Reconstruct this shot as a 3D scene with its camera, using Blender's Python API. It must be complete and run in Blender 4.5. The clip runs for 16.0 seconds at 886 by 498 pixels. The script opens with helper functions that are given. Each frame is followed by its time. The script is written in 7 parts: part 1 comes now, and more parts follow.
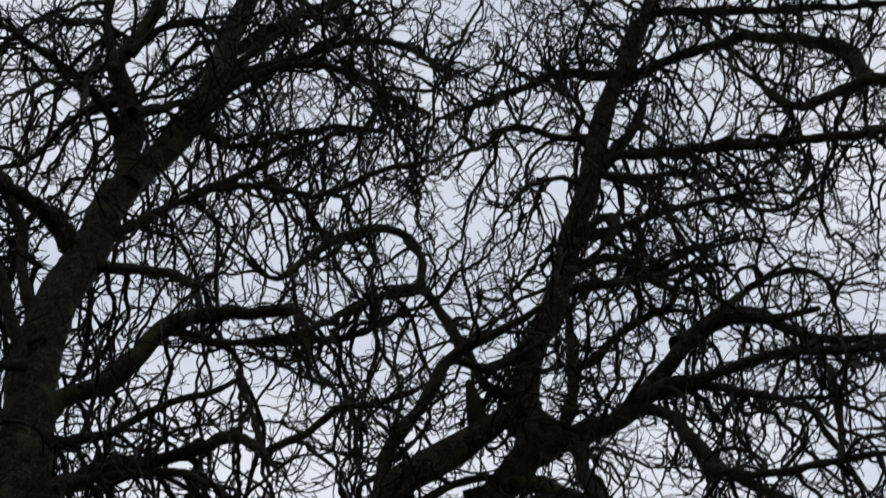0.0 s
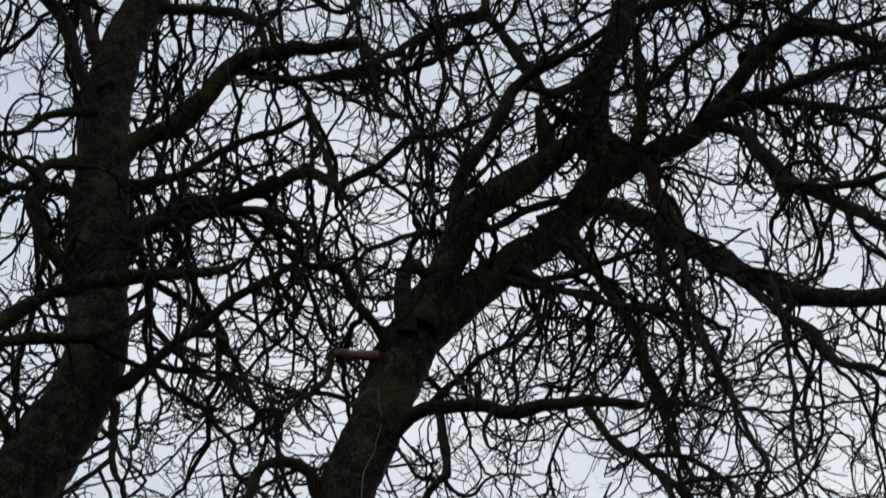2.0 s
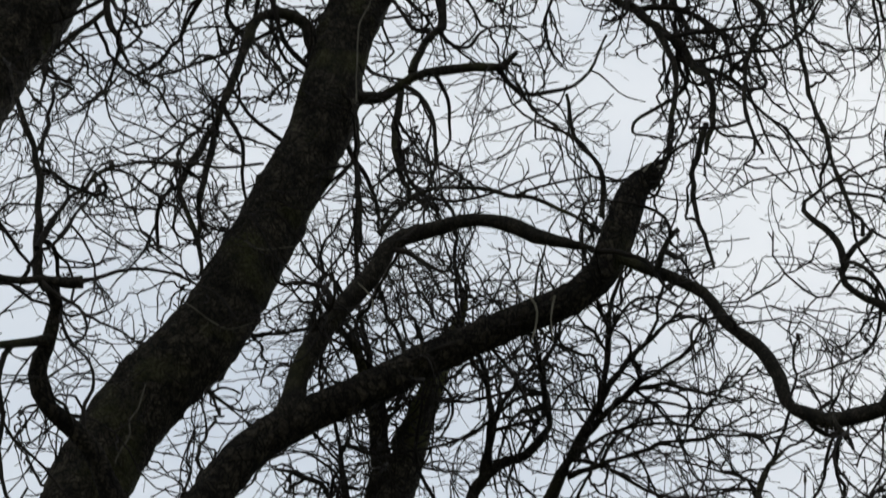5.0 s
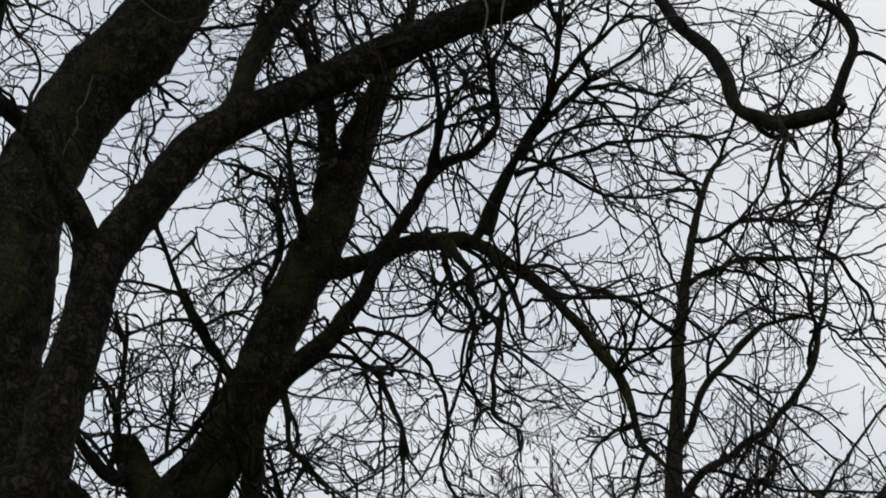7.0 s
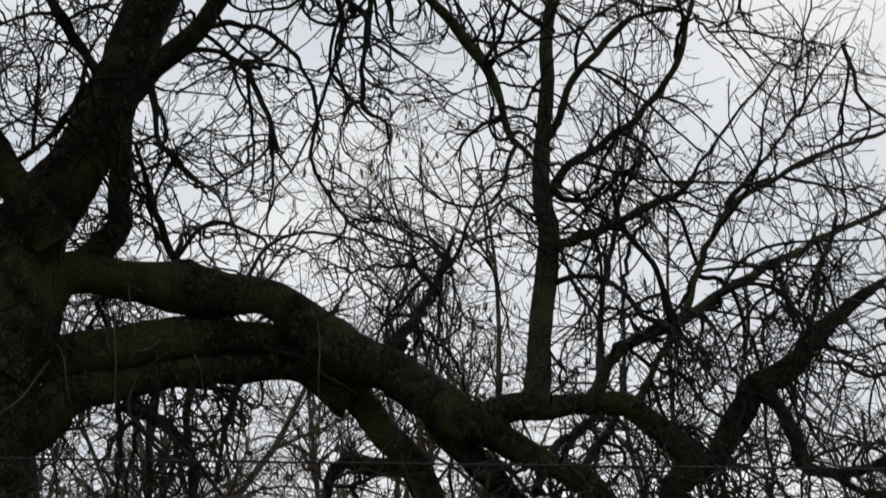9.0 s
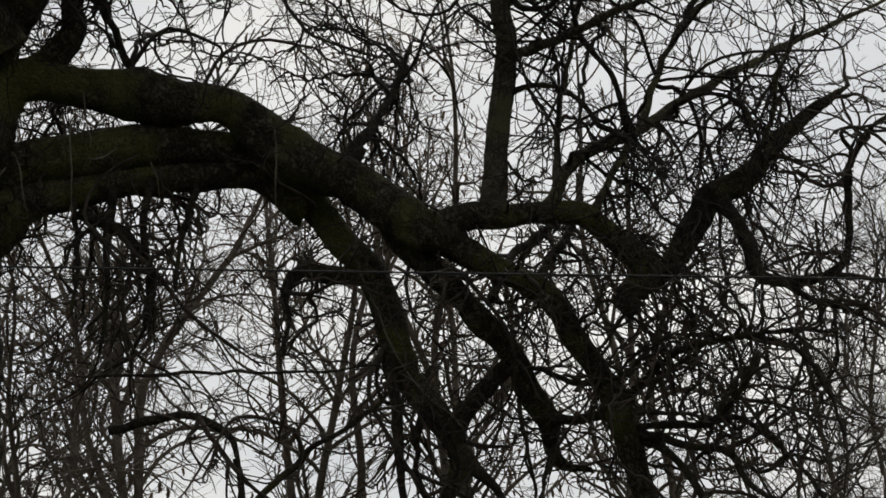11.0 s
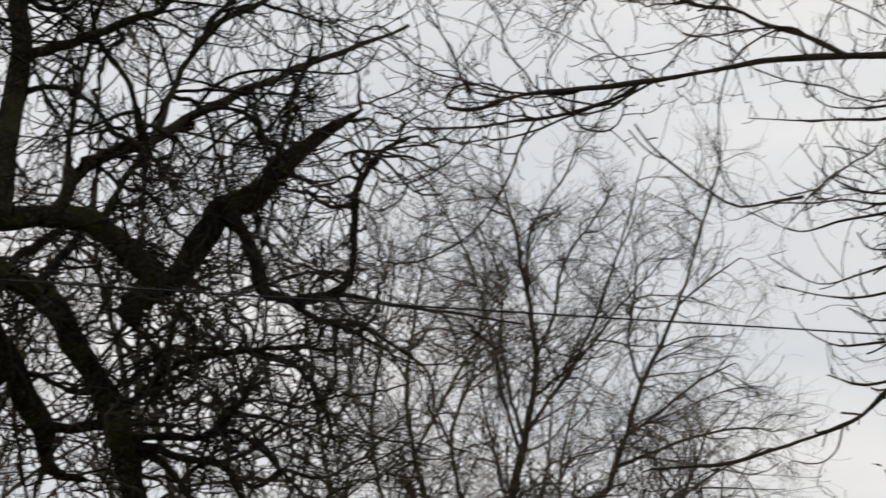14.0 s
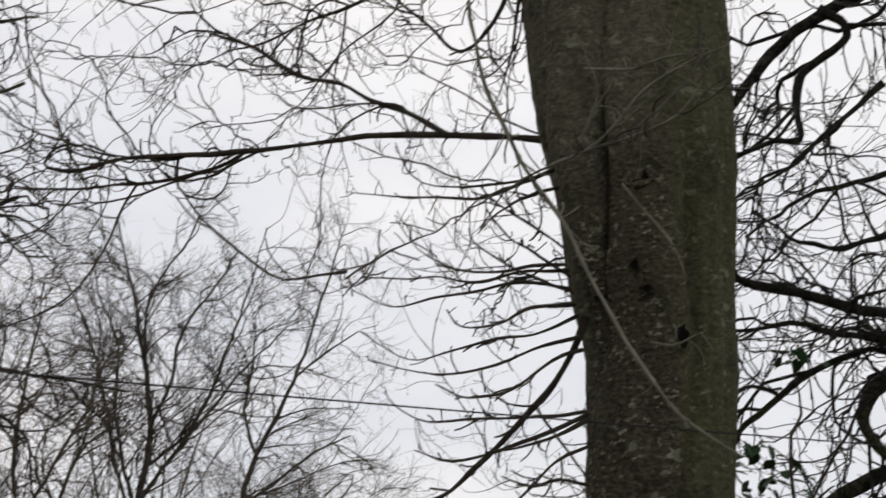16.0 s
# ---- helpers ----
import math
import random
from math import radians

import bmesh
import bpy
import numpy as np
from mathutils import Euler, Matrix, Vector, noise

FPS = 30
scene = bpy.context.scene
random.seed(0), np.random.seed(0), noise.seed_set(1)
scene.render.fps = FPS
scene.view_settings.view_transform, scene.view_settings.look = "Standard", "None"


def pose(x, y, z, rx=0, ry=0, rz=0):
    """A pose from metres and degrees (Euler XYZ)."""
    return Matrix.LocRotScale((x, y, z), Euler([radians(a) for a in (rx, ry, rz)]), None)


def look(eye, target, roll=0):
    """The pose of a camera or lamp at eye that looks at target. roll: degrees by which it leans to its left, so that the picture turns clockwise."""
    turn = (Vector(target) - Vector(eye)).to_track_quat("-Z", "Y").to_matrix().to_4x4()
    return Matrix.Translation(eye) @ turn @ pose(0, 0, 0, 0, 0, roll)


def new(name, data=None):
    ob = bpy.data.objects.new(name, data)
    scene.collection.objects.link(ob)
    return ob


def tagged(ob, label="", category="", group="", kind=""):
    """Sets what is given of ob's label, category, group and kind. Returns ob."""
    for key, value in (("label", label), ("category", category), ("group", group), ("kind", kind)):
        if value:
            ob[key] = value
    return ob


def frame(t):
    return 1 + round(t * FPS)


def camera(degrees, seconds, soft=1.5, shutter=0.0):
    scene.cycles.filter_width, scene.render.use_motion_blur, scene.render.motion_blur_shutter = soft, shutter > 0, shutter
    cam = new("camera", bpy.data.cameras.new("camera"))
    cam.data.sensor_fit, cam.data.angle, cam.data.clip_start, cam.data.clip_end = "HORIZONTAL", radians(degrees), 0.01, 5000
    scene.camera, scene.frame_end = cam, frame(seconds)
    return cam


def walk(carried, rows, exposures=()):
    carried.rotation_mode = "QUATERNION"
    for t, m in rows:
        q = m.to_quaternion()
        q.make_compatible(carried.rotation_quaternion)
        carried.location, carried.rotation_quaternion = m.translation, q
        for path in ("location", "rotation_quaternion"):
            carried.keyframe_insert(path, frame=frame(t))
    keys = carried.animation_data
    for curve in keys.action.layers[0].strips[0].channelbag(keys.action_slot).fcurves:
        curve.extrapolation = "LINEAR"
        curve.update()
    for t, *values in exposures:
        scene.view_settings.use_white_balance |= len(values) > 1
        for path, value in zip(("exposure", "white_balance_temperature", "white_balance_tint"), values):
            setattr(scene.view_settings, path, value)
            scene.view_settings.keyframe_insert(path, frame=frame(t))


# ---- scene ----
# ---- camera ----
cam = camera(25.000, 16.0, soft=1.55, shutter=0.4)
walk(cam, [
    (0, pose(0.000, 0.000, 1.600, 144.431, -0.548, 7.944)),
    (0.5, pose(0.000, 0.000, 1.600, 142.371, -0.298, 9.041)),
    (1, pose(0.000, 0.000, 1.600, 140.266, -0.271, 9.827)),
    (1.5, pose(0.000, 0.000, 1.600, 138.455, -0.263, 10.619)),
    (2, pose(0.000, 0.000, 1.600, 136.623, -0.422, 11.194)),
    (2.5, pose(0.000, 0.000, 1.600, 134.514, -0.561, 11.191)),
    (3, pose(0.000, 0.000, 1.600, 132.043, -0.616, 11.234)),
    (3.5, pose(0.000, 0.000, 1.600, 129.867, -0.474, 11.452)),
    (3.7, pose(0.000, 0.000, 1.600, 129.092, -0.441, 11.486)),
    (5.8, pose(0.000, 0.000, 1.600, 120.214, -0.602, 10.461)),
    (6, pose(0.000, 0.000, 1.600, 119.250, -0.634, 10.334)),
    (6.5, pose(0.000, 0.000, 1.600, 116.891, -0.518, 10.007)),
    (7, pose(0.000, 0.000, 1.600, 115.183, -0.473, 9.309)),
    (7.5, pose(0.000, 0.000, 1.600, 113.677, -0.448, 8.308)),
    (8, pose(0.000, 0.000, 1.600, 111.114, -0.220, 7.224)),
    (8.5, pose(0.000, 0.000, 1.600, 108.518, 0.553, 6.339)),
    (9, pose(0.000, 0.000, 1.600, 106.396, 1.079, 5.892)),
    (9.5, pose(0.000, 0.000, 1.600, 104.728, 1.082, 5.427)),
    (10, pose(0.000, 0.000, 1.600, 103.228, 1.122, 5.037)),
    (10.2, pose(0.000, 0.000, 1.600, 102.628, 1.207, 5.024)),
    (12.3, pose(0.000, 0.000, 1.600, 100.009, 0.740, 1.423)),
    (12.5, pose(0.009, -0.000, 1.599, 100.015, 0.711, 0.429)),
    (13, pose(0.029, -0.018, 1.593, 100.235, 0.656, -2.485)),
    (13.5, pose(0.066, -0.006, 1.602, 100.647, 0.698, -5.896)),
    (14, pose(0.104, -0.011, 1.608, 100.992, 0.658, -9.365)),
    (14.5, pose(0.141, -0.021, 1.611, 101.198, 0.675, -12.518)),
    (15, pose(0.186, -0.017, 1.616, 101.390, 0.540, -15.339)),
    (15.5, pose(0.233, -0.007, 1.615, 101.881, 0.323, -17.740)),
    (16, pose(0.256, 0.022, 1.622, 102.850, 0.842, -20.141)),
], exposures=[(0.0, 0.0, 6500, 10), (3.5, 0.0, 6500, 5), (6.0, 0.0, 6660, 6), (7.0, 0.0, 6720, 7), (9.0, 0.02, 6850, 7), (10.0, 0.0, 7080, 7), (12.5, 0.0, 7230, 7), (13.0, 0.0, 7210, 7), (14.0, 0.0, 7060, 8), (14.5, 0.0, 7020, 8), (16.0, 0.15, 6990, 10)])

# ---- overcast sky and a wide, weak sun ----
world = bpy.data.worlds.new("overcast_sky")
scene.world = world
world.use_nodes = True
nt = world.node_tree
nt.nodes.clear()
w_out = nt.nodes.new("ShaderNodeOutputWorld")
w_bg = nt.nodes.new("ShaderNodeBackground")
w_sky = nt.nodes.new("ShaderNodeTexSky")
w_sky.sky_type, w_sky.sun_disc = "NISHITA", False
w_sky.sun_elevation, w_sky.sun_rotation = radians(33), radians(8)
w_sky.air_density, w_sky.dust_density = 1.0, 3.0
w_scale = nt.nodes.new("ShaderNodeVectorMath")
w_scale.operation, w_scale.inputs[3].default_value = "SCALE", 0.06
w_co = nt.nodes.new("ShaderNodeTexCoord")
w_map = nt.nodes.new("ShaderNodeMapping")
w_map.inputs["Scale"].default_value = (1.0, 1.0, 3.2)
w_noise = nt.nodes.new("ShaderNodeTexNoise")
w_noise.inputs["Scale"].default_value, w_noise.inputs["Detail"].default_value = 3.0, 5.0
w_noise.inputs["Roughness"].default_value = 0.5
w_ramp = nt.nodes.new("ShaderNodeValToRGB")
w_ramp.color_ramp.elements[0].position, w_ramp.color_ramp.elements[0].color = 0.34, (0.60, 0.66, 0.78, 1)
w_ramp.color_ramp.elements[1].position, w_ramp.color_ramp.elements[1].color = 0.64, (0.80, 0.83, 0.91, 1)
w_mix = nt.nodes.new("ShaderNodeMix")
w_mix.data_type = "RGBA"
w_mix.inputs["Factor"].default_value = 0.93
w_bg.inputs["Strength"].default_value = 1.0
nt.links.new(w_sky.outputs[0], w_scale.inputs[0])
nt.links.new(w_co.outputs["Generated"], w_map.inputs[0])
nt.links.new(w_map.outputs[0], w_noise.inputs["Vector"])
nt.links.new(w_noise.outputs["Fac"], w_ramp.inputs[0])
nt.links.new(w_scale.outputs[0], w_mix.inputs["A"])
nt.links.new(w_ramp.outputs[0], w_mix.inputs["B"])
nt.links.new(w_mix.outputs["Result"], w_bg.inputs["Color"])
nt.links.new(w_bg.outputs[0], w_out.inputs[0])

sun = new("sun", bpy.data.lights.new("sun", "SUN"))
sun.data.energy, sun.data.angle, sun.data.color = 0.6, radians(25), (1.0, 0.96, 0.9)
sun.matrix_world = look((8, 60, 40), (0, 0, 0))


# ---- materials ----
def material(name, rough=0.9):
    m = bpy.data.materials.new(name)
    m.use_nodes = True
    b = m.node_tree.nodes["Principled BSDF"]
    b.inputs["Roughness"].default_value = rough
    b.inputs["Specular IOR Level"].default_value = 0.12
    return m, m.node_tree, b


def noise_node(tree, scale, detail=4.0, stretch=(1, 1, 1)):
    co = tree.nodes.new("ShaderNodeTexCoord")
    mp = tree.nodes.new("ShaderNodeMapping")
    mp.inputs["Scale"].default_value = stretch
    n = tree.nodes.new("ShaderNodeTexNoise")
    n.inputs["Scale"].default_value, n.inputs["Detail"].default_value = scale, detail
    tree.links.new(co.outputs["Object"], mp.inputs[0])
    tree.links.new(mp.outputs[0], n.inputs["Vector"])
    return n.outputs["Fac"]


def ramp_node(tree, fac, stops):
    r = tree.nodes.new("ShaderNodeValToRGB")
    while len(r.color_ramp.elements) < len(stops):
        r.color_ramp.elements.new(0.5)
    for e, (p, c) in zip(r.color_ramp.elements, stops):
        e.position, e.color = p, (*c, 1)
    tree.links.new(fac, r.inputs[0])
    return r.outputs[0]


def blend(tree, fac, a, b):
    m = tree.nodes.new("ShaderNodeMix")
    m.data_type = "RGBA"
    for value, slot in ((fac, m.inputs["Factor"]), (a, m.inputs["A"]), (b, m.inputs["B"])):
        if isinstance(value, tuple):
            slot.default_value = (*value, 1)
        else:
            tree.links.new(value, slot)
    return m.outputs["Result"]


def maths(tree, kind, a, b):
    n = tree.nodes.new("ShaderNodeMath")
    n.operation = kind
    for value, slot in ((a, n.inputs[0]), (b, n.inputs[1])):
        if isinstance(value, (int, float)):
            slot.default_value = value
        else:
            tree.links.new(value, slot)
    return n.outputs[0]


def bark(name, dark, light, moss, moss_from=0.56, depth=0.02, grain=26.0):
    """Bark in small uneven plates: dark cracks between them, paler flaking faces, blotches of green algae, fine relief."""
    m, tree, b = material(name)
    co = tree.nodes.new("ShaderNodeTexCoord")
    mp = tree.nodes.new("ShaderNodeMapping")
    mp.inputs["Scale"].default_value = (1, 1, 0.62)
    shift = tree.nodes.new("ShaderNodeTexNoise")
    shift.inputs["Scale"].default_value, shift.inputs["Detail"].default_value = 9.0, 5.0
    push = tree.nodes.new("ShaderNodeVectorMath")
    push.operation = "MULTIPLY_ADD"
    push.inputs[1].default_value = (0.24, 0.24, 0.24)
    tree.links.new(co.outputs["Object"], shift.inputs["Vector"])
    tree.links.new(shift.outputs["Color"], push.inputs[0])
    tree.links.new(co.outputs["Object"], push.inputs[2])
    tree.links.new(push.outputs[0], mp.inputs[0])
    edge, plate = tree.nodes.new("ShaderNodeTexVoronoi"), tree.nodes.new("ShaderNodeTexVoronoi")
    edge.feature = "DISTANCE_TO_EDGE"
    for v in (edge, plate):
        v.inputs["Scale"].default_value = grain
        tree.links.new(mp.outputs[0], v.inputs["Vector"])
    fine = noise_node(tree, grain * 3.4, 5)
    wear = noise_node(tree, grain * 0.42, 4)
    face = ramp_node(tree, edge.outputs["Distance"], [(0.0, (0.10, 0.10, 0.10)), (0.20, (1, 1, 1))])
    tone = ramp_node(tree, plate.outputs["Color"], [(0.15, (0.45, 0.45, 0.45)), (0.85, (1, 1, 1))])
    flake = ramp_node(tree, wear, [(0.34, (0.28, 0.28, 0.28)), (0.62, (1, 1, 1))])
    speck = ramp_node(tree, fine, [(0.34, (0.35, 0.35, 0.35)), (0.64, (1, 1, 1))])
    show = maths(tree, "MULTIPLY", maths(tree, "MULTIPLY", face, tone), maths(tree, "MULTIPLY", flake, speck))
    base = blend(tree, show, dark, light)
    patch = ramp_node(tree, noise_node(tree, 2.2, 6), [(moss_from, (0, 0, 0)), (moss_from + 0.16, (1, 1, 1))])
    damp = maths(tree, "MULTIPLY", patch, speck)
    tree.links.new(blend(tree, damp, base, moss), b.inputs["Base Color"])
    height = maths(tree, "ADD", maths(tree, "MULTIPLY", face, 0.7), maths(tree, "MULTIPLY", fine, 0.8))
    bump = tree.nodes.new("ShaderNodeBump")
    bump.inputs["Strength"].default_value, bump.inputs["Distance"].default_value = 0.9, depth
    tree.links.new(height, bump.inputs["Height"])
    tree.links.new(bump.outputs[0], b.inputs["Normal"])
    return m


def plain_bark(name, dark, light):
    m, tree, b = material(name, 0.8)
    tree.links.new(ramp_node(tree, noise_node(tree, 9.0, 3), [(0.3, dark), (0.7, light)]), b.inputs["Base Color"])
    return m


OLD_BARK = bark("dark_fissured_bark", (0.005, 0.0045, 0.0035), (0.098, 0.083, 0.056), (0.060, 0.062, 0.021), 0.52, 0.025, 19)
MOSSY_BARK = bark("mossy_grey_bark", (0.007, 0.006, 0.004), (0.122, 0.106, 0.073), (0.080, 0.082, 0.025), 0.47, 0.025, 20)
BLACK_BARK = bark("near_black_flaking_bark", (0.004, 0.0035, 0.003), (0.080, 0.067, 0.046), (0.036, 0.038, 0.014), 0.58, 0.03, 17)
LIMB_BARK = bark("dark_limb_bark", (0.009, 0.008, 0.0065), (0.075, 0.064, 0.046), (0.046, 0.047, 0.018), 0.56, 0.008, 32)
STEM_BARK = bark("olive_grey_stem_bark", (0.030, 0.027, 0.018), (0.175, 0.156, 0.112), (0.100, 0.098, 0.046), 0.50, 0.012, 30)


def spotted_bark(name):
    """Smooth olive-brown bark with pale lichen spots: one side green with algae, a browner, darker and more spotted band on the weather face."""
    m, tree, b = material(name)
    co = tree.nodes.new("ShaderNodeTexCoord")
    place = tree.nodes.new("ShaderNodeSeparateXYZ")
    tree.links.new(co.outputs["Object"], place.inputs[0])
    across = maths(tree, "ADD", maths(tree, "MULTIPLY", place.outputs["X"], 0.90), maths(tree, "MULTIPLY", place.outputs["Y"], -0.44))
    uneven = maths(tree, "MULTIPLY", maths(tree, "SUBTRACT", noise_node(tree, 4.0, 5, (1, 1, 0.45)), 0.5), 0.62)
    band = maths(tree, "ADD", across, uneven)
    fine = noise_node(tree, 46, 6, (1, 1, 1.3))
    broad = noise_node(tree, 9, 5, (1, 1, 0.7))
    base = ramp_node(tree, fine, [(0.28, (0.054, 0.047, 0.031)), (0.72, (0.126, 0.112, 0.076))])
    algae = ramp_node(tree, maths(tree, "ADD", band, 0.5), [(0.52, (0, 0, 0)), (0.66, (1, 1, 1))])
    green = ramp_node(tree, fine, [(0.3, (0.042, 0.040, 0.020)), (0.7, (0.094, 0.088, 0.044))])
    base = blend(tree, maths(tree, "MULTIPLY", algae, 0.85), base, green)
    low = ramp_node(tree, maths(tree, "MULTIPLY", maths(tree, "ADD", place.outputs["Z"], uneven), 0.2), [(0.70, (1, 1, 1)), (0.80, (0, 0, 0))])
    face = ramp_node(tree, maths(tree, "ADD", band, 0.5), [(0.22, (0, 0, 0)), (0.32, (1, 1, 1)), (0.56, (1, 1, 1)), (0.66, (0, 0, 0))])
    weather = maths(tree, "MULTIPLY", low, face)
    rough = ramp_node(tree, fine, [(0.32, (0.030, 0.024, 0.017)), (0.70, (0.098, 0.078, 0.055))])
    base = blend(tree, maths(tree, "MULTIPLY", weather, 0.85), base, rough)
    stain = ramp_node(tree, broad, [(0.55, (0, 0, 0)), (0.68, (1, 1, 1))])
    base = blend(tree, maths(tree, "MULTIPLY", stain, 0.6), base, (0.024, 0.020, 0.014))
    spots = ramp_node(tree, noise_node(tree, 30, 3, (1, 1, 1.5)), [(0.585, (0, 0, 0)), (0.64, (1, 1, 1))])
    drift = ramp_node(tree, noise_node(tree, 5.0, 3), [(0.42, (0.15, 0.15, 0.15)), (0.58, (1, 1, 1))])
    where = maths(tree, "MULTIPLY", drift, maths(tree, "ADD", maths(tree, "MULTIPLY", weather, 0.7), 0.3))
    base = blend(tree, maths(tree, "MULTIPLY", spots, where), base, (0.260, 0.250, 0.180))
    scab = ramp_node(tree, noise_node(tree, 13, 4, (1, 1, 1.3)), [(0.64, (0, 0, 0)), (0.67, (1, 1, 1))])
    base = blend(tree, maths(tree, "MULTIPLY", scab, 0.7), base, (0.190, 0.185, 0.125))
    tree.links.new(base, b.inputs["Base Color"])
    wrinkle = noise_node(tree, 11, 5, (1, 1, 2.4))
    height = maths(tree, "ADD", maths(tree, "MULTIPLY", wrinkle, 0.9), maths(tree, "MULTIPLY", maths(tree, "MULTIPLY", fine, 1.2), maths(tree, "ADD", weather, 0.4)))
    bump = tree.nodes.new("ShaderNodeBump")
    bump.inputs["Strength"].default_value, bump.inputs["Distance"].default_value = 0.9, 0.02
    tree.links.new(height, bump.inputs["Height"])
    tree.links.new(bump.outputs[0], b.inputs["Normal"])
    return m


GREY_BARK = spotted_bark("olive_brown_spotted_bark")
# scar stain plus the shade of an uncarved hollow, both in the dark colour
KNOT_SHADE_BARK = bark("shade_and_stain_knot_bark", (0.006, 0.005, 0.004), (0.034, 0.027, 0.020), (0.020, 0.018, 0.010), 0.6, 0.02, 40)
PALE_TWIG = plain_bark("pale_grey_green_twig", (0.100, 0.092, 0.066), (0.205, 0.185, 0.140))
G_TWIG = plain_bark("brown_shoot_bark", (0.025, 0.019, 0.014), (0.060, 0.047, 0.036))
SEED_TUFT = plain_bark("dry_brown_seed_tuft", (0.060, 0.036, 0.022), (0.120, 0.080, 0.050))
# lit copy of the dark twig for tree_d's low limbs: glare in the colour
GLARE_BROWN_TWIG = plain_bark("glare_browned_twig_bark", (0.018, 0.014, 0.011), (0.058, 0.046, 0.036))
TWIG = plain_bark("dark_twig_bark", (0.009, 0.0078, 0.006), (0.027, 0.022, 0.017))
# far birches: distance haze put into the colour, paler than the near twigs
HAZE_BIRCH_TWIG = plain_bark("haze_paled_birch_twig", (0.040, 0.033, 0.026), (0.085, 0.071, 0.056))
# thicket: sky glare round thin twigs put into the colour as a paler brown
GLARE_THICKET_TWIG = plain_bark("glare_paled_thicket_twig", (0.060, 0.047, 0.036), (0.130, 0.105, 0.082))
DULL_SHOOT = plain_bark("dull_grey_shoot", (0.055, 0.050, 0.036), (0.120, 0.108, 0.082))
WOOD = plain_bark("torn_pink_wood", (0.11, 0.056, 0.043), (0.23, 0.13, 0.10))
LEAF, leaf_tree, leaf_b = material("dark_glossy_evergreen_leaf", 0.6)
leaf_tree.links.new(ramp_node(leaf_tree, noise_node(leaf_tree, 14.0), [(0.3, (0.012, 0.030, 0.012)), (0.7, (0.035, 0.07, 0.028))]), leaf_b.inputs["Base Color"])
CABLE, cable_tree, cable_b = material("weathered_grey_cable", 0.6)
cable_tree.links.new(ramp_node(cable_tree, noise_node(cable_tree, 30.0), [(0.3, (0.012, 0.012, 0.012)), (0.7, (0.03, 0.03, 0.03))]), cable_b.inputs["Base Color"])
GRASS, grass_tree, grass_b = material("winter_grass", 0.95)
grass_tree.links.new(blend(grass_tree, noise_node(grass_tree, 0.4, 5), (0.035, 0.050, 0.018), (0.080, 0.072, 0.035)), grass_b.inputs["Base Color"])


# ---- mesh helpers ----
def mesh_of(name, verts, faces, mat):
    """A smooth mesh from an array of places and an array of four-cornered faces."""
    me = bpy.data.meshes.new(name)
    me.vertices.add(len(verts))
    me.vertices.foreach_set("co", np.ascontiguousarray(verts, np.float32).ravel())
    me.loops.add(faces.size)
    me.loops.foreach_set("vertex_index", np.ascontiguousarray(faces, np.int32).ravel())
    me.polygons.add(len(faces))
    me.polygons.foreach_set("loop_start", np.arange(0, faces.size, 4, dtype=np.int32))
    me.polygons.foreach_set("use_smooth", np.ones(len(faces), bool))
    me.update(calc_edges=True)
    me.materials.append(mat)
    return me


def unit(v):
    return v / np.maximum(np.linalg.norm(v, axis=-1, keepdims=True), 1e-9)


def tubes(points, radii, sides, relief=0.0, rng=None, grooves=()):
    """Tubes along M lines of n points: places and faces. The last ring closes to a blunt tip.
    grooves: hollow seams (degrees at the foot, degrees at the top, depth, width in degrees, where it begins and ends along the line)."""
    many, n, _ = points.shape
    ahead = unit(np.gradient(points, axis=1))
    # carry one side vector along each line
    side = np.zeros_like(points)
    v = np.where(np.abs(ahead[:, :1, 2:]) < 0.8, np.array([0, 0, 1.0]), np.array([1.0, 0, 0]))[:, 0]
    for i in range(n):
        v = unit(v - (v * ahead[:, i]).sum(-1, keepdims=True) * ahead[:, i])
        side[:, i] = v
    other = np.cross(ahead, side)
    turn = np.linspace(0, 2 * np.pi, sides, endpoint=False)
    ring = side[:, :, None] * np.cos(turn)[:, None] + other[:, :, None] * np.sin(turn)[:, None]
    r = radii[:, :, None, None] * np.ones((1, 1, sides, 1))
    if relief:
        rough = rng.normal(size=(many, n, sides, 1))
        rough = rough + np.roll(rough, 1, 2) + np.roll(rough, 1, 1)
        r = r * (1 + relief * rough)
    for foot, top, depth, width, begin, end in grooves:
        along = np.linspace(0, 1, n)
        fade = np.clip((along - begin) / 0.05, 0, 1) * np.clip((end - along) / 0.05, 0, 1)
        seam = np.radians(foot + (top - foot) * along + 2.5 * np.sin(19 * along + foot))[None, :, None, None]
        off = (turn[None, None, :, None] - seam + np.pi) % (2 * np.pi) - np.pi
        r = r * (1 - depth * fade[None, :, None, None] * np.exp(-((off / np.radians(width)) ** 2)))
    verts = (points[:, :, None] + ring * r).reshape(-1, 3)
    i = np.arange(n - 1)[:, None] * sides
    j = np.arange(sides)[None]
    k = (j + 1) % sides
    quad = np.stack([i + j, i + k, i + sides + k, i + sides + j], -1).reshape(-1, 4)
    last = (n - 1) * sides
    cap = np.array([[last + a, last + a + 1, last + sides - a - 2, last + sides - a - 1] for a in range(sides // 2 - 1)]) if sides % 2 == 0 else np.zeros((0, 4), int)
    quad = np.concatenate([quad, cap.reshape(-1, 4).astype(int)])
    faces = (quad[None] + (np.arange(many) * n * sides)[:, None, None]).reshape(-1, 4)
    return verts, faces


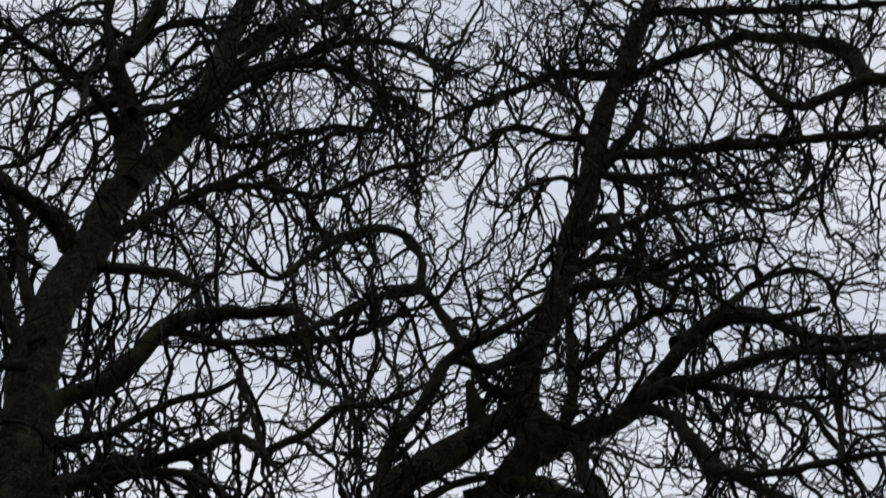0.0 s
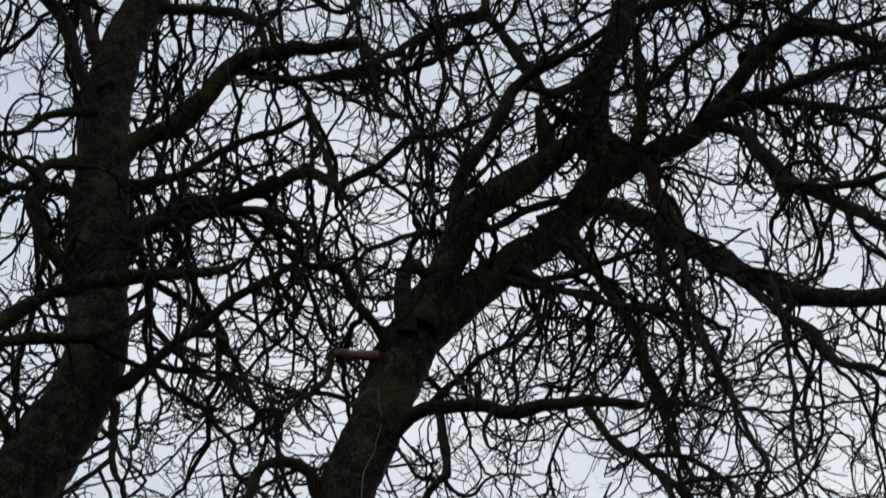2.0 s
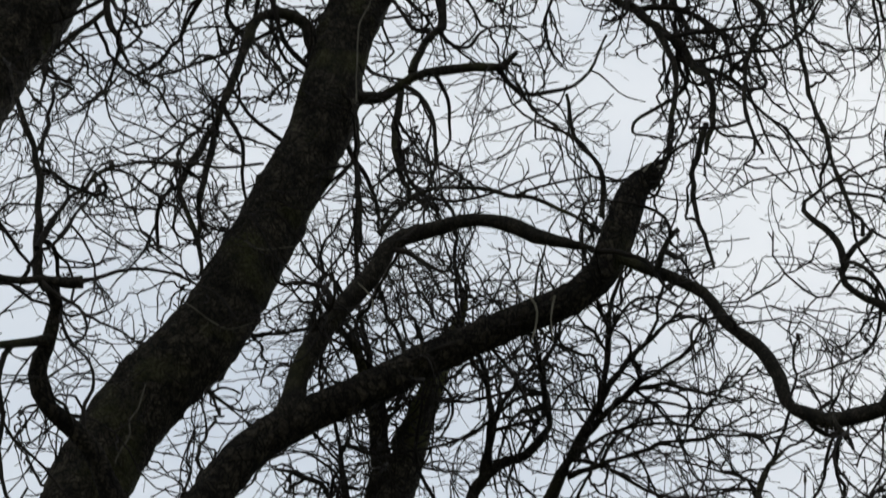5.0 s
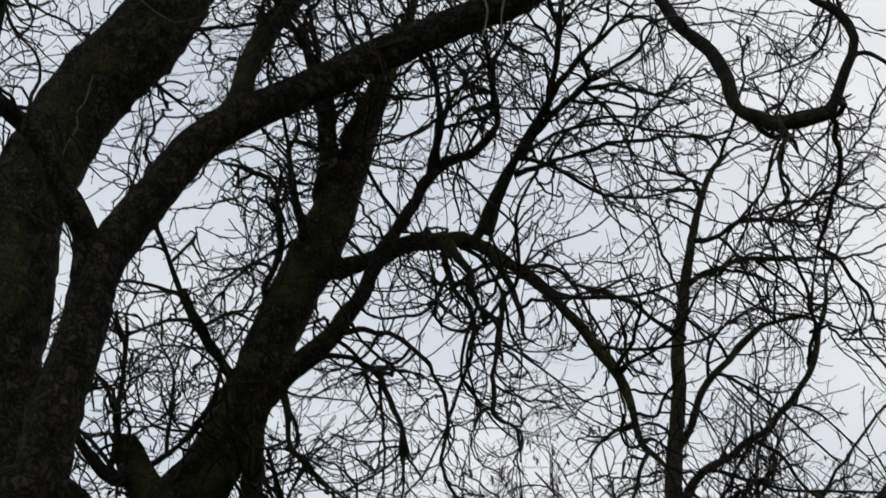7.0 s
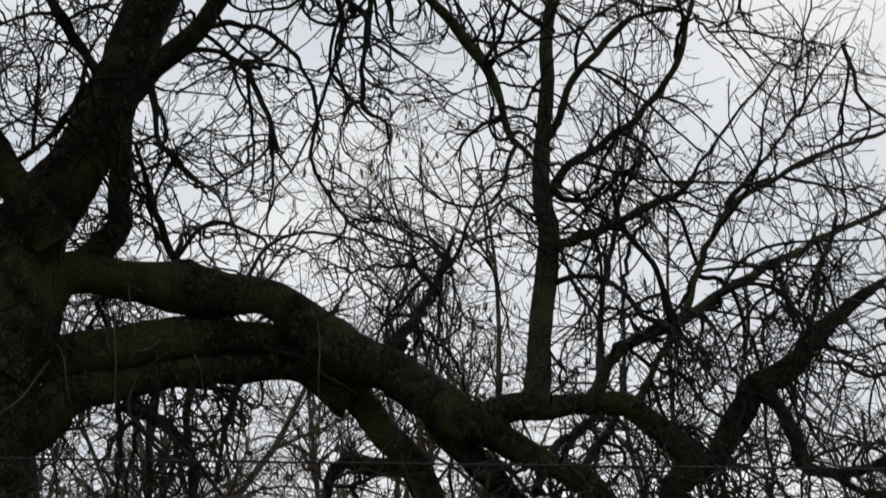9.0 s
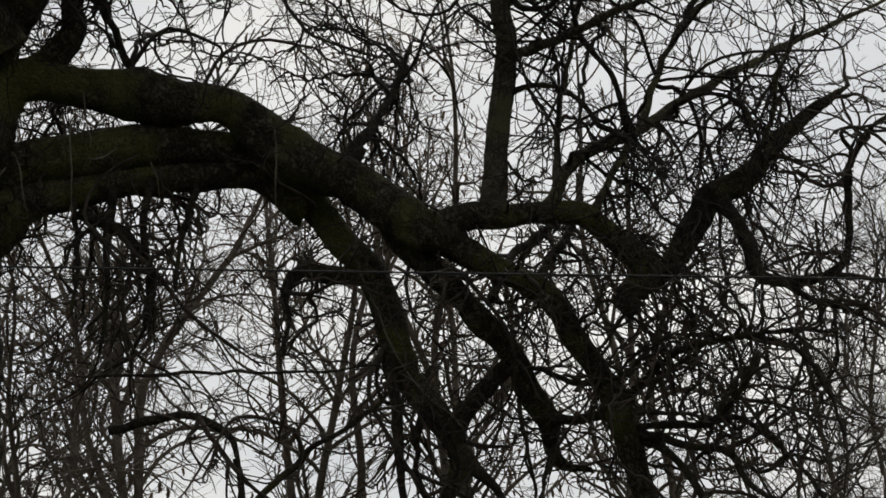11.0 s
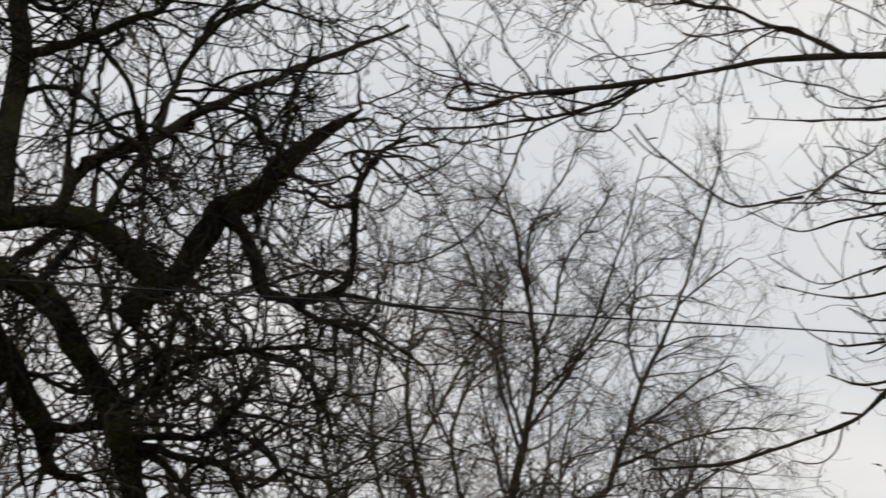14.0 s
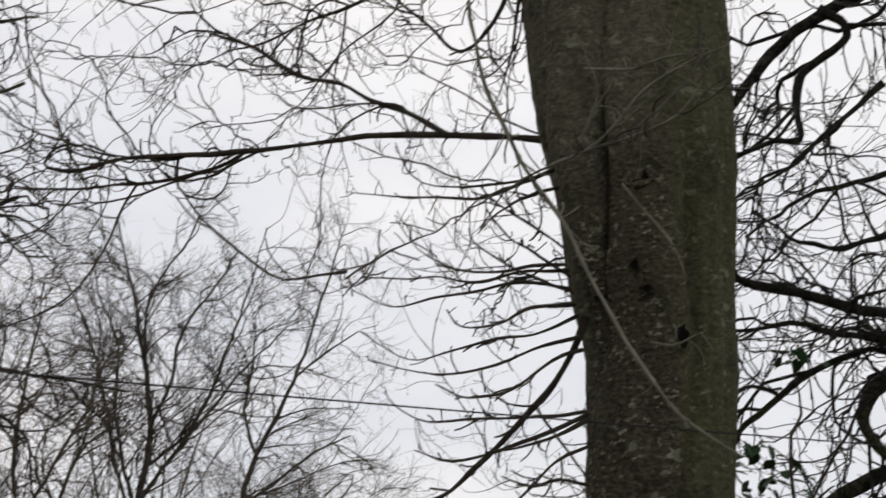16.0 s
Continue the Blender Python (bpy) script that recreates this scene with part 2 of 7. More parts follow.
def joined(pieces):
    verts, faces, base = [], [], 0
    for v, f in pieces:
        verts.append(v)
        faces.append(f + base)
        base += len(v)
    return np.concatenate(verts), np.concatenate(faces)


def spline(knots, step):
    """A Catmull-Rom line through knots of x, y, z, radius, about one sample a step."""
    c = np.array(knots, float)
    c = np.vstack([2 * c[0] - c[1], c, 2 * c[-1] - c[-2]])
    rows = []
    for a, b, d, e in zip(c, c[1:], c[2:], c[3:]):
        m = max(2, int(np.linalg.norm(d[:3] - b[:3]) / step))
        t = (np.arange(m) / m)[:, None]
        rows.append(0.5 * (2 * b + (d - a) * t + (2 * a - 5 * b + 4 * d - e) * t**2 + (3 * b - a - 3 * d + e) * t**3))
    rows.append(c[-2:-1])
    line = np.concatenate(rows)
    line[:, 3] = np.maximum(line[:, 3], 0.002)
    return line


def waver(line, rng, amount=0.22, swell=0.10, least=0.05):
    """Small bends and swellings, in proportion to the thickness."""
    n = len(line)
    s = np.r_[0, np.cumsum(np.linalg.norm(np.diff(line[:, :3], axis=0), axis=1))]
    gap = max(0.12, 2.5 * line[:, 3].mean())
    at = np.arange(0, s[-1] + 2 * gap, gap)
    for axis in range(3):
        line[:, axis] += amount * np.maximum(line[:, 3], least if amount > 0.1 else 0) * np.interp(s, at, rng.normal(size=len(at)))
    line[:, 3] *= 1 + swell * np.interp(s, at, rng.normal(size=len(at)))
    return line


def even(line, n):
    s = np.r_[0, np.cumsum(np.linalg.norm(np.diff(line[:, :3], axis=0), axis=1))]
    at = np.linspace(0, s[-1], n)
    return np.stack([np.interp(at, s, line[:, k]) for k in range(4)], -1), s[-1]


def sprout(points, radii, count, rng, length, thick, taper, n, curl, droop, lift, first=0.1, spread=(35, 75)):
    """count shoots from M parent lines, each a wandering line of n points that sags, then turns up at its end."""
    many, m, _ = points.shape
    span = np.linalg.norm(np.diff(points, axis=1), axis=2).sum(1)
    who = rng.choice(many, count, p=span / span.sum())
    u = (first + (1 - first) * rng.random(count)) * (m - 1)
    i = np.minimum(u.astype(int), m - 2)
    w = (u - i)[:, None]
    p = points[who, i] * (1 - w) + points[who, i + 1] * w
    ahead = unit(points[who, i + 1] - points[who, i])
    r0 = radii[who, i]
    across = unit(np.cross(ahead, rng.normal(size=(count, 3))))
    a = np.radians(rng.uniform(*spread, count))[:, None]
    d = ahead * np.cos(a) + across * np.sin(a)
    size = rng.uniform(*length, count) * (1.1 - 0.45 * u / (m - 1))
    step = (size / (n - 1))[:, None]
    bend = rng.normal(size=(count, 3))
    out = [p]
    for k in range(n - 1):
        s = k / (n - 1)
        bend = 0.72 * bend + 0.7 * rng.normal(size=(count, 3))
        d = unit(d + curl * bend / n**0.5 + np.array([0, 0, 1.0]) * (lift * s * s - droop * (1 - s)) / n)
        p = p + d * step
        out.append(p)
    r = np.minimum(thick * rng.uniform(0.75, 1.25, count), 0.75 * r0)
    return np.stack(out, 1), r[:, None] * np.linspace(1, taper, n)[None]


# ---- things ----
def part(name, data, parent, label="", kind=""):
    ob = new(name, data)
    ob.parent = parent
    return tagged(ob, label, kind=kind)


def tree_at(x, y, label, group="bare trees"):
    ob = new("tree")
    ob.location = (x, y, 0)
    bpy.context.view_layer.update()
    return tagged(ob, label, "tree", group)


SEED = [0]
GROWN = []


def limb(tree, name, density, *knots, mat=None, twig=None, sag=1.0, fine=1.0, wild=1.0, label="", spurs=False, grooves=(), curl=1.0):
    """One limb of a tree along its bends (x, y, z, radius). Its side shoots are kept for leaf_out()."""
    SEED[0] += 1
    rng = np.random.default_rng(SEED[0])
    base = np.array([tree.location.x, tree.location.y, 0])
    thick = max(k[3] for k in knots)
    line = waver(spline(knots, 0.055 if thick > 0.1 else max(0.05, 1.2 * thick)), rng, 0.05 if name == "trunk" else 0.2, 0.025 if name == "trunk" else 0.16 if spurs else 0.10, 0.05 * wild)
    line[:, :3] -= base
    sides = 144 if grooves else 32 if thick > 0.1 else 22 if thick > 0.15 else 14 if thick > 0.06 else 10
    v, f = tubes(line[None, :, :3], line[None, :, 3], sides, 0.006 if grooves else 0.020 if thick > 0.1 else 0.018 if thick > 0.06 else 0.012, rng, grooves)
    ob = part(name, mesh_of(name, v, f, mat or (OLD_BARK if thick > 0.1 else LIMB_BARK)), tree, label)
    rows, span = even(line, 30)
    if rows[:, 2].mean() > 14.5:
        sag *= 0.15
        fine *= 1.15
    shoots = []
    if density > 0:
        n1 = max(2, round(density * span * 2.3))
        long = 0.3 if name == "shoot" or mat is PALE_TWIG else 0.75 if spurs else 1.0
        shoots = [sprout(rows[None, :, :3], rows[None, :, 3], n1, rng, (0.5 * long, 2.2 * long), 0.016 * fine * long, 0.35, 16, 1.05 * long * curl, 1.2 * sag, 2.2 / long, 0.12 if span > 1 else 0.3)]
    GROWN.append({"ob": ob, "base": base, "rows": rows, "shoots": shoots, "twig": twig or TWIG, "rng": rng, "sag": sag, "fine": fine, "spurs": spurs, "curl": curl})
    return ob


def fill(count, low, high, seed, grow=1.0, hang=0.0, reach=4.0, trees=None, least=0.012):
    """Longer branches that reach from the limbs nearby into the open parts of the crown between two corners."""
    rng = np.random.default_rng(seed)
    pool = [k for k in GROWN if trees is None or k["ob"].parent in trees]
    spots = np.concatenate([k["rows"][2:, :3] + k["base"] for k in pool])
    ahead = np.concatenate([unit(np.gradient(k["rows"][:, :3], axis=0))[2:] for k in pool])
    radius = np.concatenate([k["rows"][2:, 3] for k in pool])
    whose = np.repeat(np.arange(len(pool)), 28)
    crowd = np.zeros(len(spots))
    for goal in rng.uniform(low, high, (count, 3)):
        far = np.linalg.norm(spots - goal, axis=1) * rng.uniform(1, 1.5, len(spots)) + 9 * (radius < least) + 0.7 * crowd
        i = int(np.argmin(far))
        p, owner = spots[i], pool[whose[i]]
        crowd[np.linalg.norm(spots - p, axis=1) < 0.3] += 1
        way = goal - p
        size = np.linalg.norm(way)
        if size < 0.35 or size > reach:
            continue
        t = np.linspace(0, 1, 26)[:, None]
        m0 = (0.9 * ahead[i] + 0.5 * way / size + 0.4 * rng.normal(size=3)) * size
        m1 = (0.6 * rng.normal(size=3) + np.array([0, 0, 0.5 - 1.6 * hang])) * size
        path = p * (2 * t**3 - 3 * t**2 + 1) + m0 * (t**3 - 2 * t**2 + t) + goal * (3 * t**2 - 2 * t**3) + m1 * (t**3 - t**2)
        step, walk_by = np.zeros(3), [np.zeros(3)]
        for k in range(25):
            step = 0.45 * step + rng.normal(size=3)
            walk_by.append(walk_by[-1] + step)
        path = path + np.array(walk_by) * size * 0.013 + rng.normal(size=(26, 3)) * 0.007 * (t > 0)
        r0 = min(0.75 * radius[i], grow * rng.uniform(0.7, 1.3) * (0.009 + 0.0045 * size))
        owner["shoots"].append(((path - owner["base"])[None], (r0 * np.linspace(1, 0.35, 26))[None]))


def leaf_out(dense=5.2):
    """Makes each kept shoot a branch of its limb, and sets the fine twigs on them: long crooked ones that turn up at their ends,
    side twigs, and short blunt spurs."""
    for k in GROWN:
        rng, thick, sag, curl, twigs = k["rng"], k["fine"], k["sag"], k["curl"], []
        for pts, rad in k["shoots"]:
            for p, r in zip(pts, rad):
                part("branch", mesh_of("branch", *tubes(p[None], r[None], 5), k["twig"]), k["ob"])
            size = np.linalg.norm(np.diff(pts, axis=1), axis=2).sum()
            if k["spurs"]:
                n2 = max(2, int(8 * size))
                p2, r2 = sprout(pts, rad, n2, rng, (0.05, 0.42), 0.0048, 0.6, 7, 0.75, 0.1, 2.0, 0.05, (35, 60))
                p3, r3 = sprout(p2, r2, int(n2 * 2.2), rng, (0.02, 0.11), 0.0034, 0.9, 4, 0.5, 0.0, 1.5, 0.2, (30, 60))
                twigs += [tubes(p2, r2, 3), tubes(p3, r3, 3)]
            else:
                n2 = max(1, int(dense * size / thick))
                p2, r2 = sprout(pts, rad, n2, rng, (0.25, 1.0), 0.0088 * thick, 0.62, 8, 1.1 * curl, 1.1 * sag, 3.2, 0.06, (30, 70))
                p3, r3 = sprout(p2, r2, max(1, int(n2 * 1.7)), rng, (0.12, 0.46), 0.0064 * thick, 0.75, 5, 0.8 * curl, 0.4 * sag, 2.6, 0.08, (30, 65))
                p4, r4 = sprout(p2, r2, max(1, int(n2 * 1.7)), rng, (0.03, 0.11), 0.0060 * thick, 0.85, 3, 0.5, 0.0, 1.6, 0.1, (35, 65))
                p5, r5 = sprout(p3, r3, max(1, int(n2 * 1.3)), rng, (0.03, 0.09), 0.0052 * thick, 0.9, 3, 0.5, 0.0, 1.6, 0.15, (35, 65))
                twigs += [tubes(p2, r2, 3), tubes(p3, r3, 3), tubes(p4, r4, 3), tubes(p5, r5, 3)]
        if k["spurs"]:
            rows = k["rows"][None]
            n2 = max(2, int(11 * np.linalg.norm(np.diff(rows[0, :, :3], axis=0), axis=1).sum()))
            p2, r2 = sprout(rows[:, :, :3], rows[:, :, 3], n2, rng, (0.03, 0.16), 0.0045, 0.8, 5, 0.6, 0.0, 2.0, 0.25, (35, 60))
            twigs.append(tubes(p2, r2, 4))
        if twigs:
            part("twig_mass", mesh_of("twig_mass", *joined(twigs), k["twig"]), k["ob"], "fine dark crooked twigs", "stuff")


# ---- ground ----
bm = bmesh.new()
bmesh.ops.create_grid(bm, x_segments=60, y_segments=60, size=400)
for vert in bm.verts:
    vert.co.z = 0.25 * noise.noise(vert.co * 0.02) if vert.co.length > 40 else 0.0
me = bpy.data.meshes.new("ground")
bm.to_mesh(me)
bm.free()
me.materials.append(GRASS)
tagged(new("ground", me), "rough winter grass of a park", "ground", kind="structure")

# ---- the trees, limb by limb: bends as (x, y, z, radius) ----

tree_a = tree_at(-6.47, 11.85, "tall bare chestnut tree with dark fissured trunk and crooked limbs")
limb(tree_a, "trunk", 0.8, (-6.47, 11.85, -0.15, 0.625), (-6.47, 11.85, 0.12, 0.535), (-6.47, 11.85, 0.50, 0.428), (-6.47, 11.85, 4.89, 0.378), (-6.47, 11.85, 7.33, 0.364), (-6.47, 11.85, 9.78, 0.357), (-6.47, 11.85, 10.29, 0.340), (-6.40, 11.88, 11.18, 0.328), (-6.21, 11.99, 12.17, 0.315), (-5.99, 12.10, 12.79, 0.302), (-5.80, 12.19, 13.43, 0.292), (-5.73, 12.22, 14.14, 0.281), (-5.79, 12.20, 14.85, 0.283), (-5.85, 12.16, 15.59, 0.286), (-5.89, 12.15, 15.96, 0.279), (-5.95, 12.12, 16.61, 0.271), (-6.04, 12.08, 17.46, 0.253), (-6.00, 12.09, 18.42, 0.232), (-5.89, 12.15, 19.17, 0.226), (-5.79, 12.20, 19.74, 0.211), (-5.75, 12.21, 20.38, 0.190), (-5.60, 12.41, 21.34, 0.176), (-5.35, 12.64, 22.26, 0.168), (-5.16, 12.84, 23.34, 0.164), (-5.07, 13.00, 24.57, 0.160), (-5.03, 13.13, 25.86, 0.151), (-4.92, 13.27, 27.07, 0.140), (-4.75, 13.52, 29.48, 0.115), (-4.53, 13.77, 32.20, 0.067), fine=1.4)
limb(tree_a, "limb", 0.8, (-5.61, 12.28, 20.85, 0.146), (-5.62, 12.14, 21.55, 0.143), (-5.73, 11.95, 22.29, 0.132), (-5.88, 11.76, 22.82, 0.120), (-5.81, 11.74, 23.18, 0.107), (-5.60, 11.73, 23.82, 0.095), (-5.51, 11.69, 24.33, 0.089), (-5.51, 11.51, 25.57, 0.061), (-5.42, 11.38, 26.99, 0.032), fine=1.4)
limb(tree_a, "branch", 0.8, (-5.77, 11.54, 22.41, 0.069), (-5.91, 11.33, 22.91, 0.056), (-5.98, 11.16, 23.47, 0.043), (-6.15, 10.88, 24.19, 0.029), fine=1.4)
limb(tree_a, "limb", 0.8, (-5.84, 12.17, 19.34, 0.145), (-6.16, 11.77, 19.59, 0.108), (-6.37, 11.51, 19.70, 0.095), (-6.53, 11.32, 19.61, 0.088), (-6.82, 10.93, 19.58, 0.075), (-7.24, 10.31, 19.49, 0.050), fine=1.4)
limb(tree_a, "limb", 0.8, (-6.07, 12.06, 17.93, 0.090), (-6.28, 11.80, 18.50, 0.067), (-6.36, 11.61, 19.09, 0.068), (-6.54, 11.38, 19.60, 0.069), (-6.89, 10.98, 20.14, 0.051), (-7.22, 10.57, 20.73, 0.033), fine=1.4)
limb(tree_a, "limb", 1, (-5.97, 12.11, 16.69, 0.126), (-5.65, 12.11, 16.87, 0.109), (-5.21, 12.12, 17.11, 0.104), (-4.88, 12.06, 17.55, 0.099), (-4.55, 12.03, 17.86, 0.088), (-4.13, 12.03, 17.90, 0.082), (-3.64, 12.01, 17.82, 0.070), (-3.34, 12.00, 17.77, 0.052), (-3.18, 11.93, 17.18, 0.037), (-3.08, 11.81, 16.40, 0.014), fine=1.4)
limb(tree_a, "branch", 1, (-5.67, 12.25, 19.80, 0.070), (-5.12, 12.33, 20.42, 0.059), (-4.65, 12.39, 20.82, 0.053), (-4.16, 12.44, 21.22, 0.043), (-3.72, 12.47, 21.60, 0.034), (-3.20, 12.50, 21.92, 0.024), fine=1.4)
limb(tree_a, "branch", 1, (-5.88, 12.15, 19.22, 0.082), (-5.48, 12.15, 19.09, 0.062), (-5.02, 12.13, 18.93, 0.055), (-4.60, 12.09, 18.61, 0.048), (-4.39, 12.03, 18.09, 0.038), (-4.44, 11.90, 17.64, 0.023), fine=1.4)
limb(tree_a, "limb", 1, (-5.78, 12.20, 15.12, 0.124), (-5.58, 12.14, 15.41, 0.109), (-5.32, 12.11, 15.64, 0.093), (-5.05, 12.09, 15.77, 0.076), (-4.54, 12.08, 15.74, 0.070), (-4.15, 12.05, 15.83, 0.065), (-3.87, 12.02, 15.90, 0.059), (-3.52, 11.99, 15.63, 0.045), (-3.33, 11.94, 15.31, 0.024), fine=1.4)
limb(tree_a, "branch", 1, (-5.26, 12.00, 15.47, 0.065), (-4.70, 11.96, 15.45, 0.048), (-4.19, 11.92, 15.34, 0.042), (-3.95, 11.90, 15.15, 0.037), (-3.66, 11.85, 14.85, 0.023), fine=1.4)
limb(tree_a, "limb", 0.6, (-6.40, 11.88, 11.18, 0.117), (-6.94, 11.38, 11.80, 0.109), (-7.12, 11.13, 12.52, 0.102), (-6.78, 11.20, 13.20, 0.084), (-6.30, 11.35, 13.66, 0.070), (-5.89, 11.46, 14.11, 0.066), (-5.44, 11.59, 14.34, 0.066), (-4.82, 11.75, 14.45, 0.056), (-4.48, 11.82, 14.51, 0.033), (-4.24, 11.86, 14.65, 0.018), fine=1.4)
limb(tree_a, "limb", 0.4, (-6.50, 11.72, 10.74, 0.101), (-7.09, 11.23, 11.24, 0.088), (-7.23, 10.99, 12.36, 0.072), (-6.76, 11.15, 13.22, 0.059), (-6.28, 11.36, 13.48, 0.050), (-5.94, 11.49, 13.62, 0.050), (-5.62, 11.60, 13.65, 0.055), (-5.31, 11.70, 13.81, 0.050), (-5.12, 11.75, 13.99, 0.038), (-5.02, 11.77, 14.13, 0.025), fine=1.4)
limb(tree_a, "limb", 0.8, (-5.60, 12.17, 13.55, 0.086), (-5.36, 12.18, 13.62, 0.066), (-5.05, 12.16, 13.89, 0.056), (-4.70, 12.13, 14.15, 0.051), (-4.40, 12.10, 14.41, 0.041), (-4.03, 12.07, 14.60, 0.031), (-3.72, 12.04, 14.80, 0.023), fine=1.4)
limb(tree_a, "branch", 0.7, (-5.45, 12.24, 13.42, 0.045), (-5.38, 12.18, 13.09, 0.035), (-5.32, 12.07, 12.59, 0.029), (-5.16, 12.02, 12.21, 0.024), (-5.06, 11.97, 11.95, 0.016), fine=1.4)
limb(tree_a, "branch", 0.8, (-5.32, 12.08, 12.63, 0.029), (-5.54, 11.89, 12.23, 0.024), (-5.65, 11.78, 11.92, 0.019), (-5.64, 11.71, 11.51, 0.012), fine=1.4)
limb(tree_a, "branch", 1, (-5.16, 13.12, 24.51, 0.091), (-4.48, 13.15, 24.93, 0.069), (-3.95, 13.17, 25.06, 0.062), (-3.49, 13.16, 25.28, 0.054), (-3.02, 13.15, 25.24, 0.054), (-2.54, 13.13, 24.89, 0.046), (-1.99, 13.05, 23.97, 0.029), fine=1.4)
limb(tree_a, "branch", 1, (-5.26, 13.08, 23.75, 0.082), (-4.78, 13.04, 24.29, 0.068), (-4.34, 13.03, 24.53, 0.060), (-3.73, 13.01, 24.52, 0.056), (-3.09, 12.97, 23.94, 0.048), (-2.61, 12.90, 23.23, 0.039), (-2.16, 12.82, 22.60, 0.028), fine=1.4)
limb(tree_a, "branch", 1, (-5.17, 13.33, 25.62, 0.103), (-4.72, 13.66, 26.71, 0.082), (-4.34, 13.91, 27.66, 0.076), (-3.91, 14.15, 28.34, 0.069), (-3.47, 14.39, 29.31, 0.053), fine=1.4)
limb(tree_a, "branch", 1, (-5.78, 12.09, 21.88, 0.082), (-6.13, 11.56, 22.13, 0.055), (-6.38, 11.19, 22.10, 0.048), (-6.66, 10.77, 21.97, 0.037), (-6.96, 10.26, 21.80, 0.027), fine=1.4)
limb(tree_a, "branch", 1, (-5.22, 12.88, 23.08, 0.080), (-4.60, 12.96, 22.61, 0.053), (-3.98, 13.01, 22.81, 0.043), (-3.34, 13.03, 22.91, 0.036), (-2.69, 13.03, 22.64, 0.025), fine=1.4)
limb(tree_a, "branch", 0.8, (-5.73, 11.67, 22.97, 0.064), (-5.43, 11.67, 23.46, 0.047), (-5.03, 11.71, 23.63, 0.040), (-4.69, 11.75, 23.43, 0.032), (-4.55, 11.75, 23.11, 0.021), fine=1.4)
limb(tree_a, "branch", 0.8, (-5.78, 11.42, 23.03, 0.056), (-5.98, 11.22, 23.00, 0.042), (-6.25, 10.91, 22.56, 0.035), (-6.41, 10.73, 22.52, 0.024), fine=1.4)
limb(tree_a, "branch", 0.8, (-5.77, 11.54, 22.44, 0.055), (-5.91, 11.23, 21.85, 0.047), (-5.84, 11.05, 21.09, 0.043), (-5.71, 10.89, 20.33, 0.025), fine=1.4)
limb(tree_a, "branch", 0.8, (-5.91, 11.13, 21.37, 0.043), (-6.12, 10.76, 20.86, 0.032), (-6.25, 10.46, 20.21, 0.028), (-6.29, 10.22, 19.48, 0.018), fine=1.4)
limb(tree_a, "branch", 0.5, (-5.59, 11.85, 21.83, 0.075), (-5.35, 12.34, 22.72, 0.057), (-5.09, 12.83, 23.72, 0.044), fine=1.4)
limb(tree_a, "branch", 1, (-4.70, 12.44, 20.88, 0.056), (-4.19, 12.40, 20.81, 0.043), (-3.76, 12.36, 20.59, 0.039), (-3.34, 12.31, 20.33, 0.038), (-2.94, 12.23, 20.33, 0.038), (-2.54, 12.13, 20.41, 0.032), (-2.07, 12.02, 20.29, 0.019), fine=1.4)
limb(tree_a, "branch", 1, (-4.82, 12.29, 18.11, 0.060), (-4.37, 12.30, 17.83, 0.044), (-3.82, 12.29, 17.69, 0.041), (-3.28, 12.26, 17.59, 0.038), (-2.69, 12.19, 17.53, 0.034), (-2.33, 12.13, 17.70, 0.029), (-1.92, 12.05, 17.73, 0.017), fine=1.4)
limb(tree_a, "branch", 0.9, (-5.76, 12.21, 16.28, 0.073), (-5.09, 12.18, 16.36, 0.045), (-4.76, 12.13, 16.56, 0.039), (-4.37, 12.08, 16.64, 0.036), (-4.02, 12.04, 16.67, 0.031), (-3.83, 12.00, 16.77, 0.020), fine=1.4)
limb(tree_a, "branch", 0.9, (-3.58, 12.18, 15.81, 0.038), (-3.15, 12.12, 15.99, 0.035), (-2.88, 12.06, 16.17, 0.038), (-2.54, 12.01, 16.19, 0.035), (-2.15, 11.94, 16.18, 0.027), (-1.82, 11.86, 16.27, 0.013), fine=1.4)
limb(tree_a, "branch", 0.7, (-3.89, 12.09, 16.97, 0.039), (-3.68, 12.03, 16.26, 0.038), (-3.52, 11.98, 15.68, 0.035), (-3.40, 11.92, 15.22, 0.021), fine=1.4)
limb(tree_a, "branch", 0.7, (-2.60, 12.02, 16.19, 0.027), (-2.63, 11.98, 15.64, 0.024), (-2.55, 11.97, 15.14, 0.023), (-2.37, 11.97, 14.67, 0.015), fine=1.4)
limb(tree_a, "branch", 1, (-5.16, 13.44, 25.34, 0.079), (-4.83, 13.43, 25.71, 0.063), (-4.54, 13.41, 26.09, 0.064), (-4.24, 13.39, 26.46, 0.052), (-4.07, 13.29, 27.24, 0.037), fine=1.4)
limb(tree_a, "branch", 0.8, (-5.96, 12.00, 16.44, 0.102), (-6.24, 11.60, 16.08, 0.050), (-6.32, 11.40, 15.63, 0.038), (-6.52, 11.02, 15.08, 0.021), fine=1.4)
limb(tree_a, "limb", 0.7, (-6.02, 11.97, 17.07, 0.098), (-6.21, 11.65, 17.63, 0.070), (-6.32, 11.44, 18.04, 0.071), (-6.52, 11.17, 18.32, 0.075), (-6.79, 10.85, 18.35, 0.072), (-7.16, 10.37, 18.36, 0.047), fine=1.4)
limb(tree_a, "limb", 0.7, (-5.80, 12.08, 14.78, 0.106), (-6.04, 11.84, 14.92, 0.074), (-6.18, 11.69, 15.05, 0.075), (-6.26, 11.51, 15.42, 0.075), (-6.21, 11.47, 15.68, 0.054), (-6.52, 11.13, 15.77, 0.033), fine=1.4)
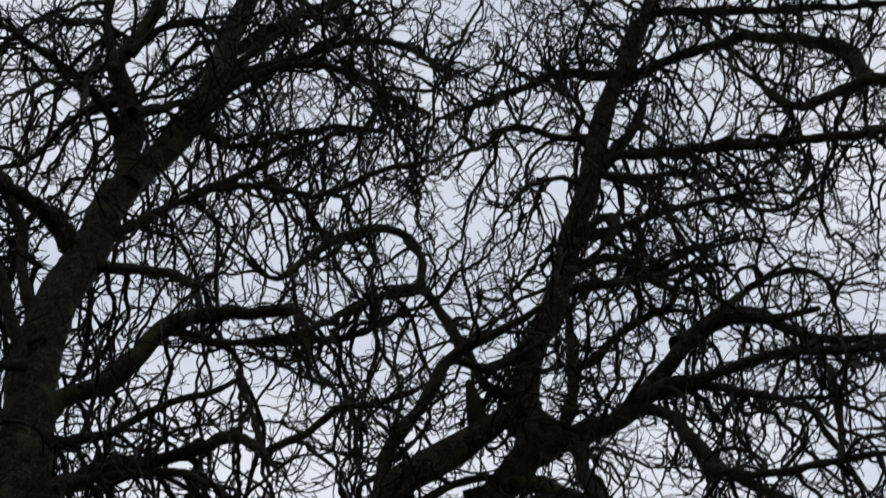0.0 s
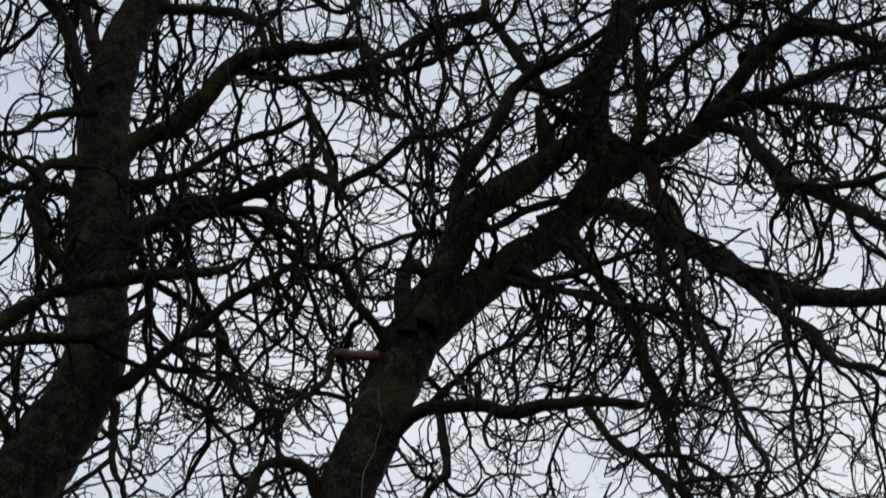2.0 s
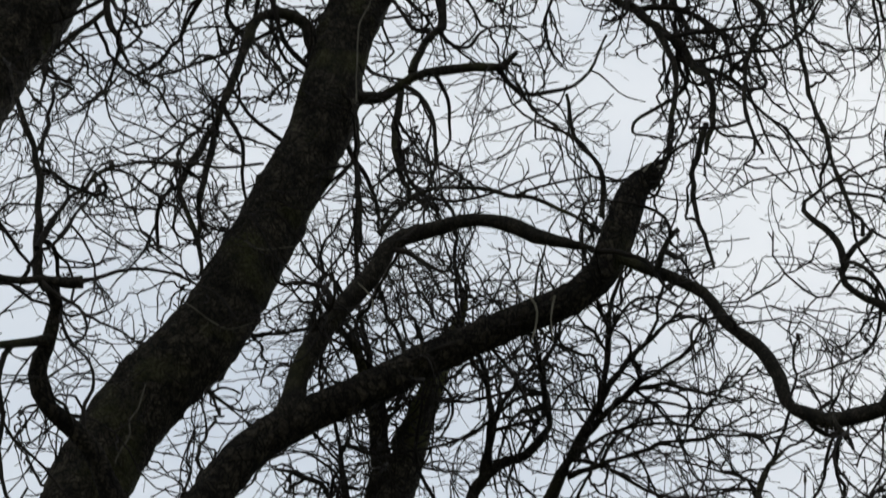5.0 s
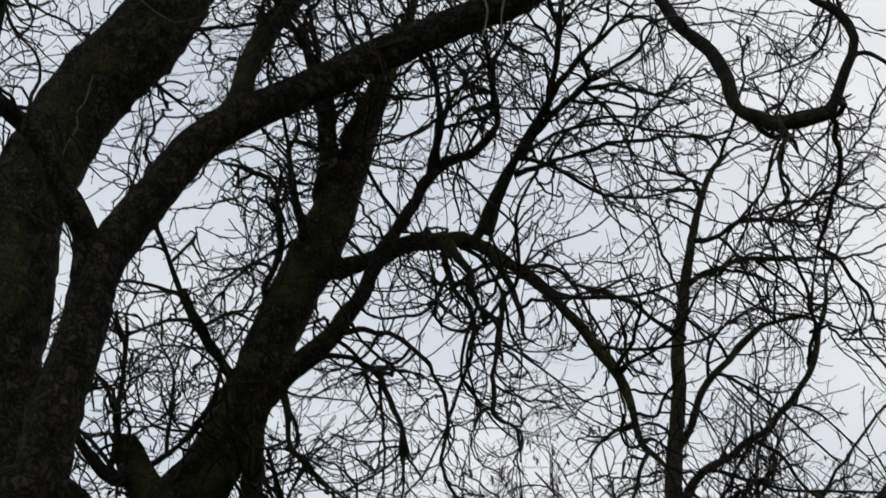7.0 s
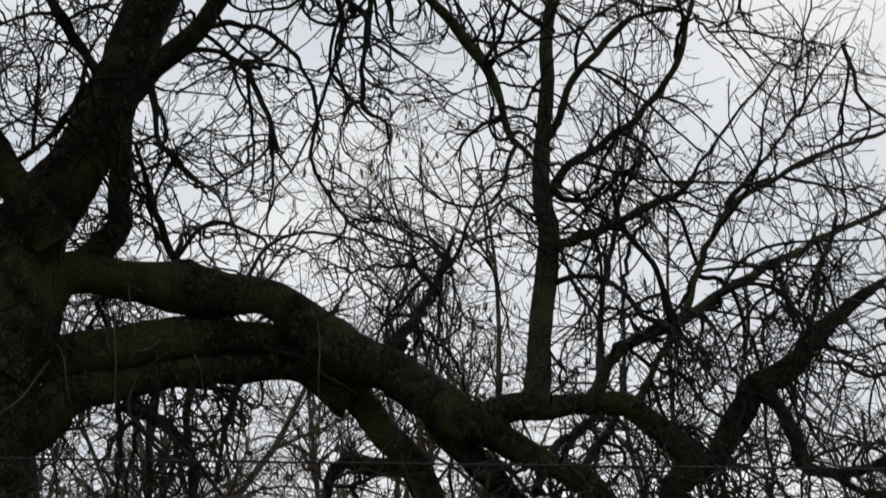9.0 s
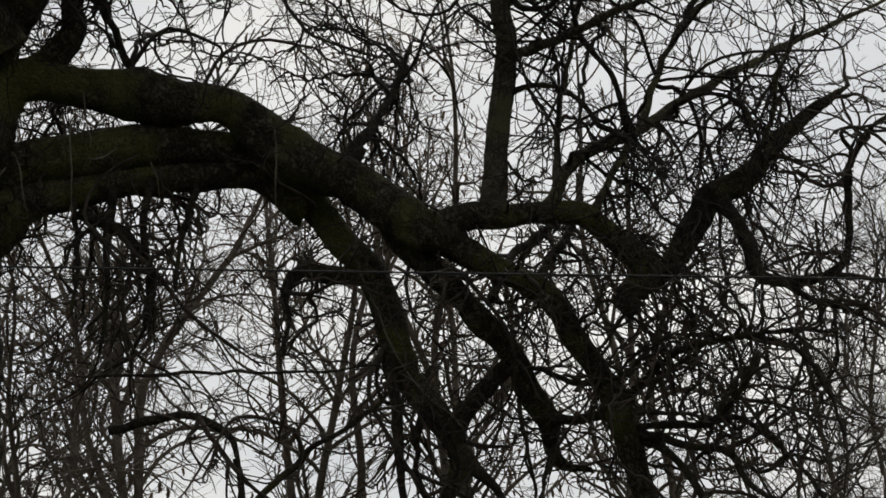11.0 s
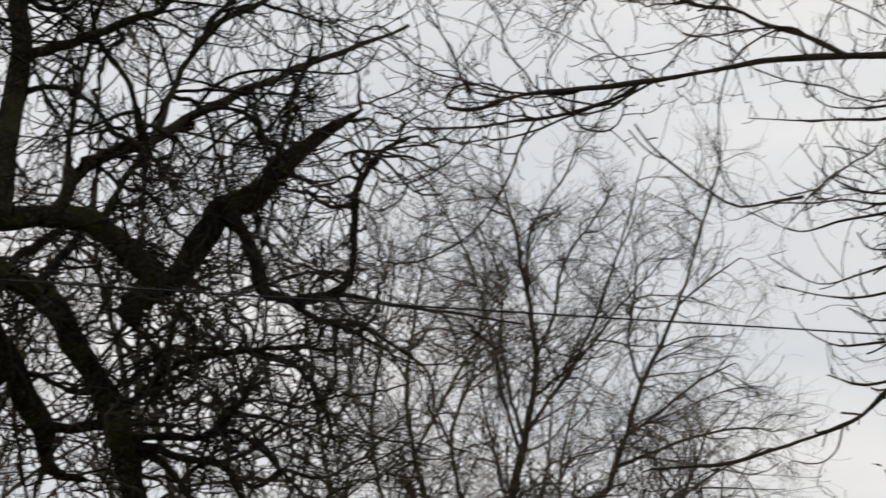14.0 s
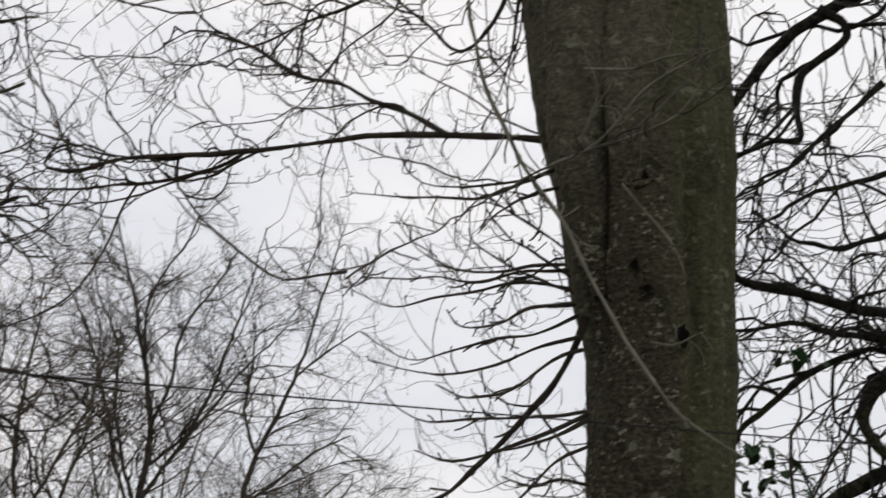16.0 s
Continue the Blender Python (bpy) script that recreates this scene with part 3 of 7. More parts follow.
limb(tree_a, "branch", 0.8, (-5.97, 11.77, 17.00, 0.075), (-6.30, 11.48, 16.70, 0.037), (-6.48, 11.26, 16.20, 0.030), (-6.74, 11.00, 15.99, 0.019), fine=1.4)
limb(tree_a, "branch", 0.8, (-5.93, 12.01, 15.82, 0.072), (-6.38, 11.98, 16.21, 0.042), (-6.72, 11.94, 16.23, 0.034), (-7.23, 11.87, 16.59, 0.020), fine=1.4)
limb(tree_a, "branch", 0.8, (-6.09, 12.05, 12.57, 0.084), (-6.25, 11.78, 12.95, 0.040), (-6.41, 11.52, 13.27, 0.035), (-6.61, 11.20, 13.67, 0.025), fine=1.4)

tree_b = tree_at(-4.84, 11.52, "leaning bare chestnut tree with forked dark trunk and broken stubs")
limb(tree_b, "trunk", 0.5, (-4.84, 11.52, -0.15, 0.572), (-4.84, 11.52, 0.12, 0.491), (-4.84, 11.52, 0.50, 0.392), (-4.84, 11.52, 2.92, 0.347), (-4.84, 11.52, 4.39, 0.334), (-4.84, 11.52, 5.85, 0.327), (-4.86, 11.52, 6.24, 0.311), (-4.88, 11.51, 6.77, 0.296), (-4.84, 11.52, 7.44, 0.277), (-4.72, 11.57, 8.07, 0.275), (-4.47, 11.67, 8.59, 0.275), (-4.13, 11.80, 9.10, 0.268), (-3.80, 11.91, 9.88, 0.254), (-3.56, 11.98, 10.58, 0.244), (-3.39, 12.03, 11.08, 0.244), (-3.34, 12.04, 11.38, 0.247), (-3.25, 12.07, 11.97, 0.239), (-3.07, 12.12, 12.59, 0.235), (-2.92, 12.16, 13.24, 0.242), (-2.77, 12.19, 13.72, 0.246), (-2.67, 12.21, 13.81, 0.222), (-2.47, 12.32, 14.12, 0.201), (-2.19, 12.45, 14.52, 0.179), (-1.89, 12.58, 14.92, 0.169), (-1.59, 12.70, 15.28, 0.148), (-1.21, 12.74, 15.84, 0.152), (-1.06, 12.81, 16.38, 0.150), (-1.12, 12.88, 17.17, 0.143), (-1.04, 12.95, 17.88, 0.135), (-0.83, 13.04, 18.61, 0.133), (-0.64, 13.12, 19.50, 0.132), (-0.53, 13.19, 20.32, 0.130), (-0.31, 13.20, 21.11, 0.140), (-0.16, 13.26, 22.15, 0.138), (0.03, 13.32, 23.26, 0.122), (0.34, 13.37, 24.27, 0.104), (0.54, 13.40, 25.02, 0.092), (0.76, 13.43, 25.98, 0.083), (1.00, 13.48, 27.54, 0.070), (1.29, 13.54, 29.63, 0.035), fine=1.4)
limb(tree_b, "broken_stub", 0, (-0.36, 12.90, 19.64, 0.082), (-0.54, 12.89, 19.66, 0.047), (-0.74, 12.88, 19.68, 0.041), fine=1.4)
limb(tree_b, "branch", 0.1, (-0.48, 13.09, 20.12, 0.077), (-0.33, 13.02, 20.11, 0.064), (-0.19, 12.93, 20.18, 0.058), (-0.05, 12.86, 20.06, 0.054), (-0.03, 12.79, 19.73, 0.053), (-0.14, 12.70, 19.35, 0.046), fine=1.4)
limb(tree_b, "limb", 0.8, (-0.99, 12.76, 15.98, 0.109), (-0.78, 12.70, 16.19, 0.082), (-0.63, 12.59, 16.63, 0.055), (-0.60, 12.43, 17.40, 0.046), (-0.61, 12.28, 18.15, 0.041), (-0.63, 12.18, 18.62, 0.030), fine=1.4)
limb(tree_b, "limb", 1, (-0.91, 12.77, 16.47, 0.100), (-0.64, 12.66, 16.12, 0.076), (-0.54, 12.49, 15.35, 0.068), (-0.36, 12.33, 14.69, 0.061), (-0.17, 12.18, 14.13, 0.040), (0.14, 12.00, 13.61, 0.022), fine=1.4)
limb(tree_b, "limb", 0.5, (-2.74, 12.09, 13.68, 0.152), (-2.62, 12.09, 14.07, 0.144), (-2.43, 12.10, 14.61, 0.142), (-2.25, 12.10, 15.11, 0.150), (-1.99, 12.12, 15.35, 0.151), (-1.67, 12.14, 15.58, 0.142), (-1.39, 12.15, 15.86, 0.096), (-1.09, 12.15, 16.12, 0.075), fine=1.4)
limb(tree_b, "broken_stub", 0, (-1.49, 12.21, 15.82, 0.096), (-1.52, 12.03, 16.08, 0.080), (-1.57, 11.90, 16.26, 0.032), fine=1.4)
limb(tree_b, "limb", 1, (-2.41, 12.16, 14.79, 0.087), (-2.31, 12.00, 15.48, 0.071), (-2.05, 11.92, 15.89, 0.064), (-1.88, 11.86, 16.20, 0.064), (-1.70, 11.79, 16.50, 0.059), (-1.36, 11.73, 16.65, 0.049), (-1.02, 11.65, 16.79, 0.038), (-0.72, 11.58, 16.97, 0.025), fine=1.4)
limb(tree_b, "broken_stub", 0, (-2.76, 11.99, 13.51, 0.097), (-2.78, 11.94, 13.94, 0.089), (-2.77, 11.91, 14.21, 0.084), (-2.69, 11.91, 14.31, 0.065), (-2.63, 11.91, 14.17, 0.030), fine=1.4)
limb(tree_b, "branch", 0.4, (-2.88, 12.06, 13.37, 0.053), (-2.99, 12.00, 13.34, 0.036), (-3.21, 11.88, 13.28, 0.034), (-3.36, 11.79, 13.25, 0.031), (-3.37, 11.74, 13.00, 0.028), (-3.40, 11.71, 12.85, 0.028), (-3.55, 11.60, 12.61, 0.025), (-3.72, 11.45, 12.20, 0.020), (-3.82, 11.38, 12.05, 0.011), fine=1.4)
limb(tree_b, "branch", 0.9, (-2.89, 12.06, 13.27, 0.058), (-2.99, 11.84, 13.51, 0.043), (-3.14, 11.63, 13.64, 0.043), (-3.21, 11.48, 13.81, 0.043), (-3.30, 11.36, 13.86, 0.041), (-3.45, 11.20, 13.74, 0.033), (-3.60, 11.03, 13.73, 0.021), fine=1.4)
limb(tree_b, "limb", 0.7, (-3.00, 12.13, 12.46, 0.094), (-2.85, 12.09, 12.58, 0.066), (-2.60, 12.03, 12.68, 0.059), (-2.20, 11.95, 12.60, 0.060), (-1.86, 11.88, 12.41, 0.055), (-1.48, 11.77, 12.35, 0.050), (-1.11, 11.66, 12.20, 0.045), (-0.84, 11.57, 12.07, 0.031), fine=1.4)
limb(tree_b, "branch", 1, (-1.27, 11.93, 12.45, 0.037), (-1.10, 11.85, 11.99, 0.036), (-0.84, 11.78, 11.65, 0.035), (-0.64, 11.71, 11.36, 0.032), (-0.48, 11.63, 11.03, 0.032), (-0.35, 11.56, 10.71, 0.029), (-0.33, 11.49, 10.40, 0.023), (-0.40, 11.39, 9.98, 0.014), fine=1.4)
limb(tree_b, "branch", 0.6, (-2.50, 12.04, 12.70, 0.037), (-2.45, 12.02, 12.27, 0.037), (-2.44, 12.00, 11.95, 0.032), (-2.57, 11.95, 11.70, 0.031), (-2.65, 11.91, 11.42, 0.031), fine=1.4)
limb(tree_b, "limb", 0.8, (-3.28, 12.06, 11.40, 0.076), (-3.11, 12.03, 11.33, 0.049), (-2.89, 11.99, 11.29, 0.044), (-2.65, 11.91, 11.39, 0.040), (-2.41, 11.86, 11.38, 0.035), (-2.13, 11.78, 11.29, 0.035), (-1.90, 11.72, 11.26, 0.030), (-1.77, 11.67, 11.30, 0.019), fine=1.4)
limb(tree_b, "branch", 0.9, (-2.73, 11.99, 11.41, 0.031), (-2.77, 11.89, 10.89, 0.026), (-2.71, 11.82, 10.46, 0.021), (-2.60, 11.78, 10.16, 0.017), (-2.39, 11.76, 9.99, 0.010), fine=1.4)
limb(tree_b, "limb", 0.7, (-3.38, 12.03, 11.83, 0.100), (-3.47, 11.97, 11.97, 0.069), (-3.55, 11.91, 12.08, 0.051), (-3.72, 11.81, 12.12, 0.046), (-3.87, 11.72, 12.03, 0.041), (-3.93, 11.64, 11.72, 0.036), (-3.98, 11.54, 11.24, 0.033), (-4.03, 11.44, 10.82, 0.030), (-4.04, 11.36, 10.42, 0.025), (-4.05, 11.28, 10.00, 0.023), (-4.02, 11.20, 9.55, 0.016), fine=1.4)
limb(tree_b, "limb", 0.9, (-1.65, 12.69, 15.39, 0.122), (-1.32, 12.63, 15.55, 0.091), (-1.05, 12.58, 15.45, 0.079), (-0.74, 12.51, 15.17, 0.089), (-0.30, 12.38, 14.61, 0.091), (0.11, 12.23, 14.02, 0.094), (0.50, 12.07, 13.55, 0.087), (0.89, 11.92, 13.22, 0.075), (1.35, 11.71, 12.97, 0.065), (1.84, 11.47, 12.89, 0.046), (2.38, 11.15, 12.97, 0.023), fine=1.4)
limb(tree_b, "limb", 0.9, (-1.10, 12.85, 16.18, 0.132), (-0.59, 12.77, 16.32, 0.116), (-0.19, 12.70, 16.40, 0.099), (0.19, 12.59, 16.80, 0.095), (0.64, 12.45, 17.24, 0.090), (0.99, 12.35, 17.38, 0.079), (1.36, 12.23, 17.16, 0.050), (1.83, 12.06, 16.99, 0.028), fine=1.4)
limb(tree_b, "limb", 0.9, (-0.24, 12.70, 16.40, 0.072), (0.02, 12.63, 16.44, 0.063), (0.30, 12.54, 16.20, 0.065), (0.51, 12.43, 15.61, 0.064), (0.72, 12.32, 15.14, 0.057), (1.02, 12.18, 14.66, 0.051), (1.31, 12.04, 14.19, 0.044), (1.61, 11.87, 13.71, 0.036), (2.08, 11.61, 13.26, 0.019), fine=1.4)
limb(tree_b, "limb", 0.9, (0.13, 13.40, 23.80, 0.103), (0.84, 13.23, 23.92, 0.073), (1.36, 13.08, 23.91, 0.062), (1.85, 12.92, 23.76, 0.073), (2.54, 12.65, 23.02, 0.078), (2.93, 12.46, 22.40, 0.083), (3.09, 12.33, 21.55, 0.080), (3.61, 12.05, 21.03, 0.065), (4.30, 11.63, 20.78, 0.032), fine=1.4)
limb(tree_b, "branch", 1, (3.11, 12.42, 21.66, 0.074), (2.65, 12.42, 21.42, 0.067), (2.23, 12.40, 21.20, 0.059), (1.94, 12.38, 21.42, 0.053), (1.79, 12.34, 21.74, 0.033), (1.56, 12.30, 22.05, 0.020), fine=1.4)
limb(tree_b, "limb", 0.9, (-0.21, 13.20, 21.82, 0.102), (-0.00, 13.16, 21.79, 0.078), (0.46, 13.07, 21.58, 0.068), (0.99, 12.94, 21.37, 0.057), (1.56, 12.78, 21.08, 0.053), (2.17, 12.56, 20.74, 0.052), (2.63, 12.38, 20.44, 0.055), (3.03, 12.20, 20.26, 0.051), (3.78, 11.81, 20.00, 0.028), fine=1.4)
limb(tree_b, "branch", 1, (-0.39, 13.09, 20.05, 0.070), (-0.09, 13.01, 20.02, 0.057), (0.17, 12.93, 20.00, 0.051), (0.68, 12.76, 19.93, 0.041), (1.30, 12.52, 19.74, 0.028), (1.86, 12.26, 19.30, 0.015), fine=1.4)
limb(tree_b, "branch", 1, (0.18, 13.40, 24.00, 0.089), (-0.47, 13.15, 23.80, 0.066), (-0.97, 12.93, 23.19, 0.050), (-1.44, 12.69, 22.56, 0.042), (-1.83, 12.47, 22.02, 0.027), fine=1.4)
limb(tree_b, "limb", 0.9, (-0.87, 12.87, 16.64, 0.084), (-1.11, 12.81, 16.86, 0.068), (-1.49, 12.70, 17.14, 0.057), (-1.65, 12.62, 17.53, 0.058), (-1.87, 12.53, 18.02, 0.053), (-2.11, 12.42, 18.55, 0.051), (-2.13, 12.38, 18.96, 0.045), (-2.26, 12.32, 19.31, 0.046), (-2.52, 12.22, 19.39, 0.049), (-2.86, 12.09, 19.17, 0.049), (-3.18, 11.95, 18.72, 0.045), (-3.52, 11.78, 18.06, 0.035), (-3.80, 11.64, 18.20, 0.023), (-4.03, 11.51, 18.41, 0.015), fine=1.4)
limb(tree_b, "branch", 1, (-2.09, 12.32, 18.47, 0.050), (-2.57, 12.10, 17.96, 0.041), (-3.17, 11.78, 17.13, 0.039), (-3.68, 11.47, 16.65, 0.027), (-4.19, 11.14, 16.36, 0.016), fine=1.4)
limb(tree_b, "branch", 1, (0.26, 13.30, 24.02, 0.081), (0.48, 13.39, 25.18, 0.061), (0.97, 13.46, 25.65, 0.058), (1.87, 13.52, 25.52, 0.055), (2.77, 13.54, 25.45, 0.055), (3.85, 13.48, 25.22, 0.050), (4.82, 13.36, 25.15, 0.031), fine=1.4)
limb(tree_b, "branch", 0.5, (-1.77, 12.27, 17.03, 0.039), (-1.46, 12.50, 17.16, 0.057), (-1.19, 12.68, 17.53, 0.063), (-0.94, 12.87, 18.00, 0.059), fine=1.4)
limb(tree_b, "broken_stub", 0.2, (-0.16, 13.20, 21.56, 0.081), (0.22, 13.10, 22.08, 0.069), (0.39, 13.04, 22.40, 0.062), (0.50, 12.99, 22.74, 0.042), fine=1.4)
limb(tree_b, "branch", 0.8, (-0.20, 13.30, 22.16, 0.062), (-0.39, 13.17, 22.32, 0.049), (-0.29, 13.04, 22.62, 0.035), (-0.47, 12.88, 22.93, 0.032), (-0.60, 12.79, 23.08, 0.018), fine=1.4)
limb(tree_b, "branch", 1, (-0.15, 13.30, 22.41, 0.070), (-0.59, 13.07, 22.14, 0.045), (-0.98, 12.84, 22.08, 0.041), (-1.24, 12.68, 21.86, 0.037), (-1.49, 12.49, 21.23, 0.030), (-1.79, 12.27, 20.78, 0.019), fine=1.4)
limb(tree_b, "branch", 1, (-0.31, 13.20, 21.25, 0.054), (-0.65, 12.95, 21.11, 0.033), (-1.00, 12.69, 20.55, 0.029), (-1.24, 12.44, 19.78, 0.019), fine=1.4)
limb(tree_b, "branch", 1, (-0.26, 13.20, 21.52, 0.068), (0.29, 12.91, 20.86, 0.046), (0.67, 12.69, 20.54, 0.042), (0.91, 12.54, 20.22, 0.035), (1.10, 12.35, 19.53, 0.022), fine=1.4)
limb(tree_b, "branch", 1, (1.24, 12.64, 19.89, 0.035), (1.61, 12.44, 19.24, 0.028), (1.96, 12.26, 19.11, 0.024), (2.24, 12.09, 19.00, 0.015), fine=1.4)
limb(tree_b, "branch", 1, (-0.63, 12.88, 17.51, 0.069), (-0.40, 12.78, 17.44, 0.052), (-0.14, 12.63, 17.61, 0.040), (0.16, 12.47, 17.67, 0.040), (0.43, 12.33, 17.65, 0.037), (0.54, 12.21, 17.85, 0.032), (0.71, 12.11, 17.83, 0.026), (0.98, 11.96, 17.62, 0.014), fine=1.4)
limb(tree_b, "limb", 0.9, (0.01, 12.60, 16.49, 0.094), (0.30, 12.48, 16.60, 0.066), (0.68, 12.33, 16.46, 0.055), (1.06, 12.16, 16.41, 0.049), (1.47, 11.96, 16.27, 0.048), (1.81, 11.78, 15.99, 0.048), (2.13, 11.60, 15.76, 0.042), (2.55, 11.32, 15.30, 0.023), fine=1.4)
limb(tree_b, "limb", 0.9, (0.46, 12.69, 17.36, 0.097), (0.92, 12.80, 17.99, 0.077), (1.27, 12.86, 18.06, 0.071), (1.59, 12.92, 17.86, 0.065), (1.91, 12.98, 17.67, 0.059), (2.36, 13.02, 17.65, 0.047), (3.00, 13.06, 17.73, 0.027), fine=1.4)
limb(tree_b, "branch", 1, (0.24, 12.60, 16.62, 0.067), (0.67, 12.39, 16.41, 0.046), (0.92, 12.26, 16.15, 0.043), (1.25, 12.06, 15.74, 0.034), (1.54, 11.85, 15.25, 0.028), (1.72, 11.67, 14.71, 0.015), fine=1.4)
limb(tree_b, "branch", 1, (0.57, 12.19, 15.03, 0.056), (0.92, 12.03, 14.72, 0.035), (1.25, 11.88, 14.56, 0.035), (1.53, 11.74, 14.45, 0.035), (1.80, 11.60, 14.34, 0.032), (2.14, 11.40, 14.12, 0.017), fine=1.4)
limb(tree_b, "branch", 0.9, (1.71, 12.08, 16.46, 0.043), (1.80, 11.97, 15.83, 0.037), (1.76, 11.88, 15.17, 0.031), (1.68, 11.78, 14.47, 0.025), (1.64, 11.69, 13.88, 0.014), fine=1.4)
limb(tree_b, "branch", 1, (0.91, 12.67, 17.82, 0.052), (1.37, 12.74, 18.41, 0.036), (1.75, 12.77, 18.60, 0.036), (2.03, 12.79, 18.48, 0.033), (2.17, 12.82, 18.20, 0.018), fine=1.4)
limb(tree_b, "branch", 1, (-0.57, 12.99, 19.29, 0.062), (-0.12, 12.87, 19.31, 0.050), (0.29, 12.74, 18.85, 0.042), (0.59, 12.63, 18.86, 0.036), (0.96, 12.49, 18.85, 0.027), (1.37, 12.32, 18.75, 0.018), fine=1.4)
limb(tree_b, "branch", 1, (-0.65, 12.98, 18.89, 0.067), (-0.27, 12.92, 18.89, 0.052), (0.28, 12.80, 18.78, 0.045), (0.70, 12.69, 18.76, 0.033), (1.16, 12.55, 18.49, 0.021), fine=1.4)
limb(tree_b, "branch", 0.7, (-1.44, 12.72, 15.38, 0.080), (-1.19, 12.62, 14.70, 0.044), (-1.05, 12.55, 14.23, 0.040), (-0.87, 12.47, 13.78, 0.039), (-0.81, 12.38, 13.28, 0.034), (-0.67, 12.29, 12.79, 0.028), (-0.58, 12.19, 12.25, 0.016), fine=1.4)
limb(tree_b, "branch", 0.7, (-0.63, 12.48, 15.09, 0.052), (-0.53, 12.34, 14.22, 0.035), (-0.36, 12.24, 13.67, 0.029), (-0.25, 12.15, 13.16, 0.028), (-0.16, 12.02, 12.53, 0.023), (-0.07, 11.90, 11.92, 0.013), fine=1.4)
limb(tree_b, "branch", 0.9, (-0.02, 12.20, 14.12, 0.064), (0.26, 12.01, 13.40, 0.036), (0.57, 11.82, 12.83, 0.035), (0.74, 11.67, 12.36, 0.034), (0.97, 11.53, 12.06, 0.033), (1.30, 11.33, 11.74, 0.019), fine=1.4)
limb(tree_b, "branch", 0.8, (-2.00, 12.44, 14.59, 0.067), (-1.79, 12.38, 14.34, 0.040), (-1.47, 12.29, 14.12, 0.032), (-1.07, 12.16, 13.79, 0.029), (-0.59, 11.99, 13.41, 0.017), fine=1.4)
limb(tree_b, "branch", 0.8, (-1.26, 12.64, 15.61, 0.053), (-1.62, 12.49, 15.53, 0.037), (-1.97, 12.33, 15.16, 0.031), (-2.26, 12.19, 14.92, 0.031), (-2.64, 11.99, 14.80, 0.028), (-3.00, 11.78, 14.50, 0.025), (-3.13, 11.69, 14.25, 0.025), (-3.10, 11.59, 13.66, 0.019), (-3.22, 11.46, 13.15, 0.012), fine=1.4)
limb(tree_b, "branch", 0.8, (-1.45, 12.42, 14.88, 0.057), (-1.30, 12.38, 14.59, 0.041), (-1.11, 12.32, 14.21, 0.035), (-0.95, 12.26, 13.77, 0.032), (-0.82, 12.17, 13.19, 0.029), (-0.71, 12.07, 12.57, 0.028), (-0.58, 11.95, 11.90, 0.027), (-0.47, 11.87, 11.47, 0.022), (-0.27, 11.80, 11.21, 0.013), fine=1.4)
limb(tree_b, "branch", 0.7, (-0.71, 11.68, 11.42, 0.030), (-0.59, 11.57, 10.86, 0.023), (-0.63, 11.46, 10.36, 0.020), (-0.67, 11.36, 9.95, 0.018), (-0.76, 11.27, 9.61, 0.012), fine=1.4)
limb(tree_b, "branch", 0.8, (-0.41, 11.99, 14.16, 0.044), (-0.35, 11.95, 13.82, 0.029), (-0.31, 11.83, 12.97, 0.023), (-0.13, 11.72, 12.28, 0.022), (-0.04, 11.63, 11.72, 0.022), (0.09, 11.56, 11.29, 0.021), (-0.02, 11.50, 10.99, 0.015), fine=1.4)
limb(tree_b, "branch", 0.7, (0.01, 11.50, 11.04, 0.019), (-0.08, 11.44, 10.68, 0.017), (-0.10, 11.37, 10.27, 0.016), (-0.02, 11.30, 9.86, 0.010), fine=1.4)
limb(tree_b, "branch", 0.3, (0.37, 11.79, 13.39, 0.033), (0.37, 11.65, 12.19, 0.018), (0.31, 11.55, 11.36, 0.017), (0.35, 11.43, 10.51, 0.016), (0.45, 11.31, 9.70, 0.016), (0.59, 11.18, 9.00, 0.013), fine=1.4)
limb(tree_b, "branch", 0.7, (-3.10, 11.90, 11.20, 0.031), (-3.02, 11.80, 10.43, 0.019), (-2.98, 11.70, 9.85, 0.019), (-2.97, 11.63, 9.41, 0.012), fine=1.4)
limb(tree_b, "branch", 0.7, (-2.62, 12.12, 12.79, 0.043), (-2.31, 12.00, 12.98, 0.026), (-2.05, 11.90, 13.10, 0.024), (-1.79, 11.81, 13.13, 0.021), (-1.53, 11.70, 13.24, 0.012), fine=1.4)
limb(tree_b, "branch", 0.8, (-1.88, 12.46, 14.64, 0.067), (-1.51, 12.35, 14.20, 0.030), (-1.21, 12.26, 14.00, 0.030), (-0.96, 12.18, 13.73, 0.029), (-0.62, 12.06, 13.52, 0.029), (-0.49, 12.01, 13.37, 0.024), (-0.37, 11.89, 12.92, 0.014), fine=1.4)
limb(tree_b, "branch", 0.8, (-1.88, 12.46, 14.50, 0.056), (-1.50, 12.33, 14.33, 0.033), (-1.19, 12.19, 14.27, 0.032), (-0.92, 12.08, 14.24, 0.030), (-0.72, 11.98, 14.20, 0.017), fine=1.4)
limb(tree_b, "branch", 0.4, (-0.68, 11.98, 12.43, 0.021), (-0.42, 11.91, 12.26, 0.016), (-0.03, 11.81, 12.05, 0.013), (0.44, 11.66, 11.86, 0.013), (0.97, 11.46, 11.72, 0.009), fine=1.4)
limb(tree_b, "branch", 0.6, (-4.01, 11.31, 10.63, 0.028), (-4.10, 11.23, 10.33, 0.025), (-4.18, 11.16, 10.03, 0.023), (-4.11, 11.15, 9.77, 0.020), (-4.00, 11.15, 9.51, 0.018), (-3.95, 11.12, 9.20, 0.012), fine=1.4)
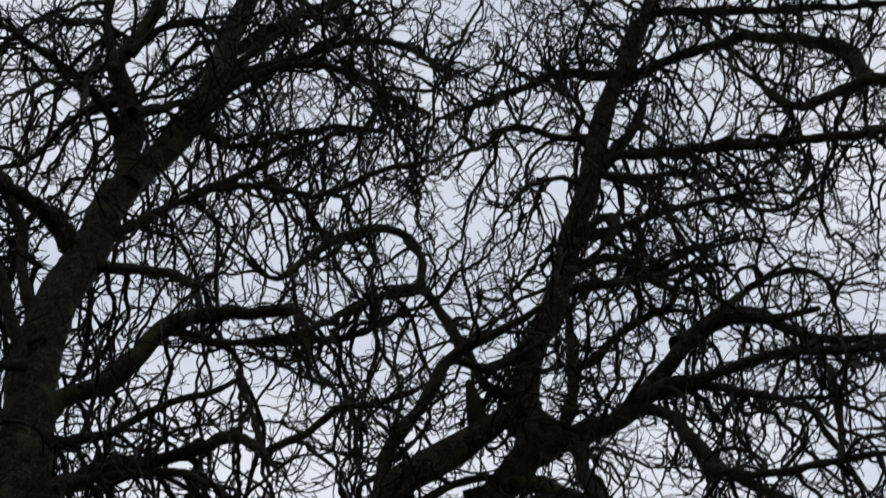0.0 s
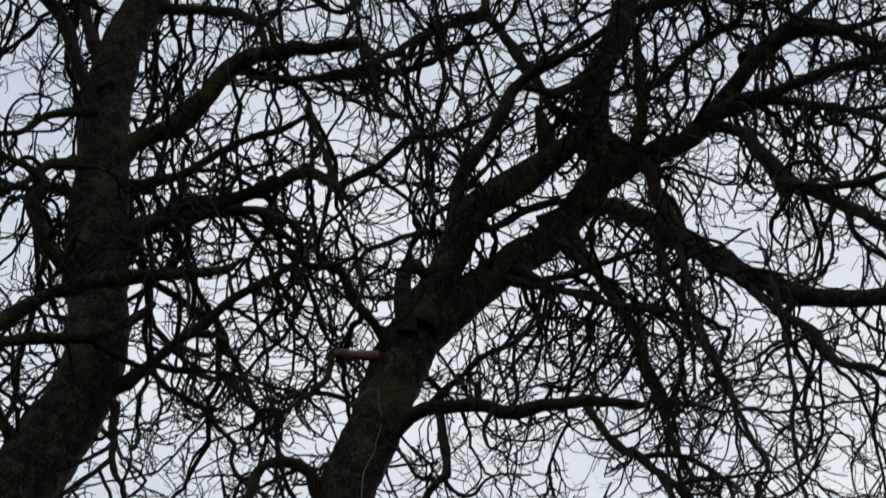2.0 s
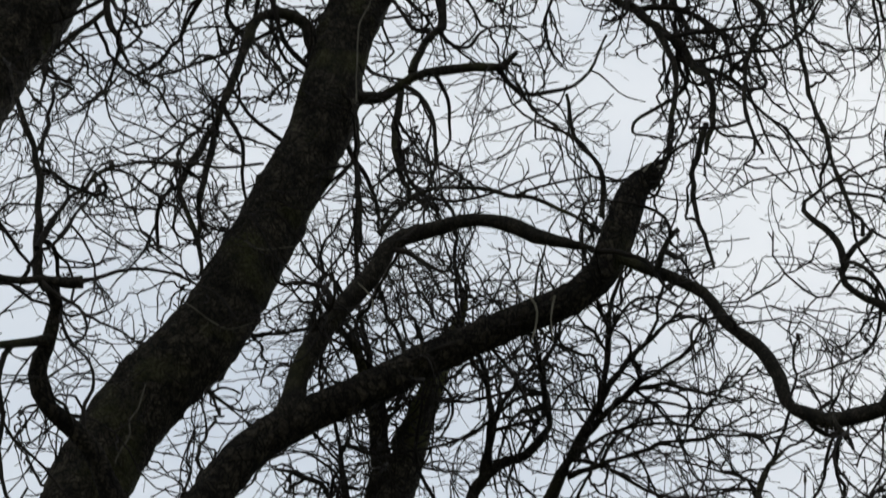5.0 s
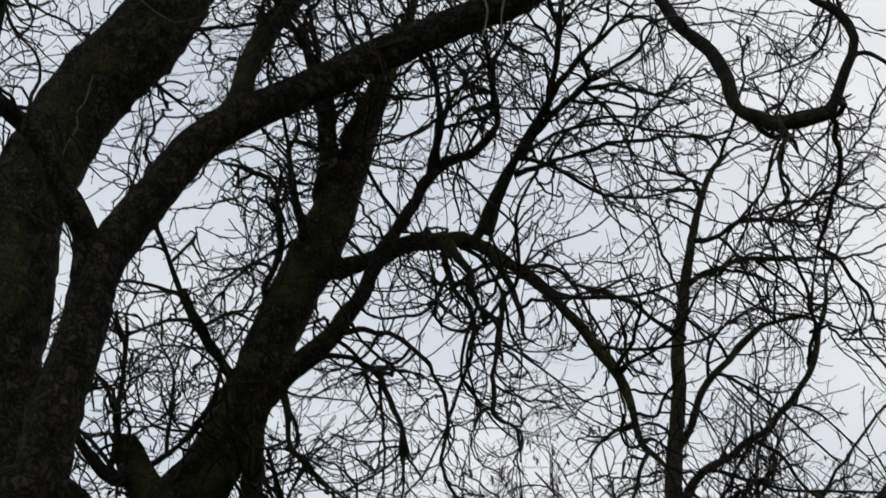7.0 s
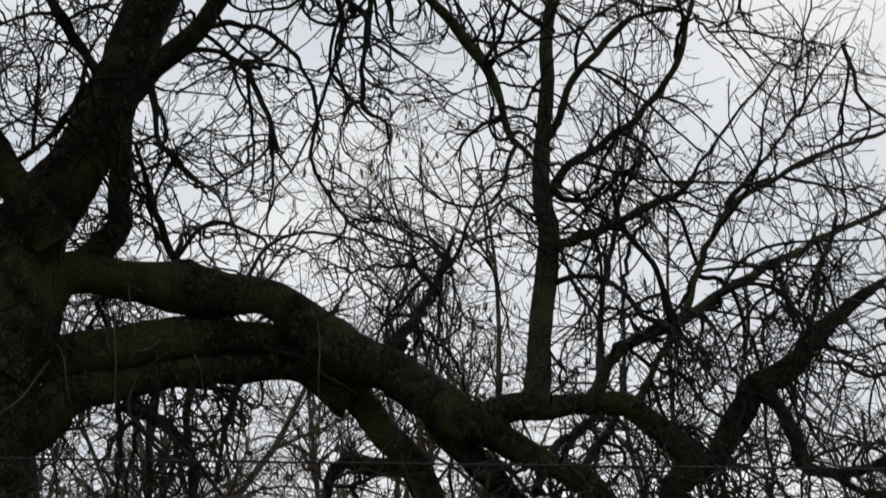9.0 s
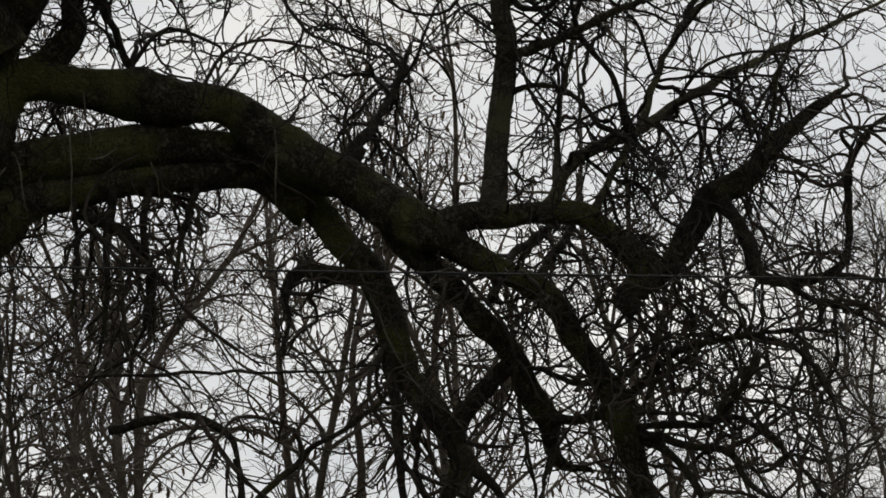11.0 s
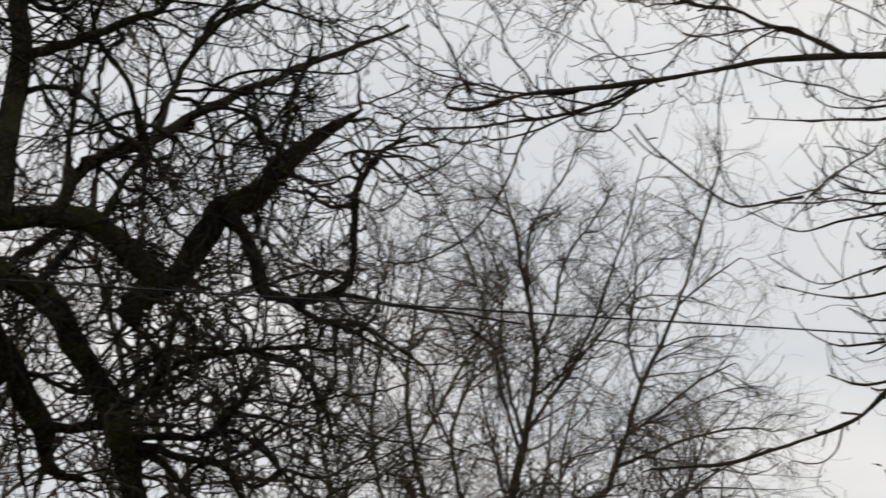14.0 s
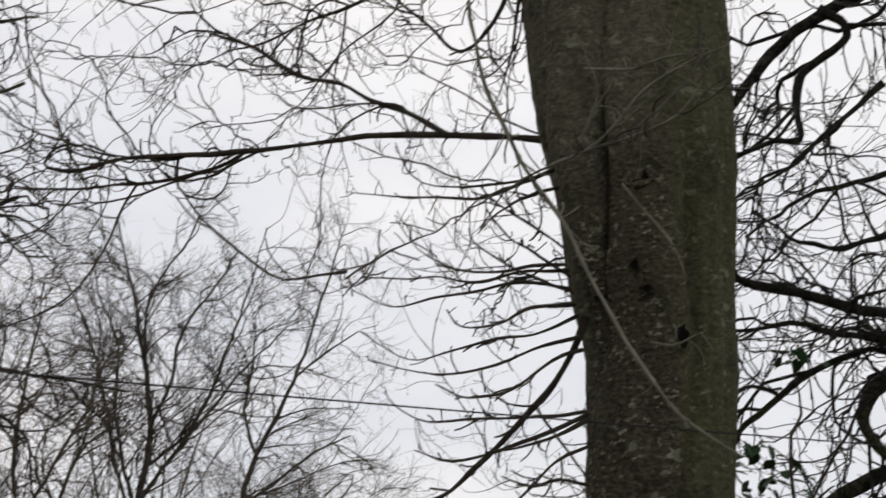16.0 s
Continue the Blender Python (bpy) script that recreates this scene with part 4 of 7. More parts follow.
limb(tree_b, "branch", 0.7, (-0.39, 11.49, 10.30, 0.024), (-0.47, 11.44, 9.98, 0.020), (-0.52, 11.40, 9.71, 0.018), (-0.48, 11.35, 9.34, 0.016), (-0.42, 11.29, 8.93, 0.010), fine=1.4)

tree_c = tree_at(-4.40, 10.63, "forked leaning bare tree with a snapped broken limb end")
limb(tree_c, "trunk", 0.25, (-4.40, 10.63, -0.15, 0.347), (-4.40, 10.63, 0.12, 0.297), (-4.40, 10.63, 0.50, 0.238), (-4.40, 10.63, 2.48, 0.210), (-4.40, 10.63, 4.97, 0.198), (-4.23, 10.69, 5.32, 0.172), (-4.14, 10.73, 5.83, 0.156), (-4.04, 10.77, 6.35, 0.146), (-3.98, 10.79, 6.74, 0.141), (-3.87, 10.83, 7.01, 0.140), (-3.70, 10.87, 7.28, 0.134), (-3.50, 10.92, 7.58, 0.129), (-3.30, 10.97, 7.80, 0.124), (-2.95, 11.05, 8.02, 0.117), (-2.52, 11.13, 8.24, 0.118), (-2.08, 11.19, 8.47, 0.112), (-1.70, 11.24, 8.66, 0.109), (-1.40, 11.26, 8.78, 0.106), (-1.17, 11.28, 8.99, 0.107), (-1.04, 11.28, 9.30, 0.112), (-0.92, 11.27, 9.61, 0.103), (-0.76, 11.27, 9.77, 0.071), mat=BLACK_BARK)
limb(tree_c, "limb", 0.15, (-4.03, 10.77, 6.72, 0.096), (-4.03, 10.69, 6.93, 0.080), (-4.13, 10.57, 7.10, 0.069), (-4.27, 10.37, 7.40, 0.064), (-4.42, 10.21, 7.57, 0.061), (-4.55, 10.06, 7.70, 0.058), (-4.54, 9.99, 7.90, 0.055), (-4.48, 9.95, 8.07, 0.049), (-4.43, 9.90, 8.25, 0.042), (-4.47, 9.83, 8.37, 0.036), mat=BLACK_BARK, fine=1.2)
limb(tree_c, "broken_stub", 0.1, (-5.15, 9.49, 8.29, 0.016), (-4.84, 9.62, 8.33, 0.020), (-4.65, 9.69, 8.33, 0.023), (-4.45, 9.75, 8.34, 0.032), (-4.24, 9.82, 8.34, 0.041), fine=1.2)
limb(tree_c, "branch", 0.5, (-4.49, 9.82, 8.31, 0.036), (-4.55, 9.78, 8.48, 0.030), (-4.57, 9.75, 8.84, 0.026), (-4.59, 9.72, 9.13, 0.023), (-4.68, 9.65, 9.45, 0.021), (-4.83, 9.55, 9.86, 0.013), fine=1.2)
limb(tree_c, "branch", 0.4, (-4.48, 9.94, 8.00, 0.035), (-4.61, 9.74, 7.88, 0.025), (-4.76, 9.47, 7.69, 0.015), fine=1.2)
limb(tree_c, "limb", 0.6, (-3.33, 10.95, 7.75, 0.059), (-3.23, 10.95, 7.95, 0.077), (-3.16, 10.94, 8.15, 0.070), (-3.05, 10.92, 8.43, 0.068), (-2.84, 10.93, 8.72, 0.065), (-2.65, 10.93, 8.97, 0.065), (-2.46, 10.93, 9.20, 0.062), (-2.20, 10.94, 9.27, 0.055), (-1.93, 10.95, 9.29, 0.051), (-1.66, 10.95, 9.20, 0.048), (-1.43, 10.95, 9.05, 0.042), (-1.17, 10.94, 8.97, 0.023), fine=1.2)
limb(tree_c, "limb", 0.5, (-1.12, 11.24, 9.12, 0.059), (-1.01, 11.23, 9.03, 0.041), (-0.78, 11.20, 8.89, 0.041), (-0.53, 11.17, 8.72, 0.041), (-0.36, 11.12, 8.43, 0.040), (-0.15, 11.07, 8.14, 0.042), (-0.06, 11.03, 7.90, 0.045), (0.01, 10.99, 7.67, 0.041), (0.26, 10.93, 7.52, 0.044), (0.53, 10.86, 7.55, 0.041), (0.66, 10.80, 7.78, 0.035), (0.72, 10.75, 7.97, 0.032), (0.64, 10.72, 8.16, 0.029), (0.40, 10.67, 8.32, 0.023), (0.45, 10.64, 8.49, 0.020), (0.60, 10.58, 8.64, 0.014), fine=1.2)
limb(tree_c, "branch", 0.2, (-0.79, 10.97, 8.74, 0.027), (-0.73, 10.95, 8.80, 0.022), (-0.68, 10.90, 8.96, 0.020), (-0.62, 10.88, 9.02, 0.017), fine=1.2)
limb(tree_c, "branch", 0.5, (0.20, 10.70, 7.42, 0.025), (0.28, 10.64, 7.27, 0.017), (0.34, 10.59, 7.13, 0.011), fine=1.2)
limb(tree_c, "branch", 0.6, (-2.63, 10.89, 9.21, 0.021), (-2.45, 10.89, 9.45, 0.015), (-2.21, 10.91, 9.58, 0.015), (-1.83, 10.94, 9.50, 0.015), (-1.45, 10.95, 9.35, 0.015), (-1.15, 10.94, 9.13, 0.015), fine=1.2)
limb(tree_c, "branch", 0.5, (-1.13, 11.14, 9.33, 0.021), (-1.12, 11.03, 9.69, 0.015), (-1.27, 10.93, 9.86, 0.014), (-1.32, 10.82, 10.18, 0.011), fine=1.2)
limb(tree_c, "branch", 0.4, (-4.52, 9.70, 8.55, 0.023), (-4.42, 9.79, 8.94, 0.015), (-4.29, 9.88, 9.19, 0.015), (-4.14, 9.97, 9.35, 0.013), (-3.88, 10.11, 9.43, 0.012), (-3.55, 10.27, 9.46, 0.010), (-3.31, 10.39, 9.56, 0.009), fine=1.2)
limb(tree_c, "branch", 0.4, (0.43, 10.69, 8.48, 0.026), (0.36, 10.65, 8.68, 0.023), (0.21, 10.61, 8.85, 0.016), (0.26, 10.59, 8.97, 0.012), (0.41, 10.55, 9.03, 0.010), (0.66, 10.48, 9.12, 0.006), fine=1.2)
limb(tree_c, "branch", 0.3, (1.21, 10.53, 5.81, 0.013), (1.27, 10.49, 5.60, 0.010), (1.31, 10.45, 5.43, 0.010), (1.43, 10.40, 5.26, 0.005), fine=1.2)

tree_d = tree_at(-4.88, 14.18, "old bare tree with mossy trunk and arching heavy low limbs")
limb(tree_d, "trunk", 0.4, (-4.88, 14.18, -0.15, 0.861), (-4.88, 14.18, 0.12, 0.738), (-4.88, 14.18, 0.50, 0.590), (-4.88, 14.18, 1.78, 0.522), (-4.88, 14.18, 3.57, 0.492), (-4.89, 14.18, 4.19, 0.430), (-4.86, 14.19, 4.83, 0.390), (-4.76, 14.22, 5.44, 0.361), (-4.63, 14.27, 6.03, 0.296), (-4.25, 14.38, 6.64, 0.240), (-4.09, 14.42, 7.06, 0.206), (-3.92, 14.47, 7.51, 0.198), (-3.73, 14.53, 8.06, 0.202), (-3.56, 14.57, 8.47, 0.210), (-3.44, 14.60, 8.79, 0.193), (-3.33, 14.68, 9.19, 0.172), (-3.24, 14.76, 9.60, 0.145), (-3.15, 14.84, 10.02, 0.123), (-2.98, 14.95, 10.64, 0.080), (-2.86, 15.03, 11.08, 0.046), mat=MOSSY_BARK)
limb(tree_d, "limb", 0.7, (-3.49, 14.69, 9.01, 0.086), (-3.43, 14.46, 9.58, 0.068), (-3.47, 14.33, 9.84, 0.052), (-3.55, 14.12, 10.28, 0.038), (-3.75, 13.90, 10.56, 0.022), mat=MOSSY_BARK, fine=1.2, curl=0.75)
limb(tree_d, "limb", 0.5, (-4.26, 14.38, 5.82, 0.176), (-4.07, 14.40, 5.98, 0.128), (-3.94, 14.40, 6.13, 0.101), (-3.89, 14.38, 6.31, 0.088), (-3.89, 14.33, 6.60, 0.082), (-3.88, 14.27, 7.04, 0.080), (-3.66, 14.26, 7.33, 0.085), (-3.33, 14.27, 7.67, 0.078), (-3.11, 14.26, 7.94, 0.074), mat=MOSSY_BARK, fine=1.2, curl=0.75)
limb(tree_d, "limb", 0.8, (-3.26, 14.23, 7.68, 0.061), (-3.04, 14.22, 8.03, 0.061), (-2.86, 14.20, 8.41, 0.058), (-2.68, 14.19, 8.69, 0.053), (-2.45, 14.18, 9.08, 0.045), (-2.08, 14.18, 9.23, 0.037), (-1.94, 14.16, 9.55, 0.028), (-1.98, 14.11, 9.90, 0.020), (-1.83, 14.08, 10.24, 0.014), fine=1.2, curl=0.75)
limb(tree_d, "limb", 1, (-3.59, 14.56, 8.45, 0.074), (-3.30, 14.53, 8.39, 0.073), (-3.01, 14.49, 8.45, 0.073), (-2.72, 14.43, 8.56, 0.076), (-2.34, 14.36, 8.52, 0.072), (-2.01, 14.29, 8.37, 0.055), (-1.73, 14.21, 8.11, 0.045), (-1.45, 14.11, 7.81, 0.041), (-1.21, 13.99, 7.44, 0.040), (-1.00, 13.86, 7.06, 0.038), (-0.89, 13.76, 6.74, 0.030), (-0.81, 13.66, 6.44, 0.022), (-0.67, 13.58, 6.26, 0.013), mat=MOSSY_BARK, fine=1.2, curl=0.75)
limb(tree_d, "branch", 1, (-2.12, 14.14, 8.40, 0.039), (-1.88, 14.01, 8.85, 0.032), (-1.63, 13.90, 9.20, 0.032), (-1.39, 13.79, 9.56, 0.026), (-1.05, 13.67, 9.87, 0.018), (-0.77, 13.58, 10.05, 0.010), fine=1.2, curl=0.75)
limb(tree_d, "branch", 1, (-3.52, 14.38, 7.54, 0.039), (-3.37, 14.32, 7.55, 0.029), (-3.12, 14.23, 7.49, 0.026), (-2.86, 14.11, 7.26, 0.025), (-2.70, 13.95, 6.91, 0.022), (-2.55, 13.77, 6.52, 0.012), fine=1.2, curl=0.75)
limb(tree_d, "branch", 0.8, (-3.80, 14.51, 7.91, 0.043), (-3.88, 14.41, 8.22, 0.033), (-3.76, 14.35, 8.54, 0.030), (-3.78, 14.26, 8.86, 0.027), (-3.78, 14.22, 9.04, 0.024), (-3.99, 14.09, 9.15, 0.019), (-4.15, 14.00, 9.17, 0.010), fine=1.2, curl=0.75)
limb(tree_d, "branch", 0.8, (-3.99, 14.46, 7.31, 0.042), (-4.15, 14.34, 7.47, 0.026), (-4.36, 14.17, 7.80, 0.023), (-4.52, 14.00, 8.18, 0.023), (-4.64, 13.85, 8.51, 0.018), (-4.80, 13.68, 8.85, 0.012), fine=1.2, curl=0.75)
limb(tree_d, "limb", 0.5, (-4.75, 14.23, 5.89, 0.154), (-4.95, 14.07, 6.15, 0.123), (-5.17, 13.90, 6.32, 0.101), (-5.46, 13.67, 6.54, 0.079), (-5.75, 13.42, 6.83, 0.048), mat=MOSSY_BARK, fine=1.2, curl=0.75)
limb(tree_d, "limb", 0.1, (-4.31, 14.05, 6.00, 0.165), (-4.51, 13.90, 6.31, 0.139), (-4.62, 13.81, 6.51, 0.117), (-4.69, 13.74, 6.67, 0.096), (-4.70, 13.72, 6.75, 0.065), mat=MOSSY_BARK, fine=1.2, curl=0.75)
limb(tree_d, "limb", 0.6, (-4.55, 13.87, 6.44, 0.069), (-4.78, 13.71, 6.40, 0.053), (-4.92, 13.60, 6.52, 0.045), (-5.05, 13.46, 6.70, 0.037), (-5.20, 13.32, 6.90, 0.028), (-5.30, 13.17, 7.16, 0.016), fine=1.2, curl=0.75)
limb(tree_d, "branch", 0.6, (-4.84, 13.67, 6.43, 0.031), (-4.78, 13.66, 6.60, 0.022), (-4.76, 13.60, 6.99, 0.020), (-4.73, 13.55, 7.34, 0.017), (-4.79, 13.48, 7.68, 0.009), fine=1.2, curl=0.75)
limb(tree_d, "branch", 0.8, (-4.56, 13.87, 6.53, 0.025), (-4.29, 13.82, 6.73, 0.019), (-4.07, 13.74, 7.01, 0.019), (-3.97, 13.65, 7.29, 0.014), (-3.79, 13.58, 7.53, 0.008), fine=1.2, curl=0.75)
limb(tree_d, "branch", 1, (-2.50, 14.18, 9.03, 0.033), (-2.38, 13.98, 9.33, 0.027), (-2.39, 13.77, 9.63, 0.023), (-2.50, 13.57, 9.84, 0.017), fine=1.2, curl=0.75)
limb(tree_d, "branch", 1, (-1.75, 14.09, 9.13, 0.026), (-1.49, 13.90, 9.32, 0.023), (-1.15, 13.66, 9.46, 0.019), (-0.73, 13.38, 9.57, 0.013), fine=1.2, curl=0.75)
limb(tree_d, "limb", 0.1, (-4.77, 14.22, 4.94, 0.261), (-4.66, 14.24, 5.25, 0.251), (-4.51, 14.28, 5.54, 0.219), (-4.27, 14.33, 5.78, 0.180), (-4.02, 14.39, 5.78, 0.149), (-3.77, 14.45, 5.73, 0.158), (-3.43, 14.51, 5.63, 0.197), (-3.18, 14.56, 5.63, 0.179), (-2.97, 14.60, 5.67, 0.148), (-2.77, 14.62, 5.63, 0.144), (-2.54, 14.65, 5.48, 0.191), (-2.32, 14.68, 5.26, 0.225), (-2.06, 14.70, 5.06, 0.194), (-1.72, 14.73, 4.87, 0.180), (-1.47, 14.74, 4.71, 0.167), (-1.22, 14.75, 4.56, 0.154), mat=MOSSY_BARK, fine=1.2, twig=GLARE_BROWN_TWIG, curl=0.75)
limb(tree_d, "limb", 0.4, (-1.27, 14.74, 4.60, 0.137), (-1.02, 14.80, 4.45, 0.120), (-0.68, 14.86, 4.28, 0.098), (-0.39, 14.92, 4.07, 0.094), (-0.18, 14.96, 3.77, 0.094), (-0.01, 15.00, 3.47, 0.094), (0.11, 15.03, 3.30, 0.098), (0.19, 15.07, 2.96, 0.094), (0.32, 15.11, 2.62, 0.094), (0.42, 15.14, 2.29, 0.081), (0.48, 15.19, 1.87, 0.056), mat=MOSSY_BARK, fine=1.2, twig=GLARE_BROWN_TWIG, curl=0.75)
limb(tree_d, "limb", 0.2, (-5.00, 14.14, 4.89, 0.239), (-4.82, 14.22, 4.99, 0.218), (-4.47, 14.36, 5.09, 0.183), (-4.28, 14.43, 5.13, 0.175), (-3.88, 14.57, 5.23, 0.175), (-3.47, 14.71, 5.33, 0.180), (-3.22, 14.78, 5.33, 0.159), (-3.01, 14.84, 5.32, 0.128), (-2.76, 14.90, 5.30, 0.132), (-2.46, 14.98, 5.20, 0.159), (-2.20, 15.04, 4.95, 0.145), mat=MOSSY_BARK, fine=1.2, twig=GLARE_BROWN_TWIG, curl=0.75)
limb(tree_d, "limb", 0.4, (-2.49, 14.99, 5.24, 0.159), (-2.26, 15.05, 5.01, 0.172), (-2.05, 15.10, 4.79, 0.145), (-1.88, 15.14, 4.55, 0.127), (-1.70, 15.18, 4.22, 0.118), (-1.53, 15.23, 3.78, 0.114), (-1.36, 15.27, 3.39, 0.105), (-1.19, 15.31, 3.09, 0.096), (-1.10, 15.33, 2.87, 0.079), (-1.19, 15.34, 2.62, 0.057), (-1.29, 15.34, 2.48, 0.044), mat=MOSSY_BARK, fine=1.2, twig=GLARE_BROWN_TWIG, curl=0.75)
limb(tree_d, "limb", 0.2, (-4.96, 14.10, 4.20, 0.300), (-4.79, 14.19, 4.51, 0.280), (-4.49, 14.32, 4.74, 0.238), (-4.26, 14.41, 4.87, 0.170), (-3.87, 14.56, 4.95, 0.127), (-3.46, 14.69, 5.07, 0.118), (-3.05, 14.82, 5.12, 0.105), (-2.71, 14.91, 5.14, 0.101), (-2.46, 14.98, 5.06, 0.106), (-2.20, 15.04, 4.86, 0.110), mat=MOSSY_BARK, fine=1.2, twig=GLARE_BROWN_TWIG, curl=0.75)
limb(tree_d, "branch", 0.4, (-1.31, 15.24, 3.39, 0.041), (-1.41, 15.11, 2.99, 0.028), (-1.36, 15.02, 2.68, 0.027), (-1.24, 14.95, 2.46, 0.034), fine=1.2, twig=GLARE_BROWN_TWIG, curl=0.75)
limb(tree_d, "limb", 0.5, (-1.58, 14.81, 4.74, 0.095), (-1.38, 14.93, 4.46, 0.099), (-1.25, 15.00, 4.31, 0.099), (-1.13, 15.06, 4.19, 0.100), (-0.87, 15.17, 3.94, 0.100), (-0.71, 15.25, 3.77, 0.105), (-0.58, 15.34, 3.48, 0.096), (-0.41, 15.43, 3.22, 0.088), (-0.39, 15.50, 2.96, 0.062), (-0.29, 15.54, 2.84, 0.042), (-0.09, 15.60, 2.83, 0.022), mat=MOSSY_BARK, fine=1.2, twig=GLARE_BROWN_TWIG, curl=0.75)
limb(tree_d, "branch", 0.2, (-0.45, 15.29, 3.21, 0.037), (-0.15, 15.20, 3.19, 0.040), (0.13, 15.10, 3.22, 0.046), fine=1.2, twig=GLARE_BROWN_TWIG, curl=0.75)
limb(tree_d, "branch", 0.3, (-0.66, 15.28, 3.65, 0.074), (-0.88, 15.27, 3.43, 0.074), (-1.06, 15.26, 3.21, 0.074), (-1.14, 15.26, 2.97, 0.083), fine=1.2, twig=GLARE_BROWN_TWIG, curl=0.75)
limb(tree_d, "branch", 0.5, (-0.78, 14.98, 4.08, 0.037), (-0.71, 15.43, 4.43, 0.035), (-0.50, 15.91, 4.72, 0.036), (-0.37, 16.20, 4.89, 0.030), fine=1.2, twig=GLARE_BROWN_TWIG, curl=0.75)
limb(tree_d, "branch", 0.5, (-0.48, 14.99, 4.21, 0.034), (-0.27, 15.44, 4.56, 0.032), (-0.16, 15.70, 4.79, 0.030), (-0.09, 16.00, 5.09, 0.017), fine=1.2, twig=GLARE_BROWN_TWIG, curl=0.75)
limb(tree_d, "limb", 0.2, (-1.19, 14.75, 4.59, 0.128), (-1.02, 14.80, 4.66, 0.111), (-0.68, 14.89, 4.72, 0.099), (-0.25, 14.99, 4.76, 0.091), (-0.04, 15.04, 4.75, 0.096), (0.18, 15.10, 4.53, 0.104), (0.37, 15.15, 4.32, 0.109), (0.29, 15.20, 4.11, 0.091), mat=MOSSY_BARK, fine=1.2, twig=GLARE_BROWN_TWIG, curl=0.75)
limb(tree_d, "limb", 0.3, (0.15, 15.20, 4.02, 0.048), (0.30, 15.23, 4.13, 0.096), (0.52, 15.26, 4.29, 0.105), (0.78, 15.32, 4.66, 0.106), (0.94, 15.36, 4.89, 0.102), (1.21, 15.39, 5.07, 0.089), (1.40, 15.41, 5.28, 0.076), (1.72, 15.45, 5.56, 0.054), (1.88, 15.46, 5.68, 0.036), (2.05, 15.47, 5.78, 0.009), mat=MOSSY_BARK, fine=1.2, twig=GLARE_BROWN_TWIG, curl=0.75)
limb(tree_d, "broken_stub", 0, (0.84, 15.28, 4.71, 0.088), (0.82, 15.23, 4.86, 0.079), (0.91, 15.17, 4.96, 0.057), fine=1.2, twig=GLARE_BROWN_TWIG, curl=0.75)
limb(tree_d, "broken_stub", 0, (1.34, 15.34, 5.20, 0.032), (1.47, 15.27, 5.18, 0.022), (1.54, 15.22, 5.14, 0.014), fine=1.2, twig=GLARE_BROWN_TWIG, curl=0.75)
limb(tree_d, "branch", 0.1, (0.26, 15.20, 4.15, 0.087), (0.23, 15.10, 4.02, 0.056), (0.29, 15.00, 3.90, 0.011), fine=1.2, twig=GLARE_BROWN_TWIG, curl=0.75)
limb(tree_d, "limb", 0.8, (0.97, 15.17, 4.85, 0.075), (1.07, 15.12, 4.70, 0.061), (1.15, 15.07, 4.51, 0.061), (1.23, 15.01, 4.24, 0.056), (1.35, 14.96, 4.15, 0.037), (1.62, 14.87, 4.14, 0.034), (1.85, 14.78, 4.27, 0.030), (1.89, 14.69, 4.60, 0.030), (1.91, 14.61, 4.93, 0.026), (2.04, 14.53, 5.17, 0.021), (2.28, 14.42, 5.31, 0.013), fine=1.2, twig=GLARE_BROWN_TWIG, curl=0.75)
limb(tree_d, "branch", 1, (1.33, 14.94, 4.18, 0.028), (1.60, 14.76, 3.97, 0.024), (1.83, 14.61, 3.86, 0.018), (2.06, 14.46, 3.71, 0.011), fine=1.2, twig=GLARE_BROWN_TWIG, curl=0.75)
limb(tree_d, "branch", 1, (0.11, 15.10, 3.31, 0.040), (0.24, 15.01, 3.36, 0.031), (0.45, 14.83, 3.53, 0.027), (0.74, 14.61, 3.64, 0.024), (1.06, 14.38, 3.67, 0.021), (1.40, 14.11, 3.65, 0.017), (1.66, 13.90, 3.60, 0.010), fine=1.2, twig=GLARE_BROWN_TWIG, curl=0.75)
limb(tree_d, "branch", 1, (0.18, 15.10, 3.10, 0.037), (0.57, 14.85, 3.08, 0.027), (0.82, 14.69, 3.09, 0.024), (1.02, 14.48, 3.31, 0.021), (1.09, 14.36, 3.46, 0.012), fine=1.2, twig=GLARE_BROWN_TWIG, curl=0.75)
limb(tree_d, "branch", 1, (0.24, 15.10, 3.05, 0.043), (0.65, 14.84, 2.93, 0.030), (0.93, 14.65, 2.85, 0.030), (1.00, 14.53, 2.66, 0.024), (1.23, 14.33, 2.46, 0.019), (1.48, 14.12, 2.34, 0.012), fine=1.2, twig=GLARE_BROWN_TWIG, curl=0.75)
limb(tree_d, "branch", 0.8, (-0.57, 15.19, 3.55, 0.031), (-0.44, 15.13, 3.58, 0.023), (-0.18, 15.01, 3.43, 0.022), (0.16, 14.86, 3.46, 0.024), (0.43, 14.69, 3.68, 0.012), fine=1.2, twig=GLARE_BROWN_TWIG, curl=0.75)
limb(tree_d, "branch", 0.8, (-1.84, 15.19, 4.35, 0.075), (-2.04, 15.06, 4.33, 0.066), (-2.23, 14.93, 4.37, 0.061), (-2.35, 14.83, 4.21, 0.047), (-2.31, 14.74, 3.98, 0.026), (-2.35, 14.61, 3.71, 0.015), fine=1.2, twig=GLARE_BROWN_TWIG, curl=0.75)
limb(tree_d, "branch", 0.6, (-3.55, 14.16, 3.09, 0.036), (-3.23, 14.13, 3.16, 0.032), (-2.98, 14.10, 3.19, 0.032), (-2.77, 14.07, 3.11, 0.030), (-2.62, 14.04, 2.98, 0.024), (-2.55, 13.97, 2.74, 0.013), fine=1.2, twig=GLARE_BROWN_TWIG, curl=0.75)
